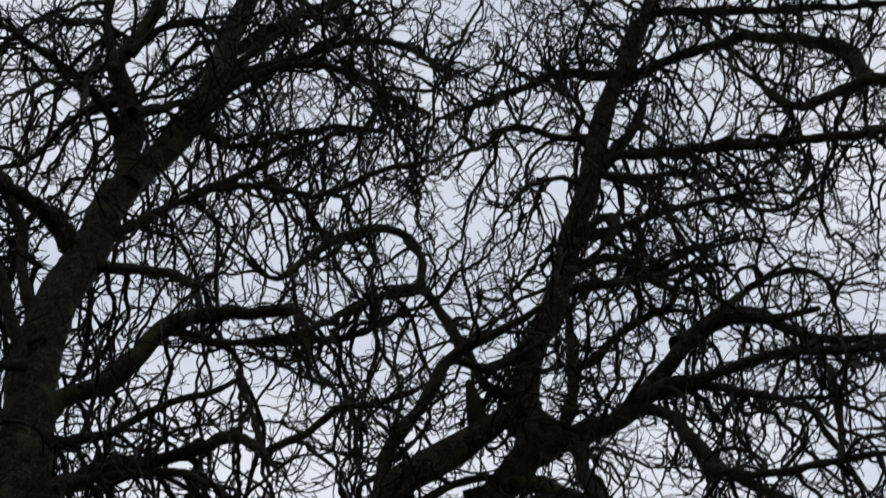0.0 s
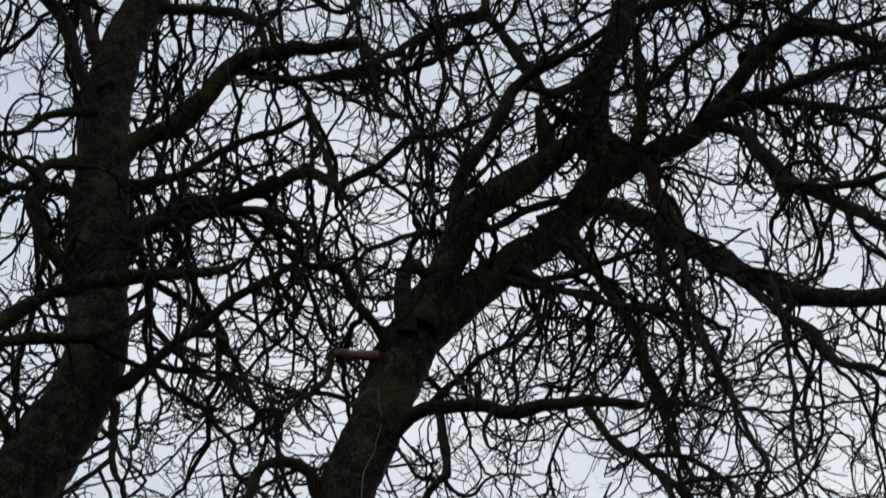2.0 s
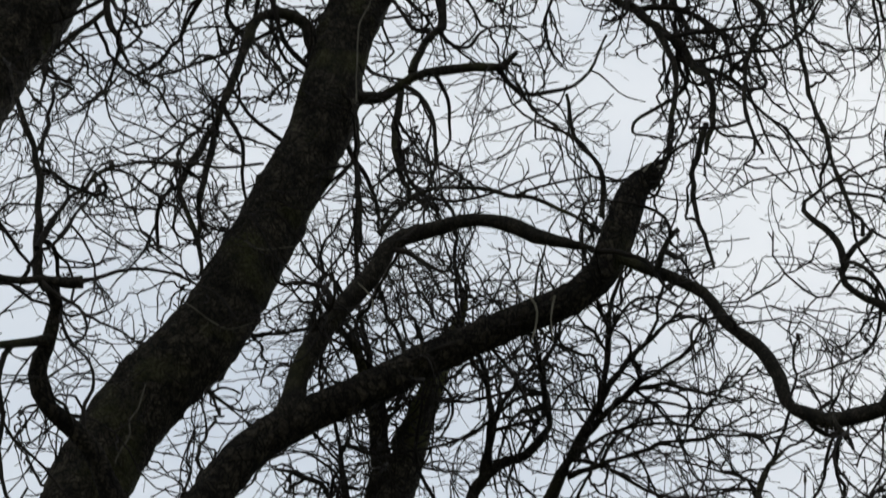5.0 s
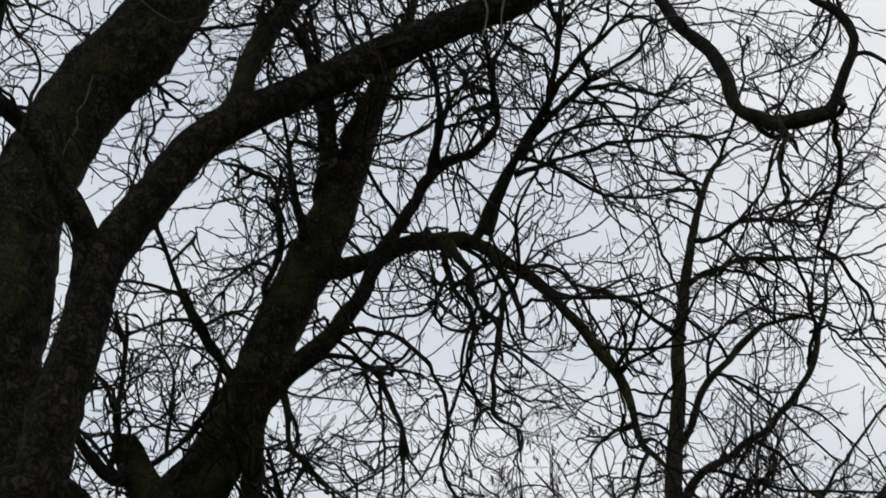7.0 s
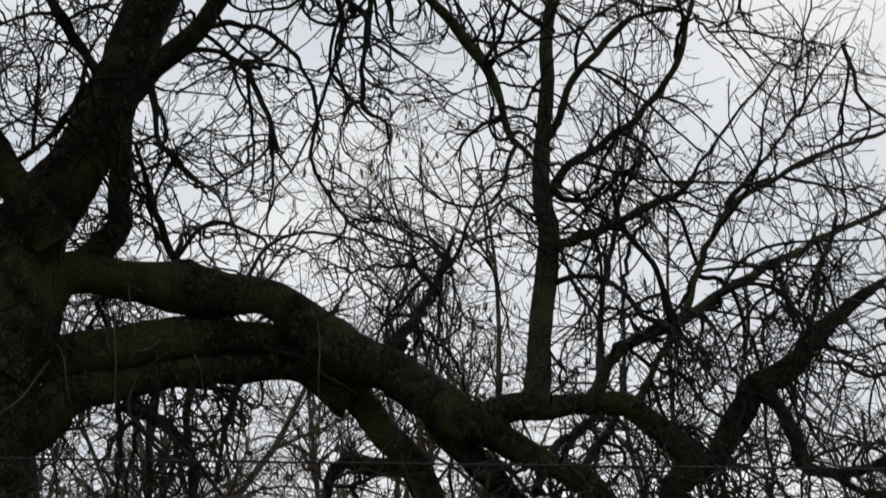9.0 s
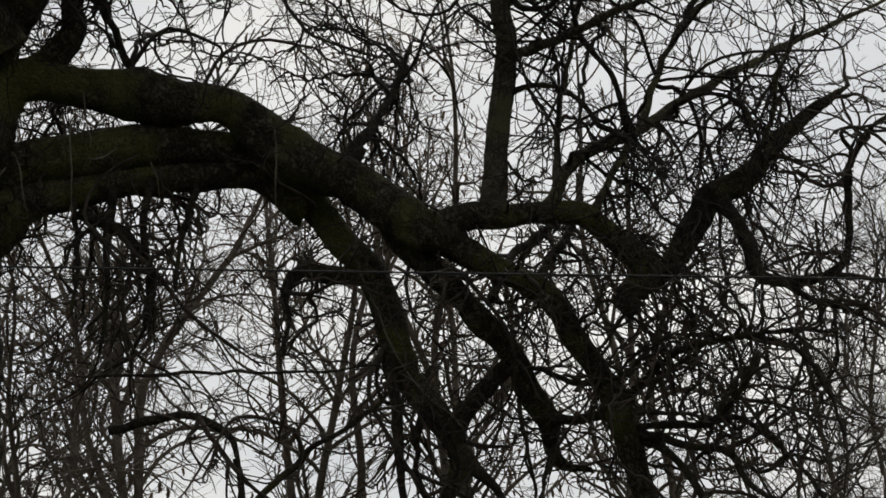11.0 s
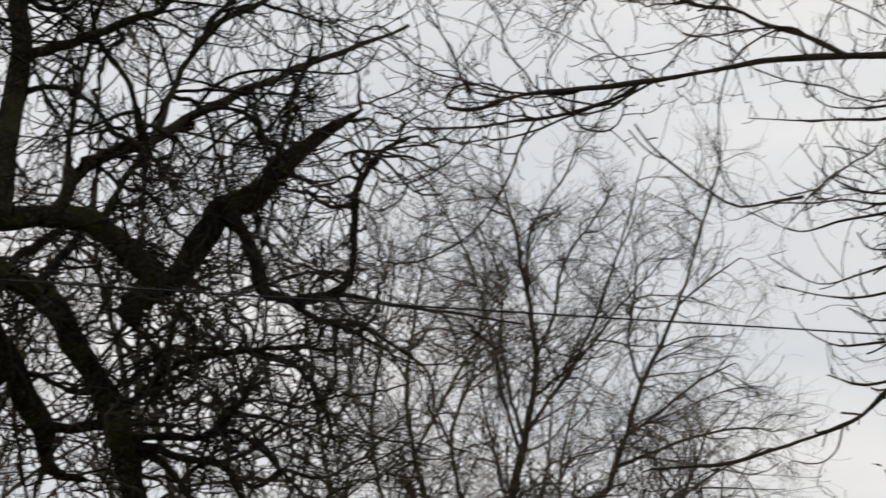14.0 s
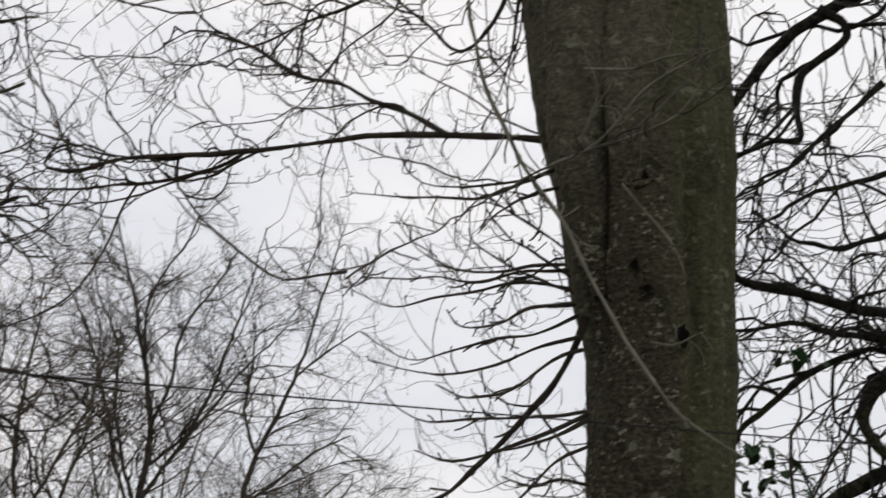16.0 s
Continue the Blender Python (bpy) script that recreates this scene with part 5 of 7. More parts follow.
limb(tree_d, "branch", 1, (-3.88, 14.49, 4.76, 0.044), (-3.63, 14.46, 4.66, 0.034), (-3.35, 14.41, 4.42, 0.031), (-3.29, 14.33, 4.15, 0.024), (-3.30, 14.22, 3.85, 0.015), fine=1.2, twig=GLARE_BROWN_TWIG, curl=0.75)
limb(tree_d, "branch", 1, (-3.42, 14.60, 5.79, 0.041), (-3.53, 14.49, 5.99, 0.035), (-3.63, 14.32, 6.31, 0.028), (-3.68, 14.23, 6.51, 0.022), (-3.72, 14.12, 6.75, 0.014), fine=1.2, curl=0.75)
limb(tree_d, "branch", 0.7, (-3.56, 14.37, 8.63, 0.050), (-3.66, 14.09, 9.32, 0.022), (-3.42, 14.07, 9.28, 0.020), (-3.18, 14.04, 9.32, 0.013), fine=1.2, curl=0.75)
limb(tree_d, "branch", 0.6, (-4.98, 14.15, 6.68, 0.026), (-4.94, 14.11, 6.81, 0.021), (-4.90, 14.01, 7.10, 0.019), (-4.85, 13.90, 7.43, 0.019), (-4.82, 13.78, 7.76, 0.012), fine=1.2, curl=0.75)
limb(tree_d, "branch", 0.8, (-2.33, 14.01, 8.33, 0.045), (-2.13, 13.88, 8.02, 0.028), (-2.04, 13.74, 7.66, 0.024), (-1.87, 13.65, 7.47, 0.022), (-1.81, 13.48, 7.09, 0.012), fine=1.2, curl=0.75)
limb(tree_d, "branch", 0.8, (-1.98, 13.96, 8.21, 0.035), (-1.75, 13.68, 7.71, 0.024), (-1.63, 13.40, 7.22, 0.012), fine=1.2, curl=0.75)
limb(tree_d, "branch", 0.8, (-2.40, 14.20, 8.44, 0.032), (-2.29, 14.07, 8.01, 0.022), (-2.11, 13.96, 7.67, 0.019), (-2.12, 13.84, 7.34, 0.009), fine=1.2, curl=0.75)
limb(tree_d, "branch", 0.8, (-3.64, 14.55, 5.01, 0.037), (-3.63, 14.43, 4.48, 0.028), (-3.62, 14.33, 4.04, 0.022), (-3.64, 14.24, 3.70, 0.011), fine=1.2, twig=GLARE_BROWN_TWIG, curl=0.75)
limb(tree_d, "branch", 0.8, (-3.35, 14.62, 5.03, 0.037), (-3.36, 14.43, 4.56, 0.027), (-3.26, 14.30, 4.19, 0.027), (-3.24, 14.13, 3.79, 0.014), fine=1.2, twig=GLARE_BROWN_TWIG, curl=0.75)
limb(tree_d, "branch", 0.8, (-3.92, 14.48, 4.89, 0.028), (-3.83, 14.29, 4.38, 0.019), (-3.81, 14.09, 3.93, 0.012), fine=1.2, twig=GLARE_BROWN_TWIG, curl=0.75)
limb(tree_d, "branch", 0.8, (-3.01, 14.69, 5.01, 0.028), (-3.07, 14.47, 4.55, 0.019), (-3.10, 14.27, 4.14, 0.012), fine=1.2, twig=GLARE_BROWN_TWIG, curl=0.75)
limb(tree_d, "branch", 0.8, (-1.88, 14.88, 5.07, 0.078), (-1.83, 15.05, 5.34, 0.053), (-1.69, 15.23, 5.56, 0.031), (-1.54, 15.50, 5.95, 0.027), (-1.46, 15.73, 6.35, 0.016), fine=1.2, curl=0.75)
limb(tree_d, "branch", 0.8, (-2.19, 14.43, 7.96, 0.019), (-2.18, 14.34, 7.49, 0.016), (-2.33, 14.19, 6.93, 0.014), (-2.34, 14.09, 6.48, 0.014), (-2.18, 14.04, 6.14, 0.014), (-1.97, 13.99, 5.90, 0.012), (-1.46, 13.92, 5.72, 0.007), fine=1.2, curl=0.75)
limb(tree_d, "branch", 0.7, (-1.64, 15.21, 4.09, 0.075), (-1.60, 15.11, 3.59, 0.048), (-1.53, 15.02, 3.15, 0.043), (-1.50, 14.92, 2.72, 0.034), (-1.46, 14.83, 2.29, 0.019), fine=1.2, twig=GLARE_BROWN_TWIG, curl=0.75)
limb(tree_d, "branch", 1, (0.80, 15.08, 3.13, 0.028), (1.08, 14.89, 3.10, 0.020), (1.35, 14.63, 2.82, 0.018), (1.52, 14.42, 2.56, 0.018), (1.65, 14.21, 2.27, 0.012), fine=1.2, twig=GLARE_BROWN_TWIG, curl=0.75)
limb(tree_d, "branch", 1, (1.07, 14.56, 3.69, 0.021), (1.42, 14.32, 3.53, 0.017), (1.59, 14.10, 3.22, 0.014), (1.67, 13.90, 2.88, 0.009), fine=1.2, twig=GLARE_BROWN_TWIG, curl=0.75)
limb(tree_d, "branch", 1, (-1.07, 15.16, 2.94, 0.073), (-0.87, 14.96, 2.71, 0.038), (-0.69, 14.76, 2.49, 0.029), (-0.60, 14.59, 2.27, 0.019), fine=1.2, twig=GLARE_BROWN_TWIG, curl=0.75)
limb(tree_d, "branch", 1, (-0.37, 15.49, 2.99, 0.035), (-0.45, 15.25, 2.73, 0.016), (-0.49, 14.99, 2.46, 0.011), fine=1.2, twig=GLARE_BROWN_TWIG, curl=0.75)
limb(tree_d, "branch", 0.8, (-3.32, 14.73, 9.66, 0.076), (-3.10, 14.59, 10.06, 0.049), (-2.95, 14.51, 10.28, 0.038), (-2.72, 14.40, 10.59, 0.024), (-2.65, 14.26, 10.95, 0.014), mat=MOSSY_BARK, fine=1.2, curl=0.75)
limb(tree_d, "branch", 0.8, (-3.37, 14.72, 9.26, 0.069), (-3.43, 14.47, 9.95, 0.042), (-3.51, 14.29, 10.41, 0.028), (-3.57, 14.16, 10.73, 0.014), fine=1.2, curl=0.75)
limb(tree_d, "branch", 0.9, (-2.03, 14.15, 8.46, 0.048), (-1.91, 14.08, 8.71, 0.032), (-1.71, 13.97, 9.09, 0.027), (-1.49, 13.90, 9.32, 0.023), (-1.25, 13.83, 9.49, 0.021), (-0.98, 13.76, 9.49, 0.019), (-0.71, 13.70, 9.37, 0.014), (-0.36, 13.60, 9.19, 0.008), fine=1.2, curl=0.75)
limb(tree_d, "branch", 0.8, (-1.73, 13.99, 9.01, 0.030), (-1.48, 13.83, 9.46, 0.026), (-1.38, 13.69, 9.89, 0.024), (-1.32, 13.57, 10.23, 0.019), (-1.18, 13.45, 10.57, 0.012), fine=1.2, curl=0.75)
limb(tree_d, "branch", 0.8, (-1.96, 14.17, 9.53, 0.027), (-1.96, 14.00, 9.81, 0.020), (-1.98, 13.86, 10.05, 0.013), fine=1.2, curl=0.75)
limb(tree_d, "branch", 0.8, (-2.44, 14.19, 9.06, 0.033), (-2.39, 13.95, 9.50, 0.024), (-2.41, 13.79, 9.78, 0.022), (-2.46, 13.68, 9.94, 0.012), fine=1.2, curl=0.75)
limb(tree_d, "branch", 0.8, (-1.79, 14.09, 8.93, 0.026), (-1.37, 13.94, 8.97, 0.018), (-1.00, 13.79, 8.99, 0.016), (-0.64, 13.65, 8.94, 0.014), (-0.29, 13.50, 8.83, 0.012), (-0.17, 13.40, 8.59, 0.006), fine=1.2, curl=0.75)
limb(tree_d, "branch", 0.7, (-4.07, 14.44, 7.35, 0.046), (-4.22, 14.21, 7.65, 0.026), (-4.32, 14.06, 7.84, 0.023), (-4.42, 13.92, 8.02, 0.014), fine=1.2, curl=0.75)
limb(tree_d, "branch", 0.7, (-4.31, 14.05, 7.81, 0.019), (-4.49, 13.90, 7.76, 0.014), (-4.70, 13.72, 7.60, 0.012), (-4.90, 13.54, 7.51, 0.006), fine=1.2, curl=0.75)
limb(tree_d, "branch", 0.7, (-4.28, 14.06, 7.75, 0.018), (-4.04, 14.02, 7.84, 0.014), (-3.83, 13.99, 7.75, 0.009), fine=1.2, curl=0.75)
limb(tree_d, "branch", 0.7, (-4.08, 14.33, 7.29, 0.039), (-4.23, 14.16, 7.02, 0.022), (-4.39, 13.98, 6.74, 0.019), (-4.55, 13.81, 6.53, 0.016), (-4.77, 13.59, 6.35, 0.008), fine=1.2, curl=0.75)
limb(tree_d, "branch", 0.8, (-3.66, 14.24, 7.30, 0.038), (-3.57, 14.09, 6.91, 0.024), (-3.47, 13.99, 6.64, 0.022), (-3.32, 13.91, 6.45, 0.020), (-3.17, 13.84, 6.29, 0.011), fine=1.2, curl=0.75)
limb(tree_d, "branch", 0.8, (-3.26, 14.23, 7.70, 0.039), (-2.91, 14.16, 7.68, 0.021), (-2.67, 14.10, 7.54, 0.019), (-2.46, 14.02, 7.31, 0.017), (-2.33, 13.92, 7.01, 0.015), (-2.27, 13.81, 6.70, 0.009), fine=1.2, curl=0.75)
limb(tree_d, "branch", 0.8, (-1.92, 14.27, 8.01, 0.026), (-1.93, 14.13, 7.53, 0.020), (-1.96, 14.02, 7.16, 0.019), (-1.92, 13.92, 6.83, 0.017), (-1.77, 13.88, 6.71, 0.014), (-1.72, 13.79, 6.41, 0.007), fine=1.2, curl=0.75)
limb(tree_d, "broken_stub", 0, (-1.93, 14.87, 5.00, 0.078), (-1.83, 14.89, 5.20, 0.057), (-1.76, 14.90, 5.30, 0.031), fine=1.2, twig=GLARE_BROWN_TWIG, curl=0.75)
limb(tree_d, "branch", 0.5, (-2.60, 14.06, 2.85, 0.020), (-2.54, 14.04, 2.55, 0.026), (-2.45, 14.03, 2.31, 0.026), (-2.38, 14.00, 1.96, 0.017), fine=1.2, twig=GLARE_BROWN_TWIG, curl=0.75)
limb(tree_d, "branch", 0.7, (-2.51, 14.08, 2.47, 0.030), (-2.32, 14.05, 2.66, 0.026), (-2.08, 14.01, 2.88, 0.022), (-1.88, 13.99, 2.99, 0.020), (-1.60, 13.96, 3.16, 0.017), (-1.44, 13.92, 3.32, 0.010), fine=1.2, twig=GLARE_BROWN_TWIG, curl=0.75)
limb(tree_d, "branch", 0.5, (-3.55, 13.95, 3.45, 0.015), (-2.81, 14.05, 3.48, 0.012), (-2.02, 14.10, 3.46, 0.010), (-1.50, 14.12, 3.50, 0.006), fine=1.2, twig=GLARE_BROWN_TWIG, curl=0.75)
limb(tree_d, "branch", 0.7, (0.32, 15.10, 3.03, 0.046), (0.51, 14.97, 2.86, 0.030), (0.65, 14.84, 2.68, 0.029), (0.76, 14.71, 2.47, 0.025), (0.83, 14.58, 2.23, 0.017), fine=1.2, twig=GLARE_BROWN_TWIG, curl=0.75)

tree_e = tree_at(-0.77, 14.98, "young upright bare stem growing from a heavy low limb")
limb(tree_e, "trunk", 0.9, (-0.77, 14.98, 4.74, 0.108), (-0.73, 14.98, 5.27, 0.092), (-0.67, 14.99, 5.72, 0.088), (-0.63, 14.99, 6.09, 0.084), (-0.67, 14.99, 6.46, 0.076), (-0.65, 14.99, 6.88, 0.063), (-0.60, 14.99, 7.36, 0.059), (-0.60, 14.99, 7.70, 0.055), (-0.54, 14.99, 8.09, 0.046), (-0.50, 14.99, 8.36, 0.042), (-0.41, 14.99, 8.82, 0.033), (-0.27, 15.00, 9.28, 0.024), (-0.10, 15.00, 9.48, 0.017), mat=STEM_BARK, fine=0.95, curl=0.5)
limb(tree_e, "limb", 0.5, (-0.66, 14.99, 5.95, 0.060), (-0.57, 14.94, 5.98, 0.043), (-0.37, 14.85, 6.03, 0.038), (-0.10, 14.72, 6.11, 0.035), (0.21, 14.56, 6.19, 0.031), (0.40, 14.45, 6.23, 0.026), (0.48, 14.39, 6.32, 0.016), fine=0.95, curl=0.5, mat=STEM_BARK)
limb(tree_e, "limb", 0.9, (-0.64, 14.99, 6.88, 0.043), (-0.53, 14.92, 7.00, 0.031), (-0.41, 14.79, 7.27, 0.031), (-0.17, 14.64, 7.53, 0.029), (0.10, 14.50, 7.67, 0.023), (0.45, 14.34, 7.70, 0.016), (0.72, 14.18, 7.85, 0.008), fine=0.95, curl=0.5, mat=STEM_BARK)
limb(tree_e, "limb", 0.9, (-0.63, 14.99, 6.41, 0.046), (-0.48, 14.90, 6.61, 0.035), (-0.21, 14.78, 6.74, 0.031), (0.11, 14.64, 6.93, 0.028), (0.39, 14.47, 7.24, 0.024), (0.53, 14.32, 7.55, 0.020), (0.58, 14.19, 7.86, 0.012), fine=0.95, curl=0.5, mat=STEM_BARK)
limb(tree_e, "branch", 0.6, (-0.62, 14.99, 6.50, 0.031), (-0.49, 14.82, 6.35, 0.024), (-0.29, 14.61, 6.25, 0.020), (-0.15, 14.40, 6.33, 0.012), fine=0.95, curl=0.5)
limb(tree_e, "limb", 0.9, (-0.38, 15.00, 4.75, 0.068), (-0.19, 15.17, 5.11, 0.055), (0.03, 15.30, 5.31, 0.053), (0.35, 15.46, 5.48, 0.050), (0.63, 15.59, 5.68, 0.040), (0.96, 15.74, 5.90, 0.036), (1.40, 15.92, 6.17, 0.030), (1.80, 16.06, 6.38, 0.026), (2.13, 16.17, 6.55, 0.022), (2.55, 16.30, 6.77, 0.012), fine=0.95, curl=0.5, mat=STEM_BARK)
limb(tree_e, "limb", 1, (0.38, 15.60, 5.52, 0.043), (0.43, 15.64, 5.66, 0.032), (0.62, 15.78, 6.16, 0.029), (0.88, 15.91, 6.58, 0.030), (1.27, 16.02, 6.84, 0.026), (1.66, 16.11, 7.05, 0.023), (2.19, 16.21, 7.23, 0.019), (2.65, 16.29, 7.36, 0.010), fine=0.95, curl=0.5, mat=STEM_BARK)
limb(tree_e, "branch", 0.8, (1.22, 15.25, 5.07, 0.038), (1.37, 14.98, 5.36, 0.024), (1.41, 14.74, 5.64, 0.020), (1.50, 14.55, 5.85, 0.020), (1.54, 14.42, 5.98, 0.012), fine=0.95, curl=0.5, mat=STEM_BARK)
limb(tree_e, "branch", 1, (-0.29, 15.10, 4.88, 0.041), (-0.27, 15.18, 5.12, 0.028), (-0.24, 15.34, 5.61, 0.024), (-0.11, 15.58, 6.33, 0.022), (0.01, 15.81, 7.09, 0.017), (0.18, 16.00, 7.70, 0.010), fine=0.95, curl=0.5, mat=STEM_BARK)
limb(tree_e, "branch", 1, (0.30, 15.40, 5.46, 0.031), (0.19, 15.26, 5.85, 0.024), (-0.02, 15.13, 6.14, 0.022), (-0.13, 15.00, 6.48, 0.013), fine=0.95, curl=0.5)
limb(tree_e, "branch", 0.5, (-0.55, 14.99, 7.81, 0.025), (-0.76, 14.86, 7.95, 0.017), (-1.02, 14.72, 8.07, 0.016), (-1.28, 14.58, 8.12, 0.013), (-1.58, 14.41, 8.10, 0.007), fine=0.95, curl=0.5)
limb(tree_e, "branch", 0.5, (-0.50, 14.99, 8.29, 0.026), (-0.25, 14.87, 8.36, 0.022), (-0.02, 14.76, 8.38, 0.022), (0.29, 14.61, 8.29, 0.018), (0.53, 14.49, 8.23, 0.008), fine=0.95, curl=0.5)
limb(tree_e, "branch", 0.5, (-0.44, 14.99, 8.67, 0.026), (-0.23, 14.89, 8.67, 0.022), (0.01, 14.76, 8.73, 0.020), (0.32, 14.59, 8.65, 0.017), (0.63, 14.39, 8.74, 0.008), fine=0.95, curl=0.5)
limb(tree_e, "branch", 0.7, (-0.67, 14.99, 5.67, 0.031), (-0.47, 14.92, 5.73, 0.020), (-0.25, 14.85, 5.71, 0.020), (-0.08, 14.78, 5.58, 0.020), (0.08, 14.69, 5.36, 0.020), (0.28, 14.60, 5.20, 0.016), fine=0.95, curl=0.5)
limb(tree_e, "branch", 0.4, (0.32, 15.30, 5.41, 0.038), (0.18, 15.22, 5.15, 0.030), (0.01, 15.10, 4.77, 0.035), fine=0.95, curl=0.5, mat=STEM_BARK)
limb(tree_e, "branch", 0.6, (0.65, 15.59, 5.70, 0.029), (0.94, 15.45, 5.76, 0.018), (1.17, 15.34, 5.66, 0.018), (1.28, 15.23, 5.42, 0.016), (1.30, 15.14, 5.18, 0.011), fine=0.95, curl=0.5)
limb(tree_e, "branch", 0.7, (0.80, 15.78, 6.52, 0.026), (1.07, 15.86, 6.85, 0.017), (1.33, 15.93, 7.20, 0.016), (1.60, 16.01, 7.62, 0.013), (1.92, 16.09, 8.04, 0.008), fine=0.95, curl=0.5)

tree_g = tree_at(3.96, 7.56, "stout bare tree with grey-brown plated bark beside the wire")
limb(tree_g, "trunk", 0, (3.96, 7.56, -0.15, 0.686), (3.96, 7.56, 0.12, 0.588), (3.96, 7.56, 0.50, 0.470), (3.96, 7.56, 1.27, 0.392), (3.99, 7.55, 2.06, 0.327), (4.00, 7.54, 2.45, 0.316), (4.01, 7.54, 2.88, 0.322), (4.01, 7.54, 3.12, 0.328), (3.99, 7.55, 3.37, 0.357), (3.99, 7.55, 3.62, 0.374), (3.98, 7.55, 3.87, 0.396), (3.96, 7.56, 4.12, 0.424), (3.95, 7.57, 4.49, 0.439), (3.94, 7.57, 4.96, 0.450), (3.95, 7.56, 5.50, 0.432), mat=GREY_BARK, grooves=((-250, -106, 0.17, 5, 0.56, 1.1), (-250, -106, 0.06, 17, 0.5, 1.1), (-116, -69, 0.14, 5, 0.15, 0.74), (-116, -69, 0.05, 16, 0.1, 0.85), (-128, -122, 0.05, 8, 0.0, 0.62), (-60, -50, 0.06, 9, 0.1, 1.1)))
limb(tree_g, "limb", 0.2, (3.90, 7.54, 5.43, 0.247), (3.78, 7.55, 5.97, 0.252), (3.69, 7.53, 6.80, 0.220), (3.59, 7.50, 7.94, 0.175), (3.45, 7.47, 9.44, 0.095), mat=GREY_BARK, fine=0.5)
limb(tree_g, "limb", 0.2, (4.01, 7.54, 5.39, 0.247), (4.19, 7.46, 5.99, 0.241), (4.38, 7.38, 7.14, 0.214), (4.62, 7.28, 8.67, 0.156), (4.92, 7.13, 10.27, 0.086), mat=GREY_BARK, fine=0.5)
limb(tree_g, "limb", 0, (3.71, 7.44, 3.25, 0.030), (3.68, 7.44, 3.50, 0.072), (3.65, 7.43, 3.78, 0.108), (3.63, 7.42, 4.08, 0.134), (3.61, 7.42, 4.44, 0.154), (3.61, 7.42, 4.90, 0.166), (3.64, 7.42, 5.43, 0.167), mat=GREY_BARK, fine=0.5, sag=0.3)
limb(tree_g, "limb", 1.3, (3.83, 7.40, 3.82, 0.043), (3.73, 7.53, 3.94, 0.023), (3.57, 7.70, 4.00, 0.016), (3.42, 7.85, 4.05, 0.015), (3.22, 8.03, 4.09, 0.014), (3.04, 8.19, 4.12, 0.014), (2.85, 8.34, 4.12, 0.013), (2.58, 8.54, 4.11, 0.012), (2.36, 8.70, 4.11, 0.012), (1.99, 8.95, 4.12, 0.011), (1.82, 9.05, 4.08, 0.009), (1.70, 9.12, 4.09, 0.009), (1.65, 9.15, 4.12, 0.008), (1.70, 9.17, 4.21, 0.007), (1.79, 9.19, 4.24, 0.005), fine=0.5, twig=G_TWIG, mat=G_TWIG, wild=0.25, spurs=True, sag=0.3)
limb(tree_g, "branch", 1.1, (2.50, 8.63, 4.12, 0.009), (2.37, 8.74, 4.05, 0.008), (2.12, 8.93, 4.01, 0.008), (1.96, 9.04, 4.02, 0.006), (1.79, 9.15, 4.01, 0.006), (1.48, 9.34, 4.05, 0.004), fine=0.5, twig=G_TWIG, mat=G_TWIG, wild=0.25, spurs=True, sag=0.3)
limb(tree_g, "branch", 1.4, (3.23, 7.98, 4.08, 0.012), (3.11, 8.16, 4.22, 0.011), (2.98, 8.33, 4.32, 0.010), (2.88, 8.45, 4.42, 0.009), (2.72, 8.63, 4.51, 0.009), (2.57, 8.81, 4.68, 0.008), (2.42, 8.96, 4.78, 0.005), fine=0.5, twig=G_TWIG, mat=G_TWIG, wild=0.25, spurs=True, sag=0.3)
limb(tree_g, "branch", 1, (3.65, 7.49, 3.19, 0.019), (3.63, 7.55, 3.08, 0.013), (3.57, 7.65, 2.93, 0.012), (3.47, 7.78, 2.78, 0.012), (3.34, 7.93, 2.62, 0.011), (3.21, 8.07, 2.49, 0.009), (3.03, 8.22, 2.42, 0.008), (2.76, 8.43, 2.34, 0.007), (2.47, 8.64, 2.33, 0.006), fine=0.5, twig=G_TWIG, mat=G_TWIG, wild=0.25, spurs=True, sag=0.3)
limb(tree_g, "branch", 0.7, (3.65, 7.49, 2.76, 0.012), (3.48, 7.42, 2.68, 0.009), (3.31, 7.36, 2.62, 0.006), (3.11, 7.28, 2.58, 0.004), fine=0.5, twig=G_TWIG, mat=G_TWIG, wild=0.25, spurs=True, sag=0.3)
limb(tree_g, "branch", 0.15, (4.03, 7.07, 4.38, 0.007), (3.79, 6.68, 4.05, 0.005), (3.46, 6.29, 3.76, 0.005), (3.04, 5.82, 3.46, 0.004), (2.73, 5.46, 3.28, 0.004), (2.43, 5.08, 3.10, 0.004), (2.10, 4.61, 2.89, 0.003), (1.73, 4.01, 2.64, 0.002), (1.43, 3.46, 2.45, 0.002), (1.17, 2.93, 2.27, 0.002), fine=0.5, twig=G_TWIG, mat=G_TWIG, wild=0.25, spurs=True, sag=0.3)
limb(tree_g, "shoot", 0, (1.17, 2.93, 2.28, 0.003), (1.13, 2.96, 2.28, 0.002), (1.09, 2.99, 2.28, 0.002), (1.05, 3.02, 2.31, 0.002), (1.00, 3.06, 2.36, 0.002), (0.97, 3.09, 2.40, 0.001), (0.95, 3.11, 2.44, 0.002), fine=0.5, twig=G_TWIG, mat=G_TWIG, wild=0.25, spurs=True, sag=0.2)
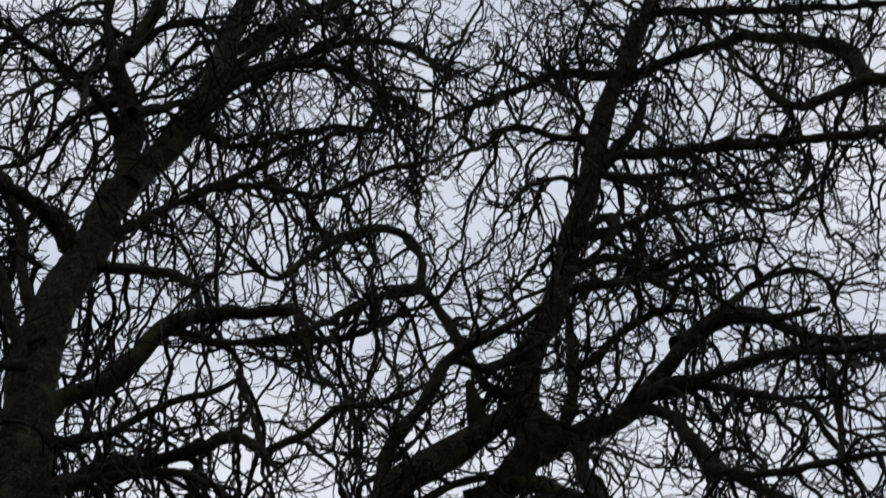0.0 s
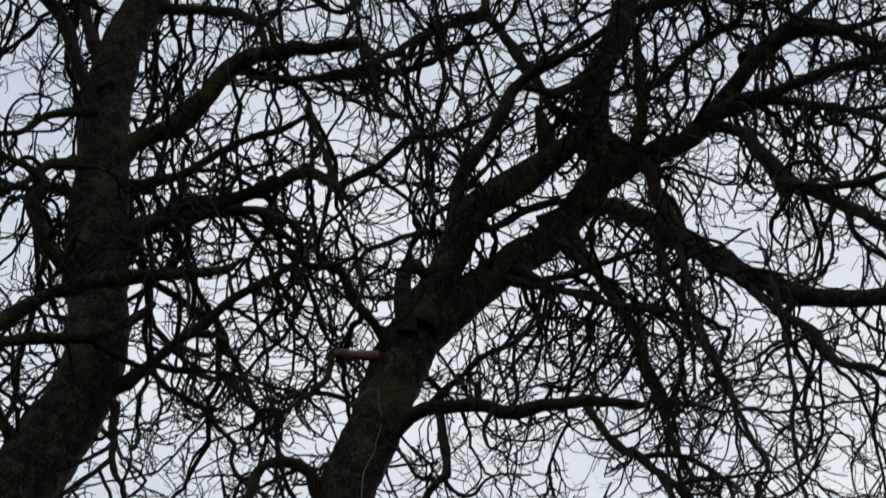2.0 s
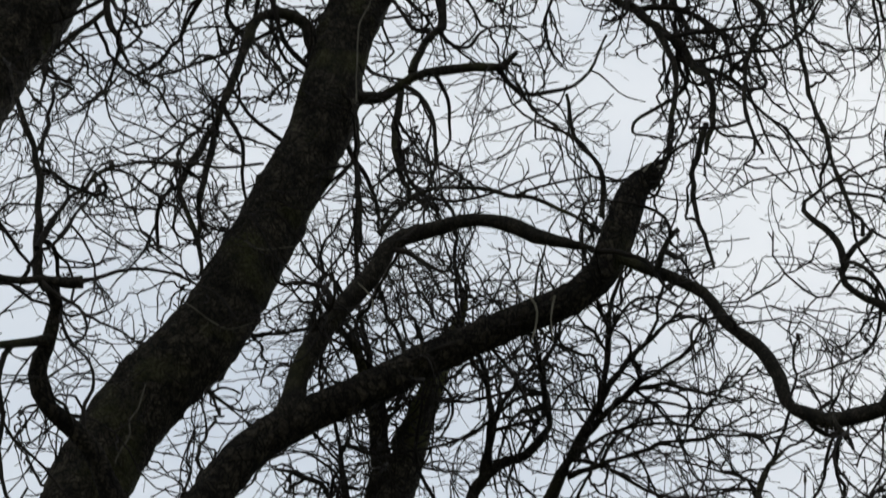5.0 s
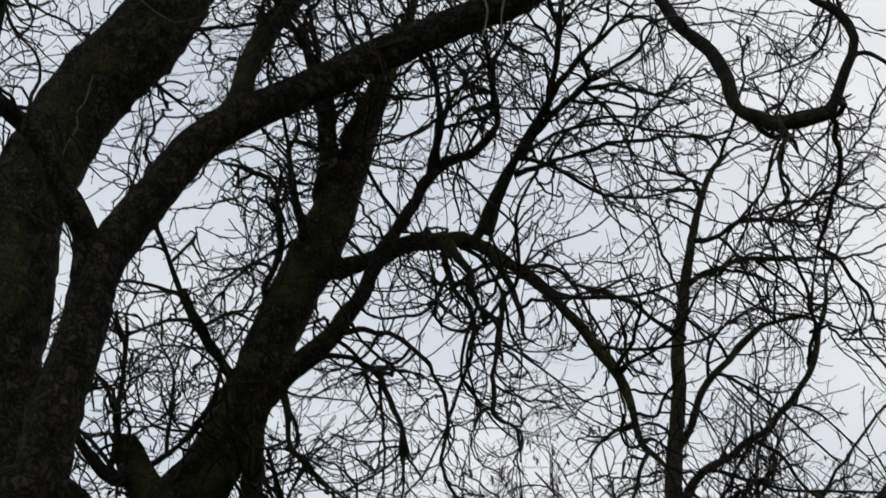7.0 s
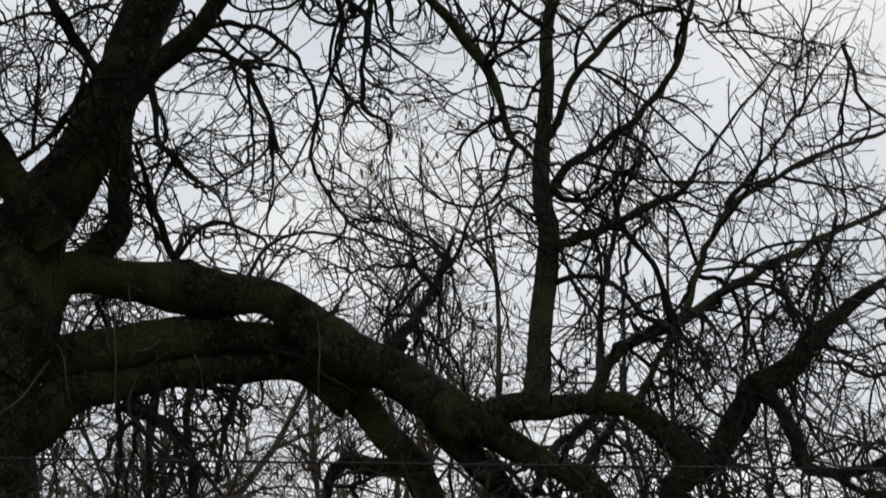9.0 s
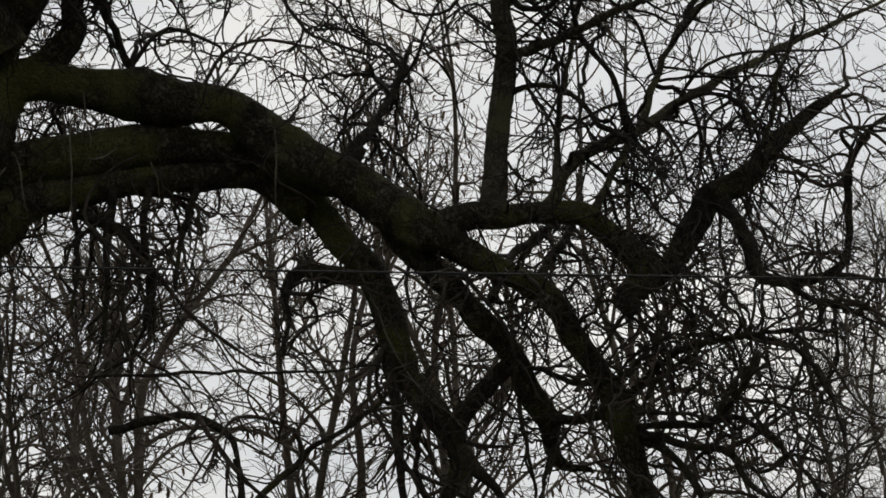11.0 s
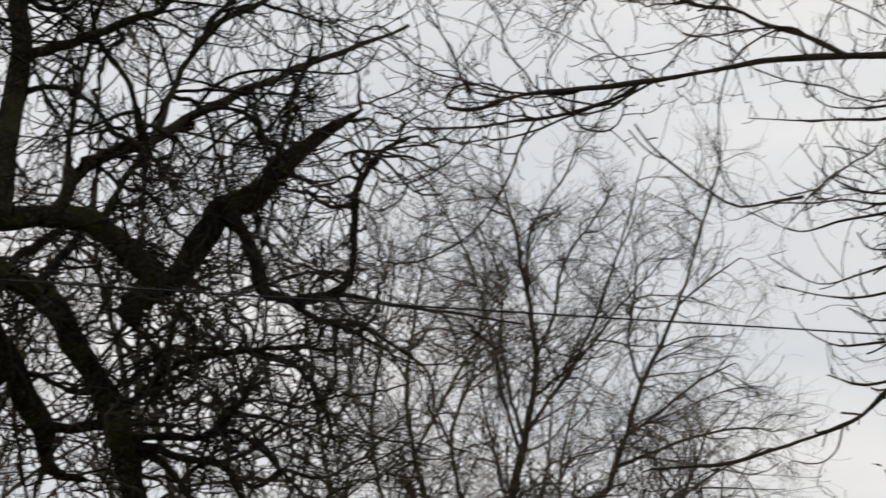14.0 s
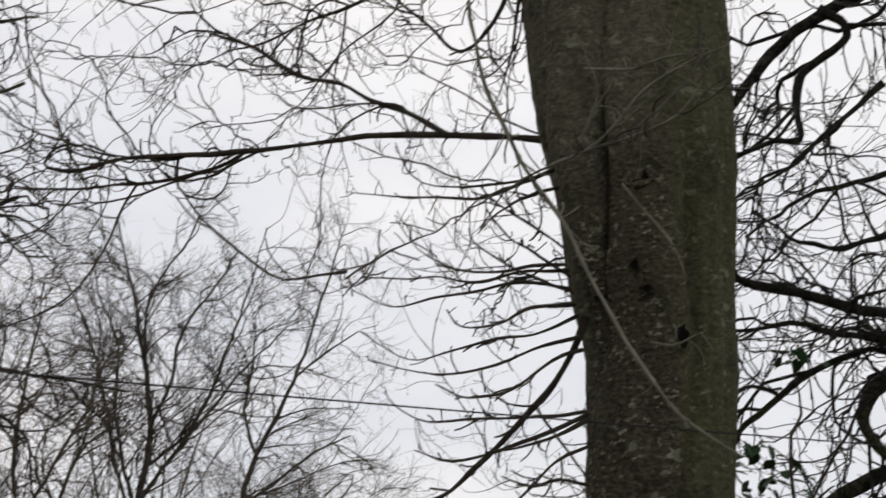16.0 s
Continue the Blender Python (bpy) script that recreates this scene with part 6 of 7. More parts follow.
limb(tree_g, "branch", 0.1, (3.62, 7.39, 6.58, 0.030), (3.23, 7.29, 5.43, 0.015), (3.03, 7.14, 4.54, 0.007), (3.01, 7.07, 4.23, 0.008), (3.03, 7.00, 3.99, 0.008), (3.07, 6.93, 3.82, 0.008), (3.13, 6.85, 3.62, 0.008), (3.23, 6.72, 3.37, 0.008), (3.30, 6.59, 3.09, 0.007), (3.39, 6.46, 2.82, 0.007), (3.46, 6.35, 2.64, 0.006), (3.55, 6.24, 2.52, 0.005), (3.62, 6.16, 2.45, 0.004), fine=0.5, twig=PALE_TWIG, mat=PALE_TWIG, wild=0.25, spurs=True, sag=0.3)
limb(tree_g, "shoot", 0.75, (3.56, 7.53, 3.83, 0.010), (3.40, 7.50, 3.76, 0.007), (3.20, 7.45, 3.66, 0.006), (2.98, 7.40, 3.63, 0.005), (2.74, 7.33, 3.60, 0.003), (2.54, 7.27, 3.59, 0.003), fine=0.5, twig=G_TWIG, mat=G_TWIG, wild=0.25, spurs=True, sag=0.2)
limb(tree_g, "shoot", 0.75, (3.37, 7.39, 3.73, 0.006), (3.11, 7.29, 3.66, 0.005), (2.88, 7.19, 3.62, 0.003), (2.74, 7.11, 3.65, 0.003), (2.66, 7.02, 3.73, 0.003), fine=0.5, twig=G_TWIG, mat=G_TWIG, wild=0.25, spurs=True, sag=0.2)
limb(tree_g, "shoot", 0.75, (3.58, 7.52, 3.41, 0.009), (3.42, 7.51, 3.40, 0.007), (3.26, 7.50, 3.36, 0.006), (3.06, 7.47, 3.35, 0.005), (2.90, 7.44, 3.42, 0.003), (2.79, 7.40, 3.52, 0.003), fine=0.5, twig=G_TWIG, mat=G_TWIG, wild=0.25, spurs=True, sag=0.2)
limb(tree_g, "shoot", 0.75, (3.59, 7.51, 3.39, 0.009), (3.37, 7.45, 3.36, 0.007), (3.14, 7.38, 3.28, 0.006), (2.94, 7.31, 3.28, 0.004), (2.78, 7.25, 3.25, 0.003), (2.57, 7.16, 3.23, 0.003), fine=0.5, twig=G_TWIG, mat=G_TWIG, wild=0.25, spurs=True, sag=0.2)
limb(tree_g, "shoot", 0.75, (3.60, 7.51, 3.31, 0.009), (3.36, 7.49, 3.32, 0.007), (3.15, 7.47, 3.26, 0.006), (2.95, 7.45, 3.22, 0.005), (2.77, 7.42, 3.17, 0.003), (2.55, 7.37, 3.24, 0.003), fine=0.5, twig=G_TWIG, mat=G_TWIG, wild=0.25, spurs=True, sag=0.2)
limb(tree_g, "shoot", 0.75, (3.61, 7.51, 3.24, 0.009), (3.34, 7.32, 3.18, 0.007), (3.12, 7.15, 3.07, 0.006), (2.91, 6.99, 3.02, 0.004), (2.80, 6.86, 3.05, 0.003), fine=0.5, twig=G_TWIG, mat=G_TWIG, wild=0.25, spurs=True, sag=0.2)
limb(tree_g, "shoot", 0.75, (3.62, 7.50, 3.19, 0.009), (3.41, 7.45, 3.10, 0.007), (3.22, 7.39, 3.06, 0.006), (2.99, 7.33, 2.99, 0.004), (2.78, 7.25, 2.93, 0.003), (2.56, 7.16, 3.01, 0.003), fine=0.5, twig=G_TWIG, mat=G_TWIG, wild=0.25, spurs=True, sag=0.2)
limb(tree_g, "shoot", 0.75, (3.62, 7.50, 3.10, 0.009), (3.46, 7.50, 3.06, 0.007), (3.25, 7.49, 2.97, 0.006), (3.05, 7.47, 2.92, 0.005), (2.90, 7.46, 2.92, 0.003), (2.68, 7.44, 2.96, 0.003), fine=0.5, twig=G_TWIG, mat=G_TWIG, wild=0.25, spurs=True, sag=0.2)
limb(tree_g, "shoot", 0.75, (3.63, 7.49, 3.05, 0.009), (3.46, 7.40, 2.98, 0.007), (3.19, 7.23, 2.82, 0.006), (2.97, 7.10, 2.77, 0.004), (2.79, 6.97, 2.79, 0.003), fine=0.5, twig=G_TWIG, mat=G_TWIG, wild=0.25, spurs=True, sag=0.2)
limb(tree_g, "shoot", 0.75, (3.65, 7.49, 2.78, 0.011), (3.43, 7.46, 2.68, 0.008), (3.22, 7.44, 2.61, 0.007), (3.02, 7.41, 2.56, 0.006), (2.85, 7.38, 2.59, 0.003), fine=0.5, twig=G_TWIG, mat=G_TWIG, wild=0.25, spurs=True, sag=0.2)
limb(tree_g, "shoot", 0.75, (3.64, 7.49, 2.79, 0.009), (3.37, 7.44, 2.75, 0.007), (3.13, 7.38, 2.73, 0.006), (2.89, 7.32, 2.70, 0.004), (2.74, 7.27, 2.75, 0.003), (2.68, 7.23, 2.80, 0.003), fine=0.5, twig=G_TWIG, mat=G_TWIG, wild=0.25, spurs=True, sag=0.2)
limb(tree_g, "shoot", 0.75, (3.58, 7.52, 3.48, 0.007), (3.35, 7.32, 3.52, 0.006), (3.12, 7.13, 3.55, 0.004), (3.00, 7.00, 3.58, 0.003), fine=0.5, twig=G_TWIG, mat=G_TWIG, wild=0.25, spurs=True, sag=0.2)
limb(tree_g, "shoot", 0.75, (3.59, 7.51, 3.36, 0.007), (3.37, 7.34, 3.41, 0.006), (3.19, 7.18, 3.43, 0.004), (3.02, 6.99, 3.49, 0.003), fine=0.5, twig=G_TWIG, mat=G_TWIG, wild=0.25, spurs=True, sag=0.2)
limb(tree_g, "shoot", 0.75, (3.60, 7.51, 3.29, 0.007), (3.42, 7.40, 3.31, 0.006), (3.22, 7.26, 3.33, 0.005), (3.01, 7.10, 3.38, 0.003), (2.96, 7.02, 3.42, 0.003), fine=0.5, twig=G_TWIG, mat=G_TWIG, wild=0.25, spurs=True, sag=0.2)
limb(tree_g, "shoot", 0.75, (3.57, 7.52, 3.75, 0.007), (3.38, 7.40, 3.67, 0.006), (3.15, 7.21, 3.53, 0.005), (3.03, 7.10, 3.42, 0.003), fine=0.5, twig=G_TWIG, mat=G_TWIG, wild=0.25, spurs=True, sag=0.2)
limb(tree_g, "shoot", 0.75, (3.64, 7.49, 2.65, 0.009), (3.47, 7.43, 2.57, 0.007), (3.31, 7.36, 2.44, 0.006), (3.15, 7.27, 2.30, 0.004), fine=0.5, twig=G_TWIG, mat=G_TWIG, wild=0.25, spurs=True, sag=0.2)
limb(tree_g, "shoot", 0.75, (3.64, 7.49, 2.49, 0.009), (3.48, 7.42, 2.50, 0.007), (3.33, 7.34, 2.46, 0.006), (3.17, 7.26, 2.49, 0.003), fine=0.5, twig=G_TWIG, mat=G_TWIG, wild=0.25, spurs=True, sag=0.2)
limb(tree_g, "branch", 1.1, (3.54, 7.54, 5.27, 0.017), (3.48, 7.82, 4.73, 0.011), (3.37, 7.99, 4.51, 0.009), (3.29, 8.06, 4.51, 0.009), (3.22, 8.14, 4.63, 0.007), (3.10, 8.26, 4.79, 0.006), (2.97, 8.39, 4.99, 0.005), fine=0.5, twig=G_TWIG, mat=G_TWIG, wild=0.25, spurs=True, sag=0.3)
limb(tree_g, "branch", 1.4, (3.56, 7.63, 5.75, 0.017), (3.38, 8.11, 5.10, 0.012), (3.13, 8.37, 4.92, 0.009), (2.96, 8.54, 4.84, 0.008), (2.79, 8.69, 4.79, 0.006), (2.63, 8.83, 4.72, 0.006), (2.47, 8.95, 4.70, 0.004), fine=0.5, twig=G_TWIG, mat=G_TWIG, wild=0.25, spurs=True, sag=0.3)
limb(tree_g, "branch", 0.6, (3.53, 7.54, 4.98, 0.013), (3.49, 7.73, 4.65, 0.008), (3.49, 7.83, 4.44, 0.006), (3.46, 7.93, 4.26, 0.004), (3.41, 8.02, 4.13, 0.003), fine=0.5, twig=G_TWIG, mat=G_TWIG, wild=0.25, spurs=True, sag=0.3)
limb(tree_g, "branch", 0.8, (3.42, 7.28, 3.77, 0.007), (3.55, 7.17, 3.82, 0.008), (3.64, 7.09, 3.84, 0.007), (3.74, 7.00, 3.87, 0.006), (3.83, 6.91, 3.92, 0.006), (3.88, 6.85, 4.01, 0.005), (3.89, 6.83, 4.06, 0.003), fine=0.5, twig=PALE_TWIG, mat=PALE_TWIG, wild=0.25, spurs=True, sag=0.3)
limb(tree_g, "branch", 0.8, (3.50, 7.19, 3.79, 0.007), (3.57, 7.13, 3.84, 0.006), (3.63, 7.06, 3.92, 0.006), (3.71, 6.97, 4.03, 0.006), (3.85, 6.84, 4.12, 0.005), (3.97, 6.73, 4.17, 0.003), fine=0.5, twig=PALE_TWIG, mat=PALE_TWIG, wild=0.25, spurs=True, sag=0.3)
limb(tree_g, "branch", 0.7, (3.54, 7.17, 4.16, 0.006), (3.62, 7.09, 4.14, 0.006), (3.71, 7.01, 4.13, 0.005), (3.78, 6.94, 4.16, 0.005), (3.89, 6.82, 4.15, 0.003), fine=0.5, twig=PALE_TWIG, mat=PALE_TWIG, wild=0.25, spurs=True, sag=0.3)
limb(tree_g, "branch", 0.7, (3.50, 7.18, 3.83, 0.006), (3.53, 7.10, 3.95, 0.005), (3.54, 7.05, 4.05, 0.005), (3.48, 7.02, 4.16, 0.003), (3.43, 7.00, 4.24, 0.003), fine=0.5, twig=PALE_TWIG, mat=PALE_TWIG, wild=0.25, spurs=True, sag=0.3)
limb(tree_g, "branch", 0.7, (3.66, 7.11, 3.67, 0.006), (3.71, 7.06, 3.57, 0.005), (3.78, 7.00, 3.46, 0.005), (3.81, 6.95, 3.35, 0.004), (3.83, 6.91, 3.24, 0.003), fine=0.5, twig=PALE_TWIG, mat=PALE_TWIG, wild=0.25, spurs=True, sag=0.3)
limb(tree_g, "branch", 0.5, (3.74, 7.07, 3.01, 0.005), (3.80, 7.00, 2.99, 0.006), (3.84, 6.94, 3.01, 0.004), (3.88, 6.89, 3.03, 0.003), fine=0.5, twig=PALE_TWIG, mat=PALE_TWIG, wild=0.25, spurs=True, sag=0.3)

tree_j = tree_at(7.47, 9.61, "bare tree with crooked spreading limbs behind the stout trunk")
limb(tree_j, "trunk", 0, (7.47, 9.61, -0.15, 0.982), (7.47, 9.61, 0.12, 0.842), (7.47, 9.61, 0.80, 0.561), (7.49, 9.60, 1.87, 0.475), (7.50, 9.59, 2.83, 0.426), (7.54, 9.56, 3.82, 0.414), (7.56, 9.54, 5.02, 0.388), (7.57, 9.54, 6.46, 0.329), (7.63, 9.49, 7.97, 0.230))
limb(tree_j, "limb", 0.9, (7.52, 9.57, 3.52, 0.086), (7.00, 9.64, 3.67, 0.051), (6.54, 9.69, 3.77, 0.032), (6.37, 9.71, 3.79, 0.030), (6.13, 9.73, 3.85, 0.029), (5.88, 9.74, 3.89, 0.028), (5.60, 9.75, 3.94, 0.022), (5.39, 9.75, 3.99, 0.013), fine=0.8)
limb(tree_j, "limb", 0.7, (7.58, 9.53, 5.37, 0.107), (7.12, 9.54, 5.89, 0.071), (6.63, 9.65, 5.77, 0.045), (6.41, 9.69, 5.65, 0.038), (6.27, 9.71, 5.57, 0.036), (6.04, 9.73, 5.42, 0.034), (5.85, 9.74, 5.23, 0.030), (5.65, 9.73, 4.97, 0.021), (5.45, 9.72, 4.74, 0.011), fine=0.8)
limb(tree_j, "branch", 0.6, (6.24, 9.72, 5.59, 0.034), (6.32, 9.62, 5.48, 0.025), (6.33, 9.58, 5.38, 0.025), (6.22, 9.60, 5.27, 0.027), (6.05, 9.64, 5.15, 0.027), (5.98, 9.61, 4.93, 0.023), (5.95, 9.56, 4.72, 0.020), (5.81, 9.60, 4.72, 0.016), (5.60, 9.64, 4.62, 0.013), fine=0.8)
limb(tree_j, "limb", 0.9, (7.51, 9.58, 3.45, 0.076), (6.98, 9.63, 3.53, 0.037), (6.51, 9.66, 3.60, 0.025), (6.19, 9.67, 3.63, 0.020), (5.90, 9.67, 3.68, 0.016), (5.54, 9.67, 3.62, 0.009), fine=0.8)
limb(tree_j, "limb", 0.9, (7.51, 9.58, 3.38, 0.069), (7.00, 9.67, 3.51, 0.030), (6.55, 9.73, 3.56, 0.022), (6.17, 9.77, 3.46, 0.020), (5.87, 9.78, 3.28, 0.019), (5.60, 9.77, 3.05, 0.014), (5.38, 9.76, 2.89, 0.008), fine=0.8)
limb(tree_j, "limb", 0.6, (7.49, 9.60, 2.67, 0.153), (6.83, 9.42, 3.43, 0.076), (6.51, 9.44, 3.45, 0.058), (6.30, 9.43, 3.31, 0.048), (6.20, 9.41, 3.20, 0.041), (6.14, 9.35, 3.05, 0.033), (6.17, 9.21, 2.89, 0.030), (6.22, 9.03, 2.74, 0.015), fine=0.8)
limb(tree_j, "limb", 0.6, (7.49, 9.59, 2.35, 0.102), (6.85, 9.52, 2.87, 0.056), (6.38, 9.54, 2.83, 0.043), (6.20, 9.54, 2.76, 0.041), (6.05, 9.54, 2.69, 0.036), (5.81, 9.51, 2.54, 0.022), fine=0.8)
limb(tree_j, "branch", 0.8, (6.79, 9.60, 4.28, 0.034), (6.47, 9.58, 4.19, 0.018), (6.15, 9.55, 4.10, 0.015), (5.84, 9.51, 4.13, 0.011), (5.56, 9.43, 4.25, 0.008), fine=0.8)
limb(tree_j, "branch", 0.8, (6.87, 9.55, 4.62, 0.034), (6.48, 9.55, 4.55, 0.018), (6.13, 9.54, 4.45, 0.015), (5.81, 9.50, 4.29, 0.011), (5.52, 9.45, 4.10, 0.008), fine=0.8)
limb(tree_j, "branch", 0.8, (6.52, 9.55, 5.10, 0.024), (6.27, 9.54, 4.90, 0.015), (6.01, 9.51, 4.67, 0.013), (5.74, 9.48, 4.47, 0.010), (5.50, 9.46, 4.32, 0.006), fine=0.8)

# ---- the crowns between the limbs ----
park = (tree_a, tree_b, tree_c, tree_d, tree_e)
fill(560, (-8.5, 11.0, 14.0), (3.4, 15.5, 26.0), 101, 1.5, 0.0, 5.0, park)
fill(125, (-5.4, 10.8, 9.5), (2.4, 14.0, 14.0), 102, 1.0, 0.7, 4.0, park)
fill(150, (-5.5, 12.5, 5.8), (1.5, 16.0, 10.0), 103, 1.1, 0.4, 3.5, park)
fill(50, (-5.4, 10.2, 8.0), (-3.0, 12.0, 11.0), 109, 0.9, 0.5, 3.0, (tree_a, tree_b, tree_c))
fill(80, (-4.5, 13.0, 8.0), (-1.5, 15.5, 12.0), 108, 1.1, 0.1, 3.0, (tree_d,))
fill(105, (-2.0, 13.5, 3.1), (2.4, 17.0, 5.4), 104, 1.2, 0.4, 3.5, park)
fill(38, (-5.5, 13.5, 3.2), (-2.0, 17.0, 6.2), 110, 1.2, 0.4, 3.5, park)
fill(50, (-4.8, 13.5, 4.8), (-1.6, 16.5, 6.8), 111, 1.2, 0.2, 3.0, park)
fill(70, (-0.4, 13.8, 3.6), (1.3, 16.5, 5.2), 112, 1.2, 0.2, 3.0, park)
fill(60, (0.6, 7.6, 4.25), (3.6, 10.0, 5.9), 106, 0.35, 0.0, 2.0, (tree_g,), 0.005)
fill(26, (4.6, 9.0, 1.6), (7.2, 12.0, 6.6), 107, 0.7, 0.2, 3.0, (tree_j,))
fill(80, (-4.6, 11.8, 20.5), (0.9, 14.0, 25.0), 114, 1.5, 0.0, 5.0, park)
fill(50, (-1.9, 11.8, 15.4), (2.0, 14.0, 18.4), 115, 1.3, 0.1, 4.0, park)
fill(70, (-4.8, 12.0, 23.0), (1.6, 15.0, 28.5), 116, 1.5, 0.0, 5.0, park)
fill(45, (-1.2, 11.8, 15.0), (1.2, 13.8, 19.0), 117, 1.6, 0.1, 4.0, park)
fill(30, (-3.6, 11.5, 12.6), (-1.6, 13.4, 15.2), 118, 1.5, 0.2, 4.0, park)
fill(28, (0.7, 13.6, 3.6), (2.1, 15.8, 4.9), 119, 1.2, 0.3, 3.0, park)
leaf_out()


# ---- far birches and thicket ----
def slender_tree(x, y, height, stems, lean, seed, label, twig, fine=1.0, n_limb=26, tufts=0):
    """A slender bare tree: stems that part low, rising side limbs, a haze of fine twigs."""
    rng = np.random.default_rng(seed)
    tree = tree_at(x, y, label, "bare trees behind")
    for s in range(stems):
        a = rng.uniform(0, 2 * np.pi)
        top = np.array([lean[0] + 0.16 * height * np.cos(a) * (stems > 1), lean[1] + 0.16 * height * np.sin(a) * (stems > 1), height * rng.uniform(0.82, 1.0)])
        k = np.linspace(0, 1, 7)[:, None]
        knots = top * k + np.array([0, 0, 0.0])
        knots[:, :2] *= k**0.4
        knots[1:-1, :2] += rng.normal(size=(5, 2)) * 0.015 * height
        rad = 0.0095 * height * (1 - k[:, 0]) ** 0.8 / stems**0.35 + 0.006
        line = spline(np.c_[knots, rad], 0.25)
        v, f = tubes(line[None, :, :3], line[None, :, 3], 8, 0.01, rng)
        ob = part("trunk", mesh_of("trunk", v, f, twig), tree)
        rows, span = even(line, 30)
        n1 = round(n_limb / stems**0.5)
        p1, r1 = sprout(rows[None, :, :3], rows[None, :, 3], n1, rng, (0.16 * height, 0.34 * height), 0.032, 0.25, 14, 0.5, 0.0, 2.0, 0.2, (25, 50))
        p2, r2 = sprout(p1, r1, int(n1 * 8 * fine), rng, (0.4, 1.7), 0.0125, 0.45, 8, 0.7, 0.1, 1.6, 0.1, (25, 55))
        p3, r3 = sprout(p2, r2, int(n1 * 21 * fine), rng, (0.15, 0.8), 0.0080, 0.6, 4, 0.6, 0.1, 1.2, 0.1, (25, 55))
        for p, r in zip(p1, r1):
            part("branch", mesh_of("branch", *tubes(p[None], r[None], 6), twig), ob)
        part("twig_mass", mesh_of("twig_mass", *joined([tubes(p2, r2, 3), tubes(p3, r3, 3)]), twig), ob, kind="stuff")
        if tufts:
            i = rng.choice(len(p2), tufts)
            spot = p2[i, rng.integers(3, 7, tufts)]
            hang = np.array([[0, 0, 0], [0, 0, -0.25], [0, 0, -0.75], [0, 0, -1.0]])
            size = rng.uniform(0.05, 0.13, tufts)[:, None, None]
            path = spot[:, None] + (hang[None] + rng.normal(size=(tufts, 4, 3)) * 0.10) * size
            part("seed_mass", mesh_of("seed_mass", *tubes(path, size[:, :, 0] * np.array([[0.05, 0.16, 0.14, 0.03]]), 5), SEED_TUFT), ob, "dry brown hanging seed tufts", "stuff")
    return tree


def fan_tree(label, twig, seed, fine, trunk, *arms):
    """A bare tree whose upright limbs open like a fan: the trunk and its arms along their bends, then rising side twigs."""
    rng = np.random.default_rng(seed)
    tree = tree_at(trunk[0][0], trunk[0][1], label, "bare trees behind")
    base = np.array([trunk[0][0], trunk[0][1], 0])
    for k, knots in enumerate((trunk, *arms)):
        if k == 0:
            x, y, z, r = knots[0]
            knots = [(x, y, -0.1, r * 1.6), (x, y, 0.4, r * 1.25), *knots]
        line = waver(spline(knots, 0.2), rng, 0.25, 0.06)
        line[:, :3] -= base
        ob = part("limb" if k else "trunk", mesh_of("limb", *tubes(line[None, :, :3], line[None, :, 3], 9, 0.015, rng), twig), tree)
        rows, span = even(line, 40)
        first = 0.08 if k else 0.22
        n1 = max(6, round(span * (1 - first) * 4.6))
        p1, r1 = sprout(rows[None, :, :3], rows[None, :, 3], n1, rng, (0.5, 2.3), 0.015, 0.3, 14, 0.5, 0.1, 0.9, first, (28, 60))
        p2, r2 = sprout(p1, r1, int(n1 * 9 * fine), rng, (0.4, 1.2), 0.0068, 0.5, 8, 0.55, 0.25, 1.0, 0.08, (25, 55))
        p3, r3 = sprout(p2, r2, int(n1 * 30 * fine), rng, (0.15, 0.55), 0.0043, 0.7, 4, 0.5, 0.15, 0.9, 0.1, (25, 55))
        for p, r in zip(p1, r1):
            part("branch", mesh_of("branch", *tubes(p[None], r[None], 5), twig), ob)
        part("twig_mass", mesh_of("twig_mass", *joined([tubes(p2, r2, 3), tubes(p3, r3, 3)]), twig), ob, kind="stuff")
    return tree


BIRCH = "slender bare birch with fine upswept twigs"
BUSHY = "bare bushy tree with grey-brown twigs and dry seed tufts"
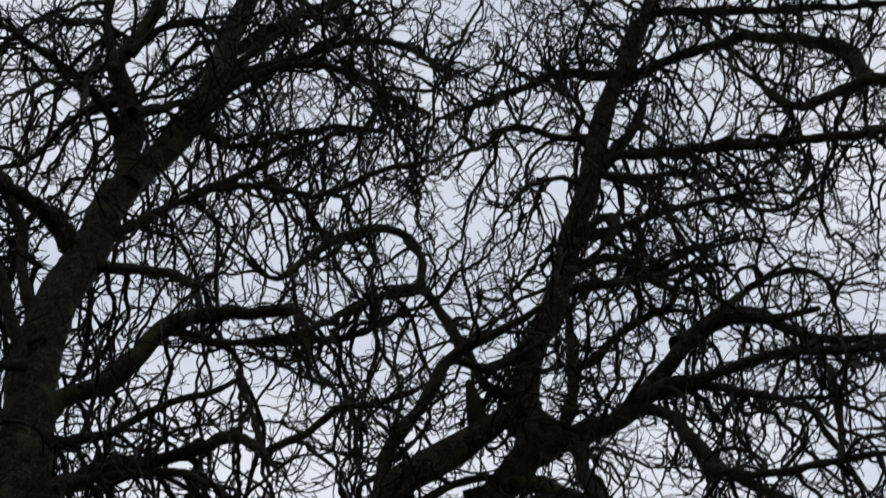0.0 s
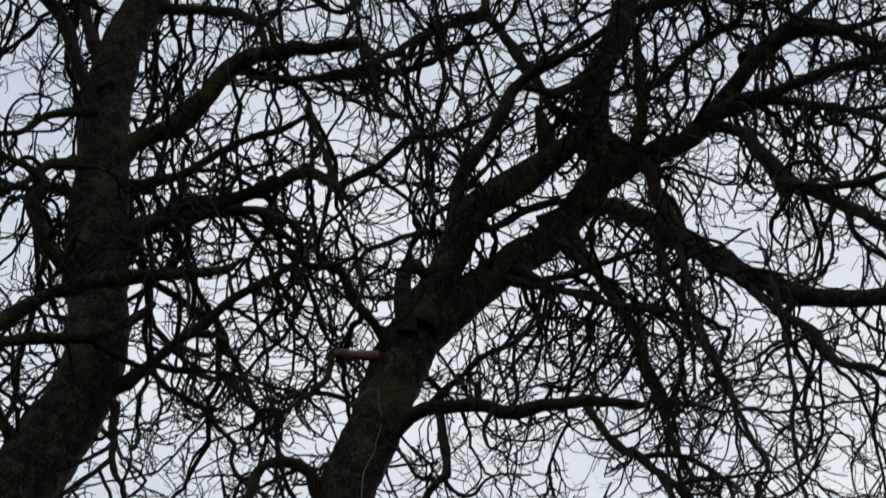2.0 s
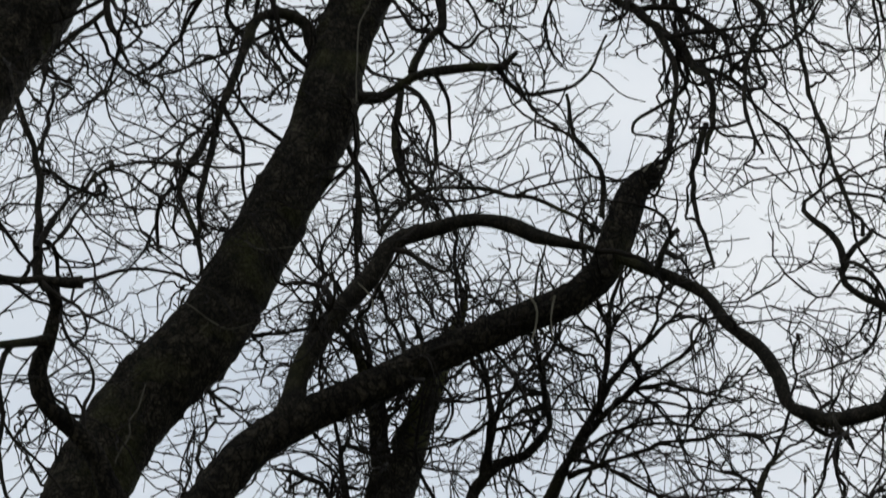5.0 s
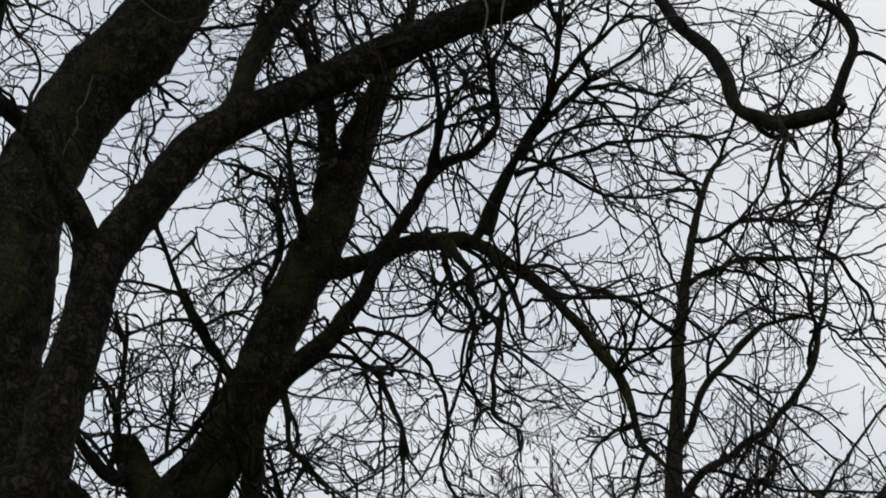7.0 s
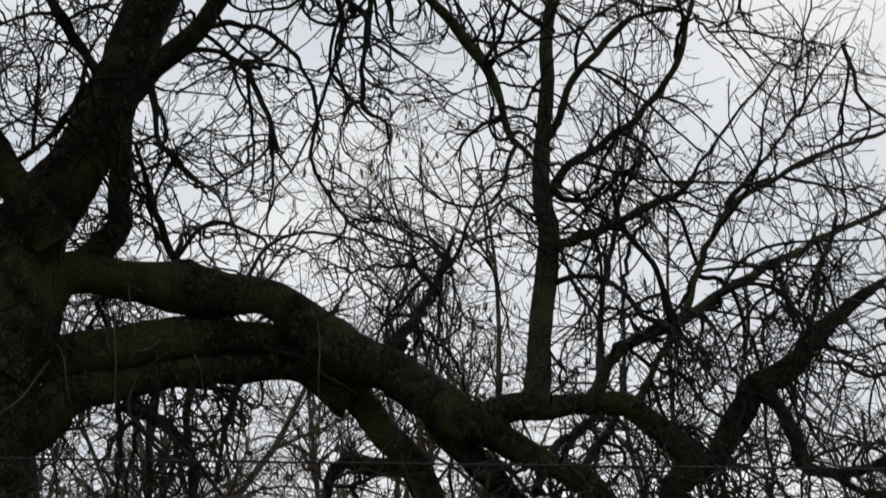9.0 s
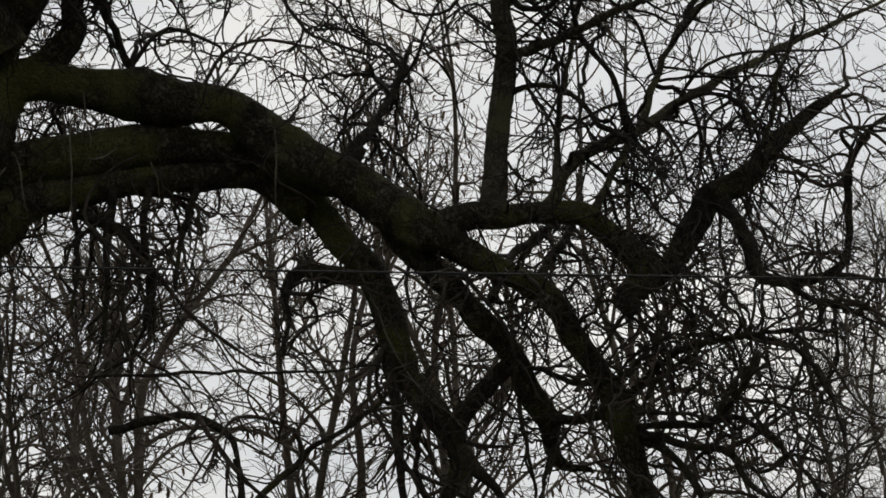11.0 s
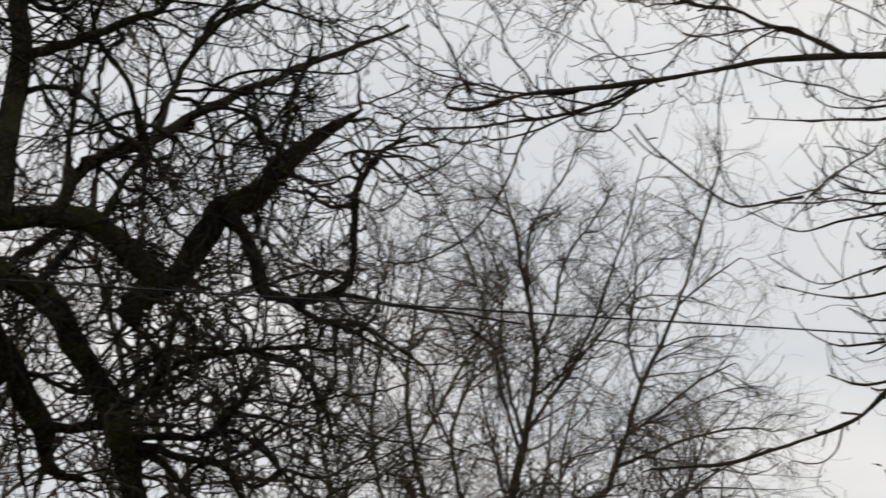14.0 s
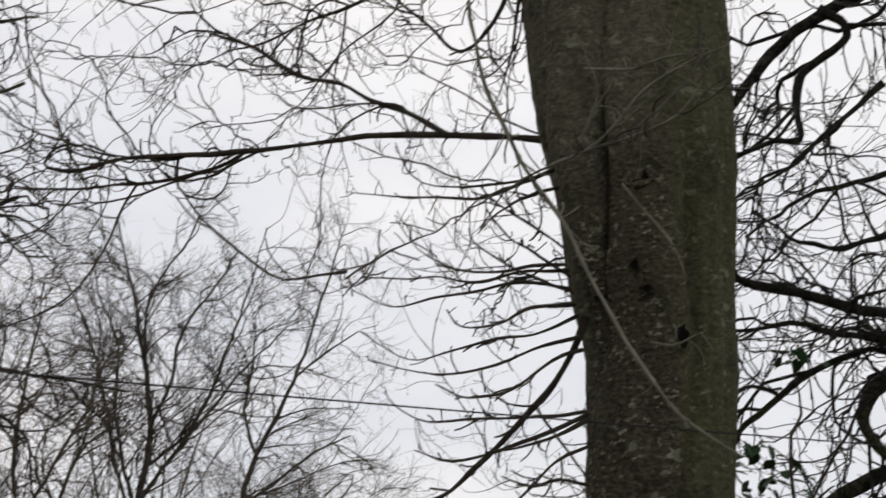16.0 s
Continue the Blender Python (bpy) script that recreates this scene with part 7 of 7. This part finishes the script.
fan_tree(BIRCH, HAZE_BIRCH_TWIG, 31, 0.85, [(6.41, 31.36, 3.48, 0.086), (6.47, 31.35, 3.91, 0.074), (6.62, 31.32, 4.64, 0.062), (6.77, 31.28, 5.37, 0.052), (6.83, 31.27, 6.10, 0.047), (6.76, 31.29, 6.84, 0.041), (6.64, 31.31, 7.49, 0.035), (6.56, 31.33, 8.06, 0.029), (6.40, 31.36, 8.72, 0.019), (6.27, 31.39, 9.39, 0.013)], [(6.75, 31.03, 5.88, 0.031), (7.09, 30.96, 6.70, 0.028), (7.23, 30.93, 7.44, 0.025), (7.64, 30.83, 8.08, 0.018), (8.10, 30.72, 8.83, 0.012)], [(6.78, 31.54, 7.07, 0.029), (6.79, 31.54, 7.91, 0.025), (7.04, 31.48, 8.53, 0.019), (7.46, 31.39, 9.15, 0.016), (7.60, 31.35, 9.58, 0.010)], [(6.63, 31.06, 4.80, 0.040), (7.21, 30.93, 5.65, 0.031), (7.66, 30.83, 6.42, 0.028), (7.98, 30.74, 7.33, 0.022), (8.26, 30.67, 8.17, 0.016), (8.55, 30.59, 9.20, 0.010)], [(6.64, 31.57, 4.48, 0.037), (6.35, 31.63, 5.40, 0.031), (6.18, 31.66, 6.42, 0.028), (5.89, 31.71, 7.54, 0.022), (5.57, 31.77, 8.30, 0.016), (5.25, 31.82, 8.87, 0.010)], [(6.57, 31.07, 4.62, 0.037), (6.34, 31.12, 5.52, 0.031), (6.24, 31.14, 6.34, 0.028), (6.25, 31.14, 7.26, 0.022), (5.94, 31.19, 8.10, 0.016), (5.81, 31.22, 8.85, 0.010)], [(6.83, 31.53, 5.40, 0.031), (7.59, 31.36, 6.03, 0.025), (8.23, 31.20, 6.86, 0.019), (9.01, 30.99, 7.69, 0.010)])
fan_tree(BIRCH, HAZE_BIRCH_TWIG, 32, 0.8, [(7.48, 30.10, 3.40, 0.066), (7.66, 30.05, 3.82, 0.056), (7.92, 29.99, 4.53, 0.048), (8.20, 29.91, 5.40, 0.039), (8.59, 29.80, 6.19, 0.033), (8.91, 29.71, 6.99, 0.024), (9.19, 29.63, 7.89, 0.018), (9.51, 29.53, 8.98, 0.010)], [(8.13, 29.67, 5.37, 0.027), (7.97, 29.71, 6.08, 0.024), (8.07, 29.69, 6.79, 0.018), (8.13, 29.67, 7.60, 0.009)], [(7.90, 30.25, 4.55, 0.030), (8.55, 30.08, 5.03, 0.024), (9.16, 29.90, 5.50, 0.018), (9.67, 29.74, 5.76, 0.009)], [(7.69, 29.79, 4.12, 0.030), (8.66, 29.53, 4.49, 0.024), (9.32, 29.33, 4.65, 0.018), (10.02, 29.10, 4.68, 0.009)], [(8.84, 29.99, 6.68, 0.021), (9.37, 29.84, 7.12, 0.015), (9.80, 29.70, 7.42, 0.009)])
fan_tree(BUSHY, GLARE_THICKET_TWIG, 33, 0.65, [(4.43, 27.65, 3.26, 0.040), (4.39, 27.65, 3.63, 0.038), (4.23, 27.68, 4.43, 0.033), (4.19, 27.68, 5.07, 0.030), (4.28, 27.67, 5.87, 0.024), (4.46, 27.64, 6.93, 0.016), (4.54, 27.63, 7.58, 0.008)], [(4.27, 27.42, 4.10, 0.027), (4.77, 27.34, 5.04, 0.022), (5.16, 27.27, 5.83, 0.016), (5.25, 27.25, 6.80, 0.011), (5.01, 27.30, 7.53, 0.008)], [(4.26, 27.93, 5.10, 0.022), (3.91, 27.98, 5.91, 0.016), (3.98, 27.97, 6.89, 0.008)])
fan_tree(BUSHY, GLARE_THICKET_TWIG, 34, 0.65, [(3.71, 26.74, 3.20, 0.037), (3.67, 26.75, 3.56, 0.034), (3.58, 26.76, 4.49, 0.029), (3.70, 26.74, 5.49, 0.024), (3.89, 26.72, 6.50, 0.013), (3.85, 26.72, 7.13, 0.008)], [(3.60, 26.50, 4.16, 0.023), (3.26, 26.55, 4.92, 0.018), (3.33, 26.54, 5.99, 0.013), (3.40, 26.53, 6.69, 0.008)])
fan_tree(BUSHY, GLARE_THICKET_TWIG, 35, 0.65, [(3.10, 27.32, 3.24, 0.037), (3.06, 27.32, 3.60, 0.035), (2.89, 27.34, 4.70, 0.029), (2.79, 27.35, 5.63, 0.024), (2.64, 27.37, 6.74, 0.014)], [(2.96, 27.08, 4.21, 0.024), (3.32, 27.04, 4.98, 0.018), (3.35, 27.04, 6.07, 0.008)])
fan_tree(BUSHY, GLARE_THICKET_TWIG, 36, 0.65, [(5.10, 28.55, 3.31, 0.036), (5.06, 28.56, 3.70, 0.033), (4.98, 28.57, 4.53, 0.031), (5.31, 28.51, 5.44, 0.022), (5.47, 28.48, 6.35, 0.014)], [(4.98, 28.32, 4.18, 0.022), (4.70, 28.37, 4.91, 0.017), (4.78, 28.35, 5.82, 0.008)])
fan_tree(BUSHY, GLARE_THICKET_TWIG, 37, 0.7, [(7.87, 26.89, 2.98, 0.033), (7.91, 26.88, 3.45, 0.030), (8.11, 26.82, 3.91, 0.022), (8.28, 26.77, 4.38, 0.016), (8.59, 26.68, 4.69, 0.008)], [(7.84, 26.64, 3.43, 0.021), (7.52, 26.73, 3.90, 0.016), (7.60, 26.71, 4.37, 0.008)], [(8.02, 27.11, 3.54, 0.022), (8.64, 26.92, 3.93, 0.016), (9.10, 26.77, 4.15, 0.008)])
fan_tree(BUSHY, GLARE_THICKET_TWIG, 38, 0.8, [(-4.90, 20.93, 3.83, 0.054), (-4.73, 20.97, 4.56, 0.048), (-4.38, 21.05, 5.11, 0.044), (-3.97, 21.13, 5.67, 0.036), (-3.68, 21.18, 6.22, 0.027), (-3.55, 21.21, 6.61, 0.019), (-3.42, 21.23, 7.06, 0.011)], [(-4.33, 20.80, 5.07, 0.027), (-4.45, 20.78, 5.62, 0.021), (-4.70, 20.72, 6.11, 0.015), (-4.76, 20.71, 6.61, 0.008)], [(-4.01, 21.38, 5.71, 0.026), (-3.46, 21.47, 5.97, 0.019), (-2.97, 21.55, 6.22, 0.013), (-2.65, 21.59, 6.54, 0.006)])
slender_tree(2.2, 26.5, 5.3, 2, (0.0, 0.0), 18, BUSHY, GLARE_THICKET_TWIG, 0.8, 26, 40)
slender_tree(3.7, 29.0, 5.4, 2, (0.2, 0.0), 14, BUSHY, GLARE_THICKET_TWIG, 0.9, 24)
slender_tree(4.9, 28.0, 5.0, 2, (0.0, 0.0), 24, BUSHY, GLARE_THICKET_TWIG, 0.8, 22)
slender_tree(5.7, 27.2, 6.2, 4, (0.2, 0.0), 41, BUSHY, GLARE_THICKET_TWIG, 0.7, 22)
slender_tree(7.4, 27.0, 5.2, 4, (0.2, 0.0), 43, BUSHY, GLARE_THICKET_TWIG, 0.7, 22)
slender_tree(9.0, 29.5, 4.9, 3, (0.0, 0.0), 26, BUSHY, GLARE_THICKET_TWIG, 0.8, 22)
slender_tree(6.2, 28.5, 4.6, 3, (0.0, 0.0), 27, BUSHY, GLARE_THICKET_TWIG, 0.8, 22)
slender_tree(0.4, 26.0, 10.0, 3, (0.0, 0.0), 15, BUSHY, GLARE_THICKET_TWIG, 0.9, 26, 70)
slender_tree(-1.6, 25.0, 10.6, 3, (0.0, 0.0), 16, BUSHY, GLARE_THICKET_TWIG, 1.0, 28, 130)
slender_tree(-3.6, 26.0, 10.8, 3, (0.0, 0.0), 17, BUSHY, GLARE_THICKET_TWIG, 1.2, 30, 130)
slender_tree(-5.6, 24.0, 9.8, 3, (0.0, 0.0), 19, BUSHY, GLARE_THICKET_TWIG, 1.1, 30, 130)
slender_tree(-4.9, 17.0, 5.6, 3, (0.0, 0.0), 22, BUSHY, GLARE_THICKET_TWIG, 0.8, 20, 30)
slender_tree(-6.2, 19.0, 6.6, 3, (0.2, 0.0), 23, BUSHY, GLARE_THICKET_TWIG, 0.8, 20, 20)
slender_tree(-7.8, 25.0, 9.6, 2, (0.0, 0.0), 20, BUSHY, GLARE_THICKET_TWIG, 0.8, 22, 20)


# ---- the wire ----
def wire(name, ends, sag, r, label):
    """A cable between two ends that hangs a little in the middle."""
    a, b = (np.array(e) for e in ends)
    t = np.linspace(0, 1, 60)[:, None]
    line = a + (b - a) * t - np.array([0, 0, 4 * sag]) * t * (1 - t)
    v, f = tubes(line[None], np.full((1, 60), r), 8)
    return tagged(new(name, mesh_of(name, v, f, CABLE)), label, "cable")


wire("cable", ((-7.30, 3.56, 2.63), (8.38, 7.94, 2.65)), 0.05, 0.003, "thin weathered grey cable stretched between the trees")


# ---- broken ends ----
def torn_end(limb_ob, tree, tip, way, r, mat, seed, label):
    """A splintered end: uneven slivers of bare wood round the break."""
    rng = np.random.default_rng(seed)
    base = np.array(tip) - np.array([tree.location.x, tree.location.y, 0])
    ahead = unit(np.array(way))
    pieces = []
    for k in range(14):
        out = unit(np.cross(ahead, rng.normal(size=3))) * r * rng.uniform(0.2, 0.85)
        size = r * rng.uniform(0.5, 1.9)
        path = base + out - ahead * r * 0.5 + ahead * (size + r * 0.5) * np.linspace(0, 1, 4)[:, None] + out * 0.25 * np.linspace(0, 1, 4)[:, None] ** 2
        pieces.append(tubes(path[None], (r * rng.uniform(0.16, 0.34) * np.array([1, 0.9, 0.6, 0.12]))[None], 5))
    part("torn_end", mesh_of("torn_end", *joined(pieces), mat), limb_ob, label)


torn_end(tree_c.children[0], tree_c, (-0.80, 11.27, 9.73), (0.08, 0.01, 0.09), 0.085, PALE_TWIG, 1, "splintered pale grey wood")
torn_end(tree_d.children[0], tree_d, (1.94, 15.465, 5.72), (0.18, 0.01, 0.11), 0.030, WOOD, 2, "torn pinkish bare wood")
limb(tree_d, "bare_patch", 0, (1.83, 15.457, 5.645, 0.043), (1.90, 15.462, 5.695, 0.037), (1.97, 15.466, 5.735, 0.024), mat=WOOD, wild=0.1, label="bark stripped to pinkish wood")
limb(tree_b, "bare_patch", 0, (-3.03, 11.96, 13.31, 0.041), (-3.20, 11.85, 13.25, 0.043), (-3.31, 11.74, 13.19, 0.031), mat=WOOD, label="bark stripped to pinkish wood")


# ---- pale hanging shoots over the heavy limbs ----
limb(tree_d, "pale_shoot", 0, (-3.80, 13.89, 5.31, 0.006), (-3.78, 13.93, 4.94, 0.006), (-3.78, 13.96, 4.65, 0.006), (-3.86, 13.98, 4.49, 0.005), mat=DULL_SHOOT)
limb(tree_d, "pale_shoot", 0, (-3.69, 13.92, 5.57, 0.006), (-3.69, 13.97, 5.33, 0.005), (-3.68, 14.03, 5.17, 0.005), mat=DULL_SHOOT)
limb(tree_d, "pale_shoot", 0, (-4.13, 13.69, 5.06, 0.006), (-4.10, 13.75, 4.87, 0.006), (-4.07, 13.81, 4.64, 0.004), mat=DULL_SHOOT)
limb(tree_d, "pale_shoot", 0, (-2.32, 14.11, 5.26, 0.006), (-2.31, 14.16, 4.97, 0.006), (-2.33, 14.21, 4.71, 0.004), mat=DULL_SHOOT)
limb(tree_d, "pale_shoot", 0, (-3.21, 14.04, 5.04, 0.006), (-3.20, 14.09, 4.93, 0.006), (-3.18, 14.15, 4.79, 0.005), mat=DULL_SHOOT)
limb(tree_d, "pale_shoot", 0, (-4.48, 13.47, 4.52, 0.006), (-4.33, 13.57, 4.71, 0.006), (-4.19, 13.67, 4.94, 0.004), mat=DULL_SHOOT)
limb(tree_d, "pale_shoot", 0, (-3.65, 13.93, 5.06, 0.006), (-3.57, 14.00, 5.08, 0.006), (-3.48, 14.08, 5.17, 0.005), mat=DULL_SHOOT)
limb(tree_d, "pale_shoot", 0, (-3.77, 13.79, 4.45, 0.006), (-3.87, 13.79, 4.47, 0.007), (-3.92, 13.80, 4.52, 0.004), (-3.81, 13.86, 4.57, 0.004), (-3.76, 13.90, 4.72, 0.004), mat=DULL_SHOOT)
limb(tree_c, "pale_shoot", 0, (-1.72, 10.86, 8.65, 0.005), (-1.60, 10.92, 8.61, 0.008), (-1.57, 10.95, 8.43, 0.008), (-1.61, 10.98, 8.28, 0.005), mat=PALE_TWIG)
limb(tree_c, "pale_shoot", 0, (-1.45, 10.90, 8.60, 0.007), (-1.47, 10.95, 8.46, 0.005), (-1.46, 11.00, 8.32, 0.004), mat=PALE_TWIG)
limb(tree_b, "pale_shoot", 0, (-3.72, 11.30, 9.57, 0.006), (-3.60, 11.40, 9.55, 0.006), (-3.40, 11.51, 9.62, 0.004), mat=DULL_SHOOT)
limb(tree_c, "pale_shoot", 0, (-2.72, 10.76, 8.76, 0.005), (-2.66, 10.83, 8.68, 0.007), (-2.63, 10.89, 8.54, 0.004), mat=PALE_TWIG)
limb(tree_b, "pale_shoot", 0, (-4.43, 11.15, 7.78, 0.005), (-4.37, 11.23, 8.08, 0.006), (-4.33, 11.30, 8.46, 0.004), mat=DULL_SHOOT)
limb(tree_b, "pale_shoot", 0, (-4.18, 11.35, 9.17, 0.006), (-3.96, 11.47, 9.03, 0.006), (-3.82, 11.55, 9.00, 0.004), (-3.64, 11.64, 9.09, 0.003), mat=DULL_SHOOT)
limb(tree_b, "pale_shoot", 0, (-3.13, 11.48, 12.34, 0.007), (-2.93, 11.59, 12.59, 0.007), (-2.89, 11.65, 12.33, 0.005), mat=DULL_SHOOT)
limb(tree_b, "pale_shoot", 0, (-2.97, 11.52, 10.86, 0.006), (-2.99, 11.57, 11.62, 0.006), (-2.88, 11.65, 12.26, 0.005), mat=DULL_SHOOT)
limb(tree_d, "pale_shoot", 0, (-1.69, 14.70, 4.09, 0.008), (-1.53, 14.75, 3.71, 0.008), (-1.32, 14.81, 3.38, 0.006), (-1.03, 14.86, 3.11, 0.005), mat=DULL_SHOOT)
limb(tree_d, "pale_shoot", 0, (-3.29, 14.32, 3.84, 0.006), (-3.05, 14.41, 3.60, 0.008), (-2.86, 14.49, 3.36, 0.008), (-2.70, 14.55, 3.12, 0.005), mat=DULL_SHOOT)
limb(tree_d, "pale_shoot", 0, (-3.28, 14.33, 3.51, 0.006), (-2.89, 14.44, 3.36, 0.006), (-2.29, 14.59, 3.16, 0.006), (-1.97, 14.67, 3.04, 0.005), mat=DULL_SHOOT)


# ---- knots on the stout trunk ----
def knot(tree, z, degrees, wide, tall, seed):
    """A healed branch scar on the face of the trunk: a lumpy lip round a rough, shallow patch, dark with stain and the
    painted shade of a hollow.
    """
    rng = np.random.default_rng(seed)
    r = np.interp(z, (2.06, 2.45, 2.88, 3.12, 3.37, 3.62, 3.87, 4.12), (0.327, 0.316, 0.322, 0.328, 0.357, 0.374, 0.396, 0.424))
    out = np.array([np.cos(radians(degrees)), np.sin(radians(degrees)), 0.0])
    base = np.array([0.03, -0.01, z]) + out * (r + 0.004)
    side, up = np.cross([0, 0, 1.0], out), np.array([0, 0, 1.0])
    turn = np.linspace(0, 2 * np.pi, 21)
    shape = 1 + 0.16 * rng.normal(size=21)
    shape[-1] = shape[0]
    ring = base + (wide * np.cos(turn) * shape)[:, None] * side + (tall * np.sin(turn) * shape)[:, None] * up
    lip = tubes(ring[None], min(wide, tall) * 0.34 * rng.uniform(0.6, 1.2, (1, 21)), 8, 0.06, rng)
    part("knot", mesh_of("knot", *lip, GREY_BARK), tree, "lumpy healed branch scar")
    rows = []
    for k in np.linspace(1, 0.02, 6):
        rows.append(base - out * 0.010 * (1 - k) + out * 0.010 + (ring[:-1] - base) * k + rng.normal(size=(20, 3)) * 0.002)
    verts = np.concatenate(rows)
    i, j = np.meshgrid(np.arange(5), np.arange(20), indexing="ij")
    faces = np.stack([i * 20 + j, i * 20 + (j + 1) % 20, (i + 1) * 20 + (j + 1) % 20, (i + 1) * 20 + j], -1).reshape(-1, 4)
    part("hollow", mesh_of("hollow", verts, faces, KNOT_SHADE_BARK), tree, "rough stained scar patch, its hollow's shade painted dark")


knot(tree_g, 3.74, -124, 0.066, 0.046, 0)
knot(tree_g, 3.07, -95, 0.024, 0.050, 1)
knot(tree_g, 3.37, -126, 0.020, 0.022, 2)
knot(tree_g, 3.27, -119, 0.024, 0.016, 3)
knot(tree_g, 2.35, -104, 0.050, 0.034, 4)


# ---- evergreen sprigs beside the stout trunk ----
def leaf_mesh():
    bm = bmesh.new()
    rows = [(0.0, 0.004), (0.25, 0.42), (0.55, 0.5), (0.8, 0.3), (1.0, 0.004)]
    grid = [[bm.verts.new((x, w * s * 0.5, 0.12 * abs(s) * w - 0.12 * x * x)) for s in (-1, 0, 1)] for x, w in rows]
    for a, b in zip(grid, grid[1:]):
        for k in (0, 1):
            bm.faces.new((a[k], b[k], b[k + 1], a[k + 1]))
    me = bpy.data.meshes.new("leaf")
    bm.to_mesh(me)
    bm.free()
    me.materials.append(LEAF)
    for p in me.polygons:
        p.use_smooth = True
    return me


def sprig(bush, stem, spots, spread, size, seed):
    """A stem from the ground with clusters of leaves round the given spots."""
    rng = np.random.default_rng(seed)
    base = np.array([bush.location.x, bush.location.y, 0])
    line = spline(stem, 0.08)
    line[:, :3] -= base
    v, f = tubes(line[None, :, :3], line[None, :, 3], 7, 0.02, rng)
    ob = part("stem", mesh_of("stem", v, f, G_TWIG), bush)
    for spot, count in spots:
        for k in range(count):
            p = np.array(spot) - base + rng.normal(size=3) * spread * np.array([1, 0.6, 0.6])
            leaf = part("leaf", LEAF_MESH, ob)
            leaf.location = p
            leaf.rotation_euler = (rng.uniform(-0.9, 0.9), rng.uniform(-0.5, 1.0), rng.uniform(0, 6.3))
            leaf.scale = (size * rng.uniform(0.7, 1.3),) * 3


LEAF_MESH = leaf_mesh()
bush = tagged(new("evergreen_bush"), "sparse evergreen bush with dark glossy leaves", "bush")
bush.location = (4.67, 7.46, 0)
sprig(bush, [(4.67, 7.46, -0.05, 0.016), (4.72, 7.46, 1.2, 0.013), (4.57, 7.46, 2.56, 0.009), (4.63, 7.45, 2.81, 0.006), (4.59, 7.45, 3.06, 0.003)], [((4.59, 7.45, 3.06), 12), ((4.46, 7.52, 2.65), 14), ((4.57, 7.46, 2.56), 22), ((4.43, 7.54, 2.51), 12)], 0.055, 0.075, 1)
sprig(bush, [(4.62, 7.46, -0.05, 0.014), (4.02, 7.12, 0.9, 0.012), (3.22, 6.71, 2.12, 0.008), (3.05, 6.78, 2.13, 0.006), (2.91, 6.84, 2.17, 0.003)], [((2.91, 6.84, 2.17), 12), ((3.05, 6.78, 2.13), 9), ((3.22, 6.71, 2.12), 9)], 0.045, 0.055, 2)
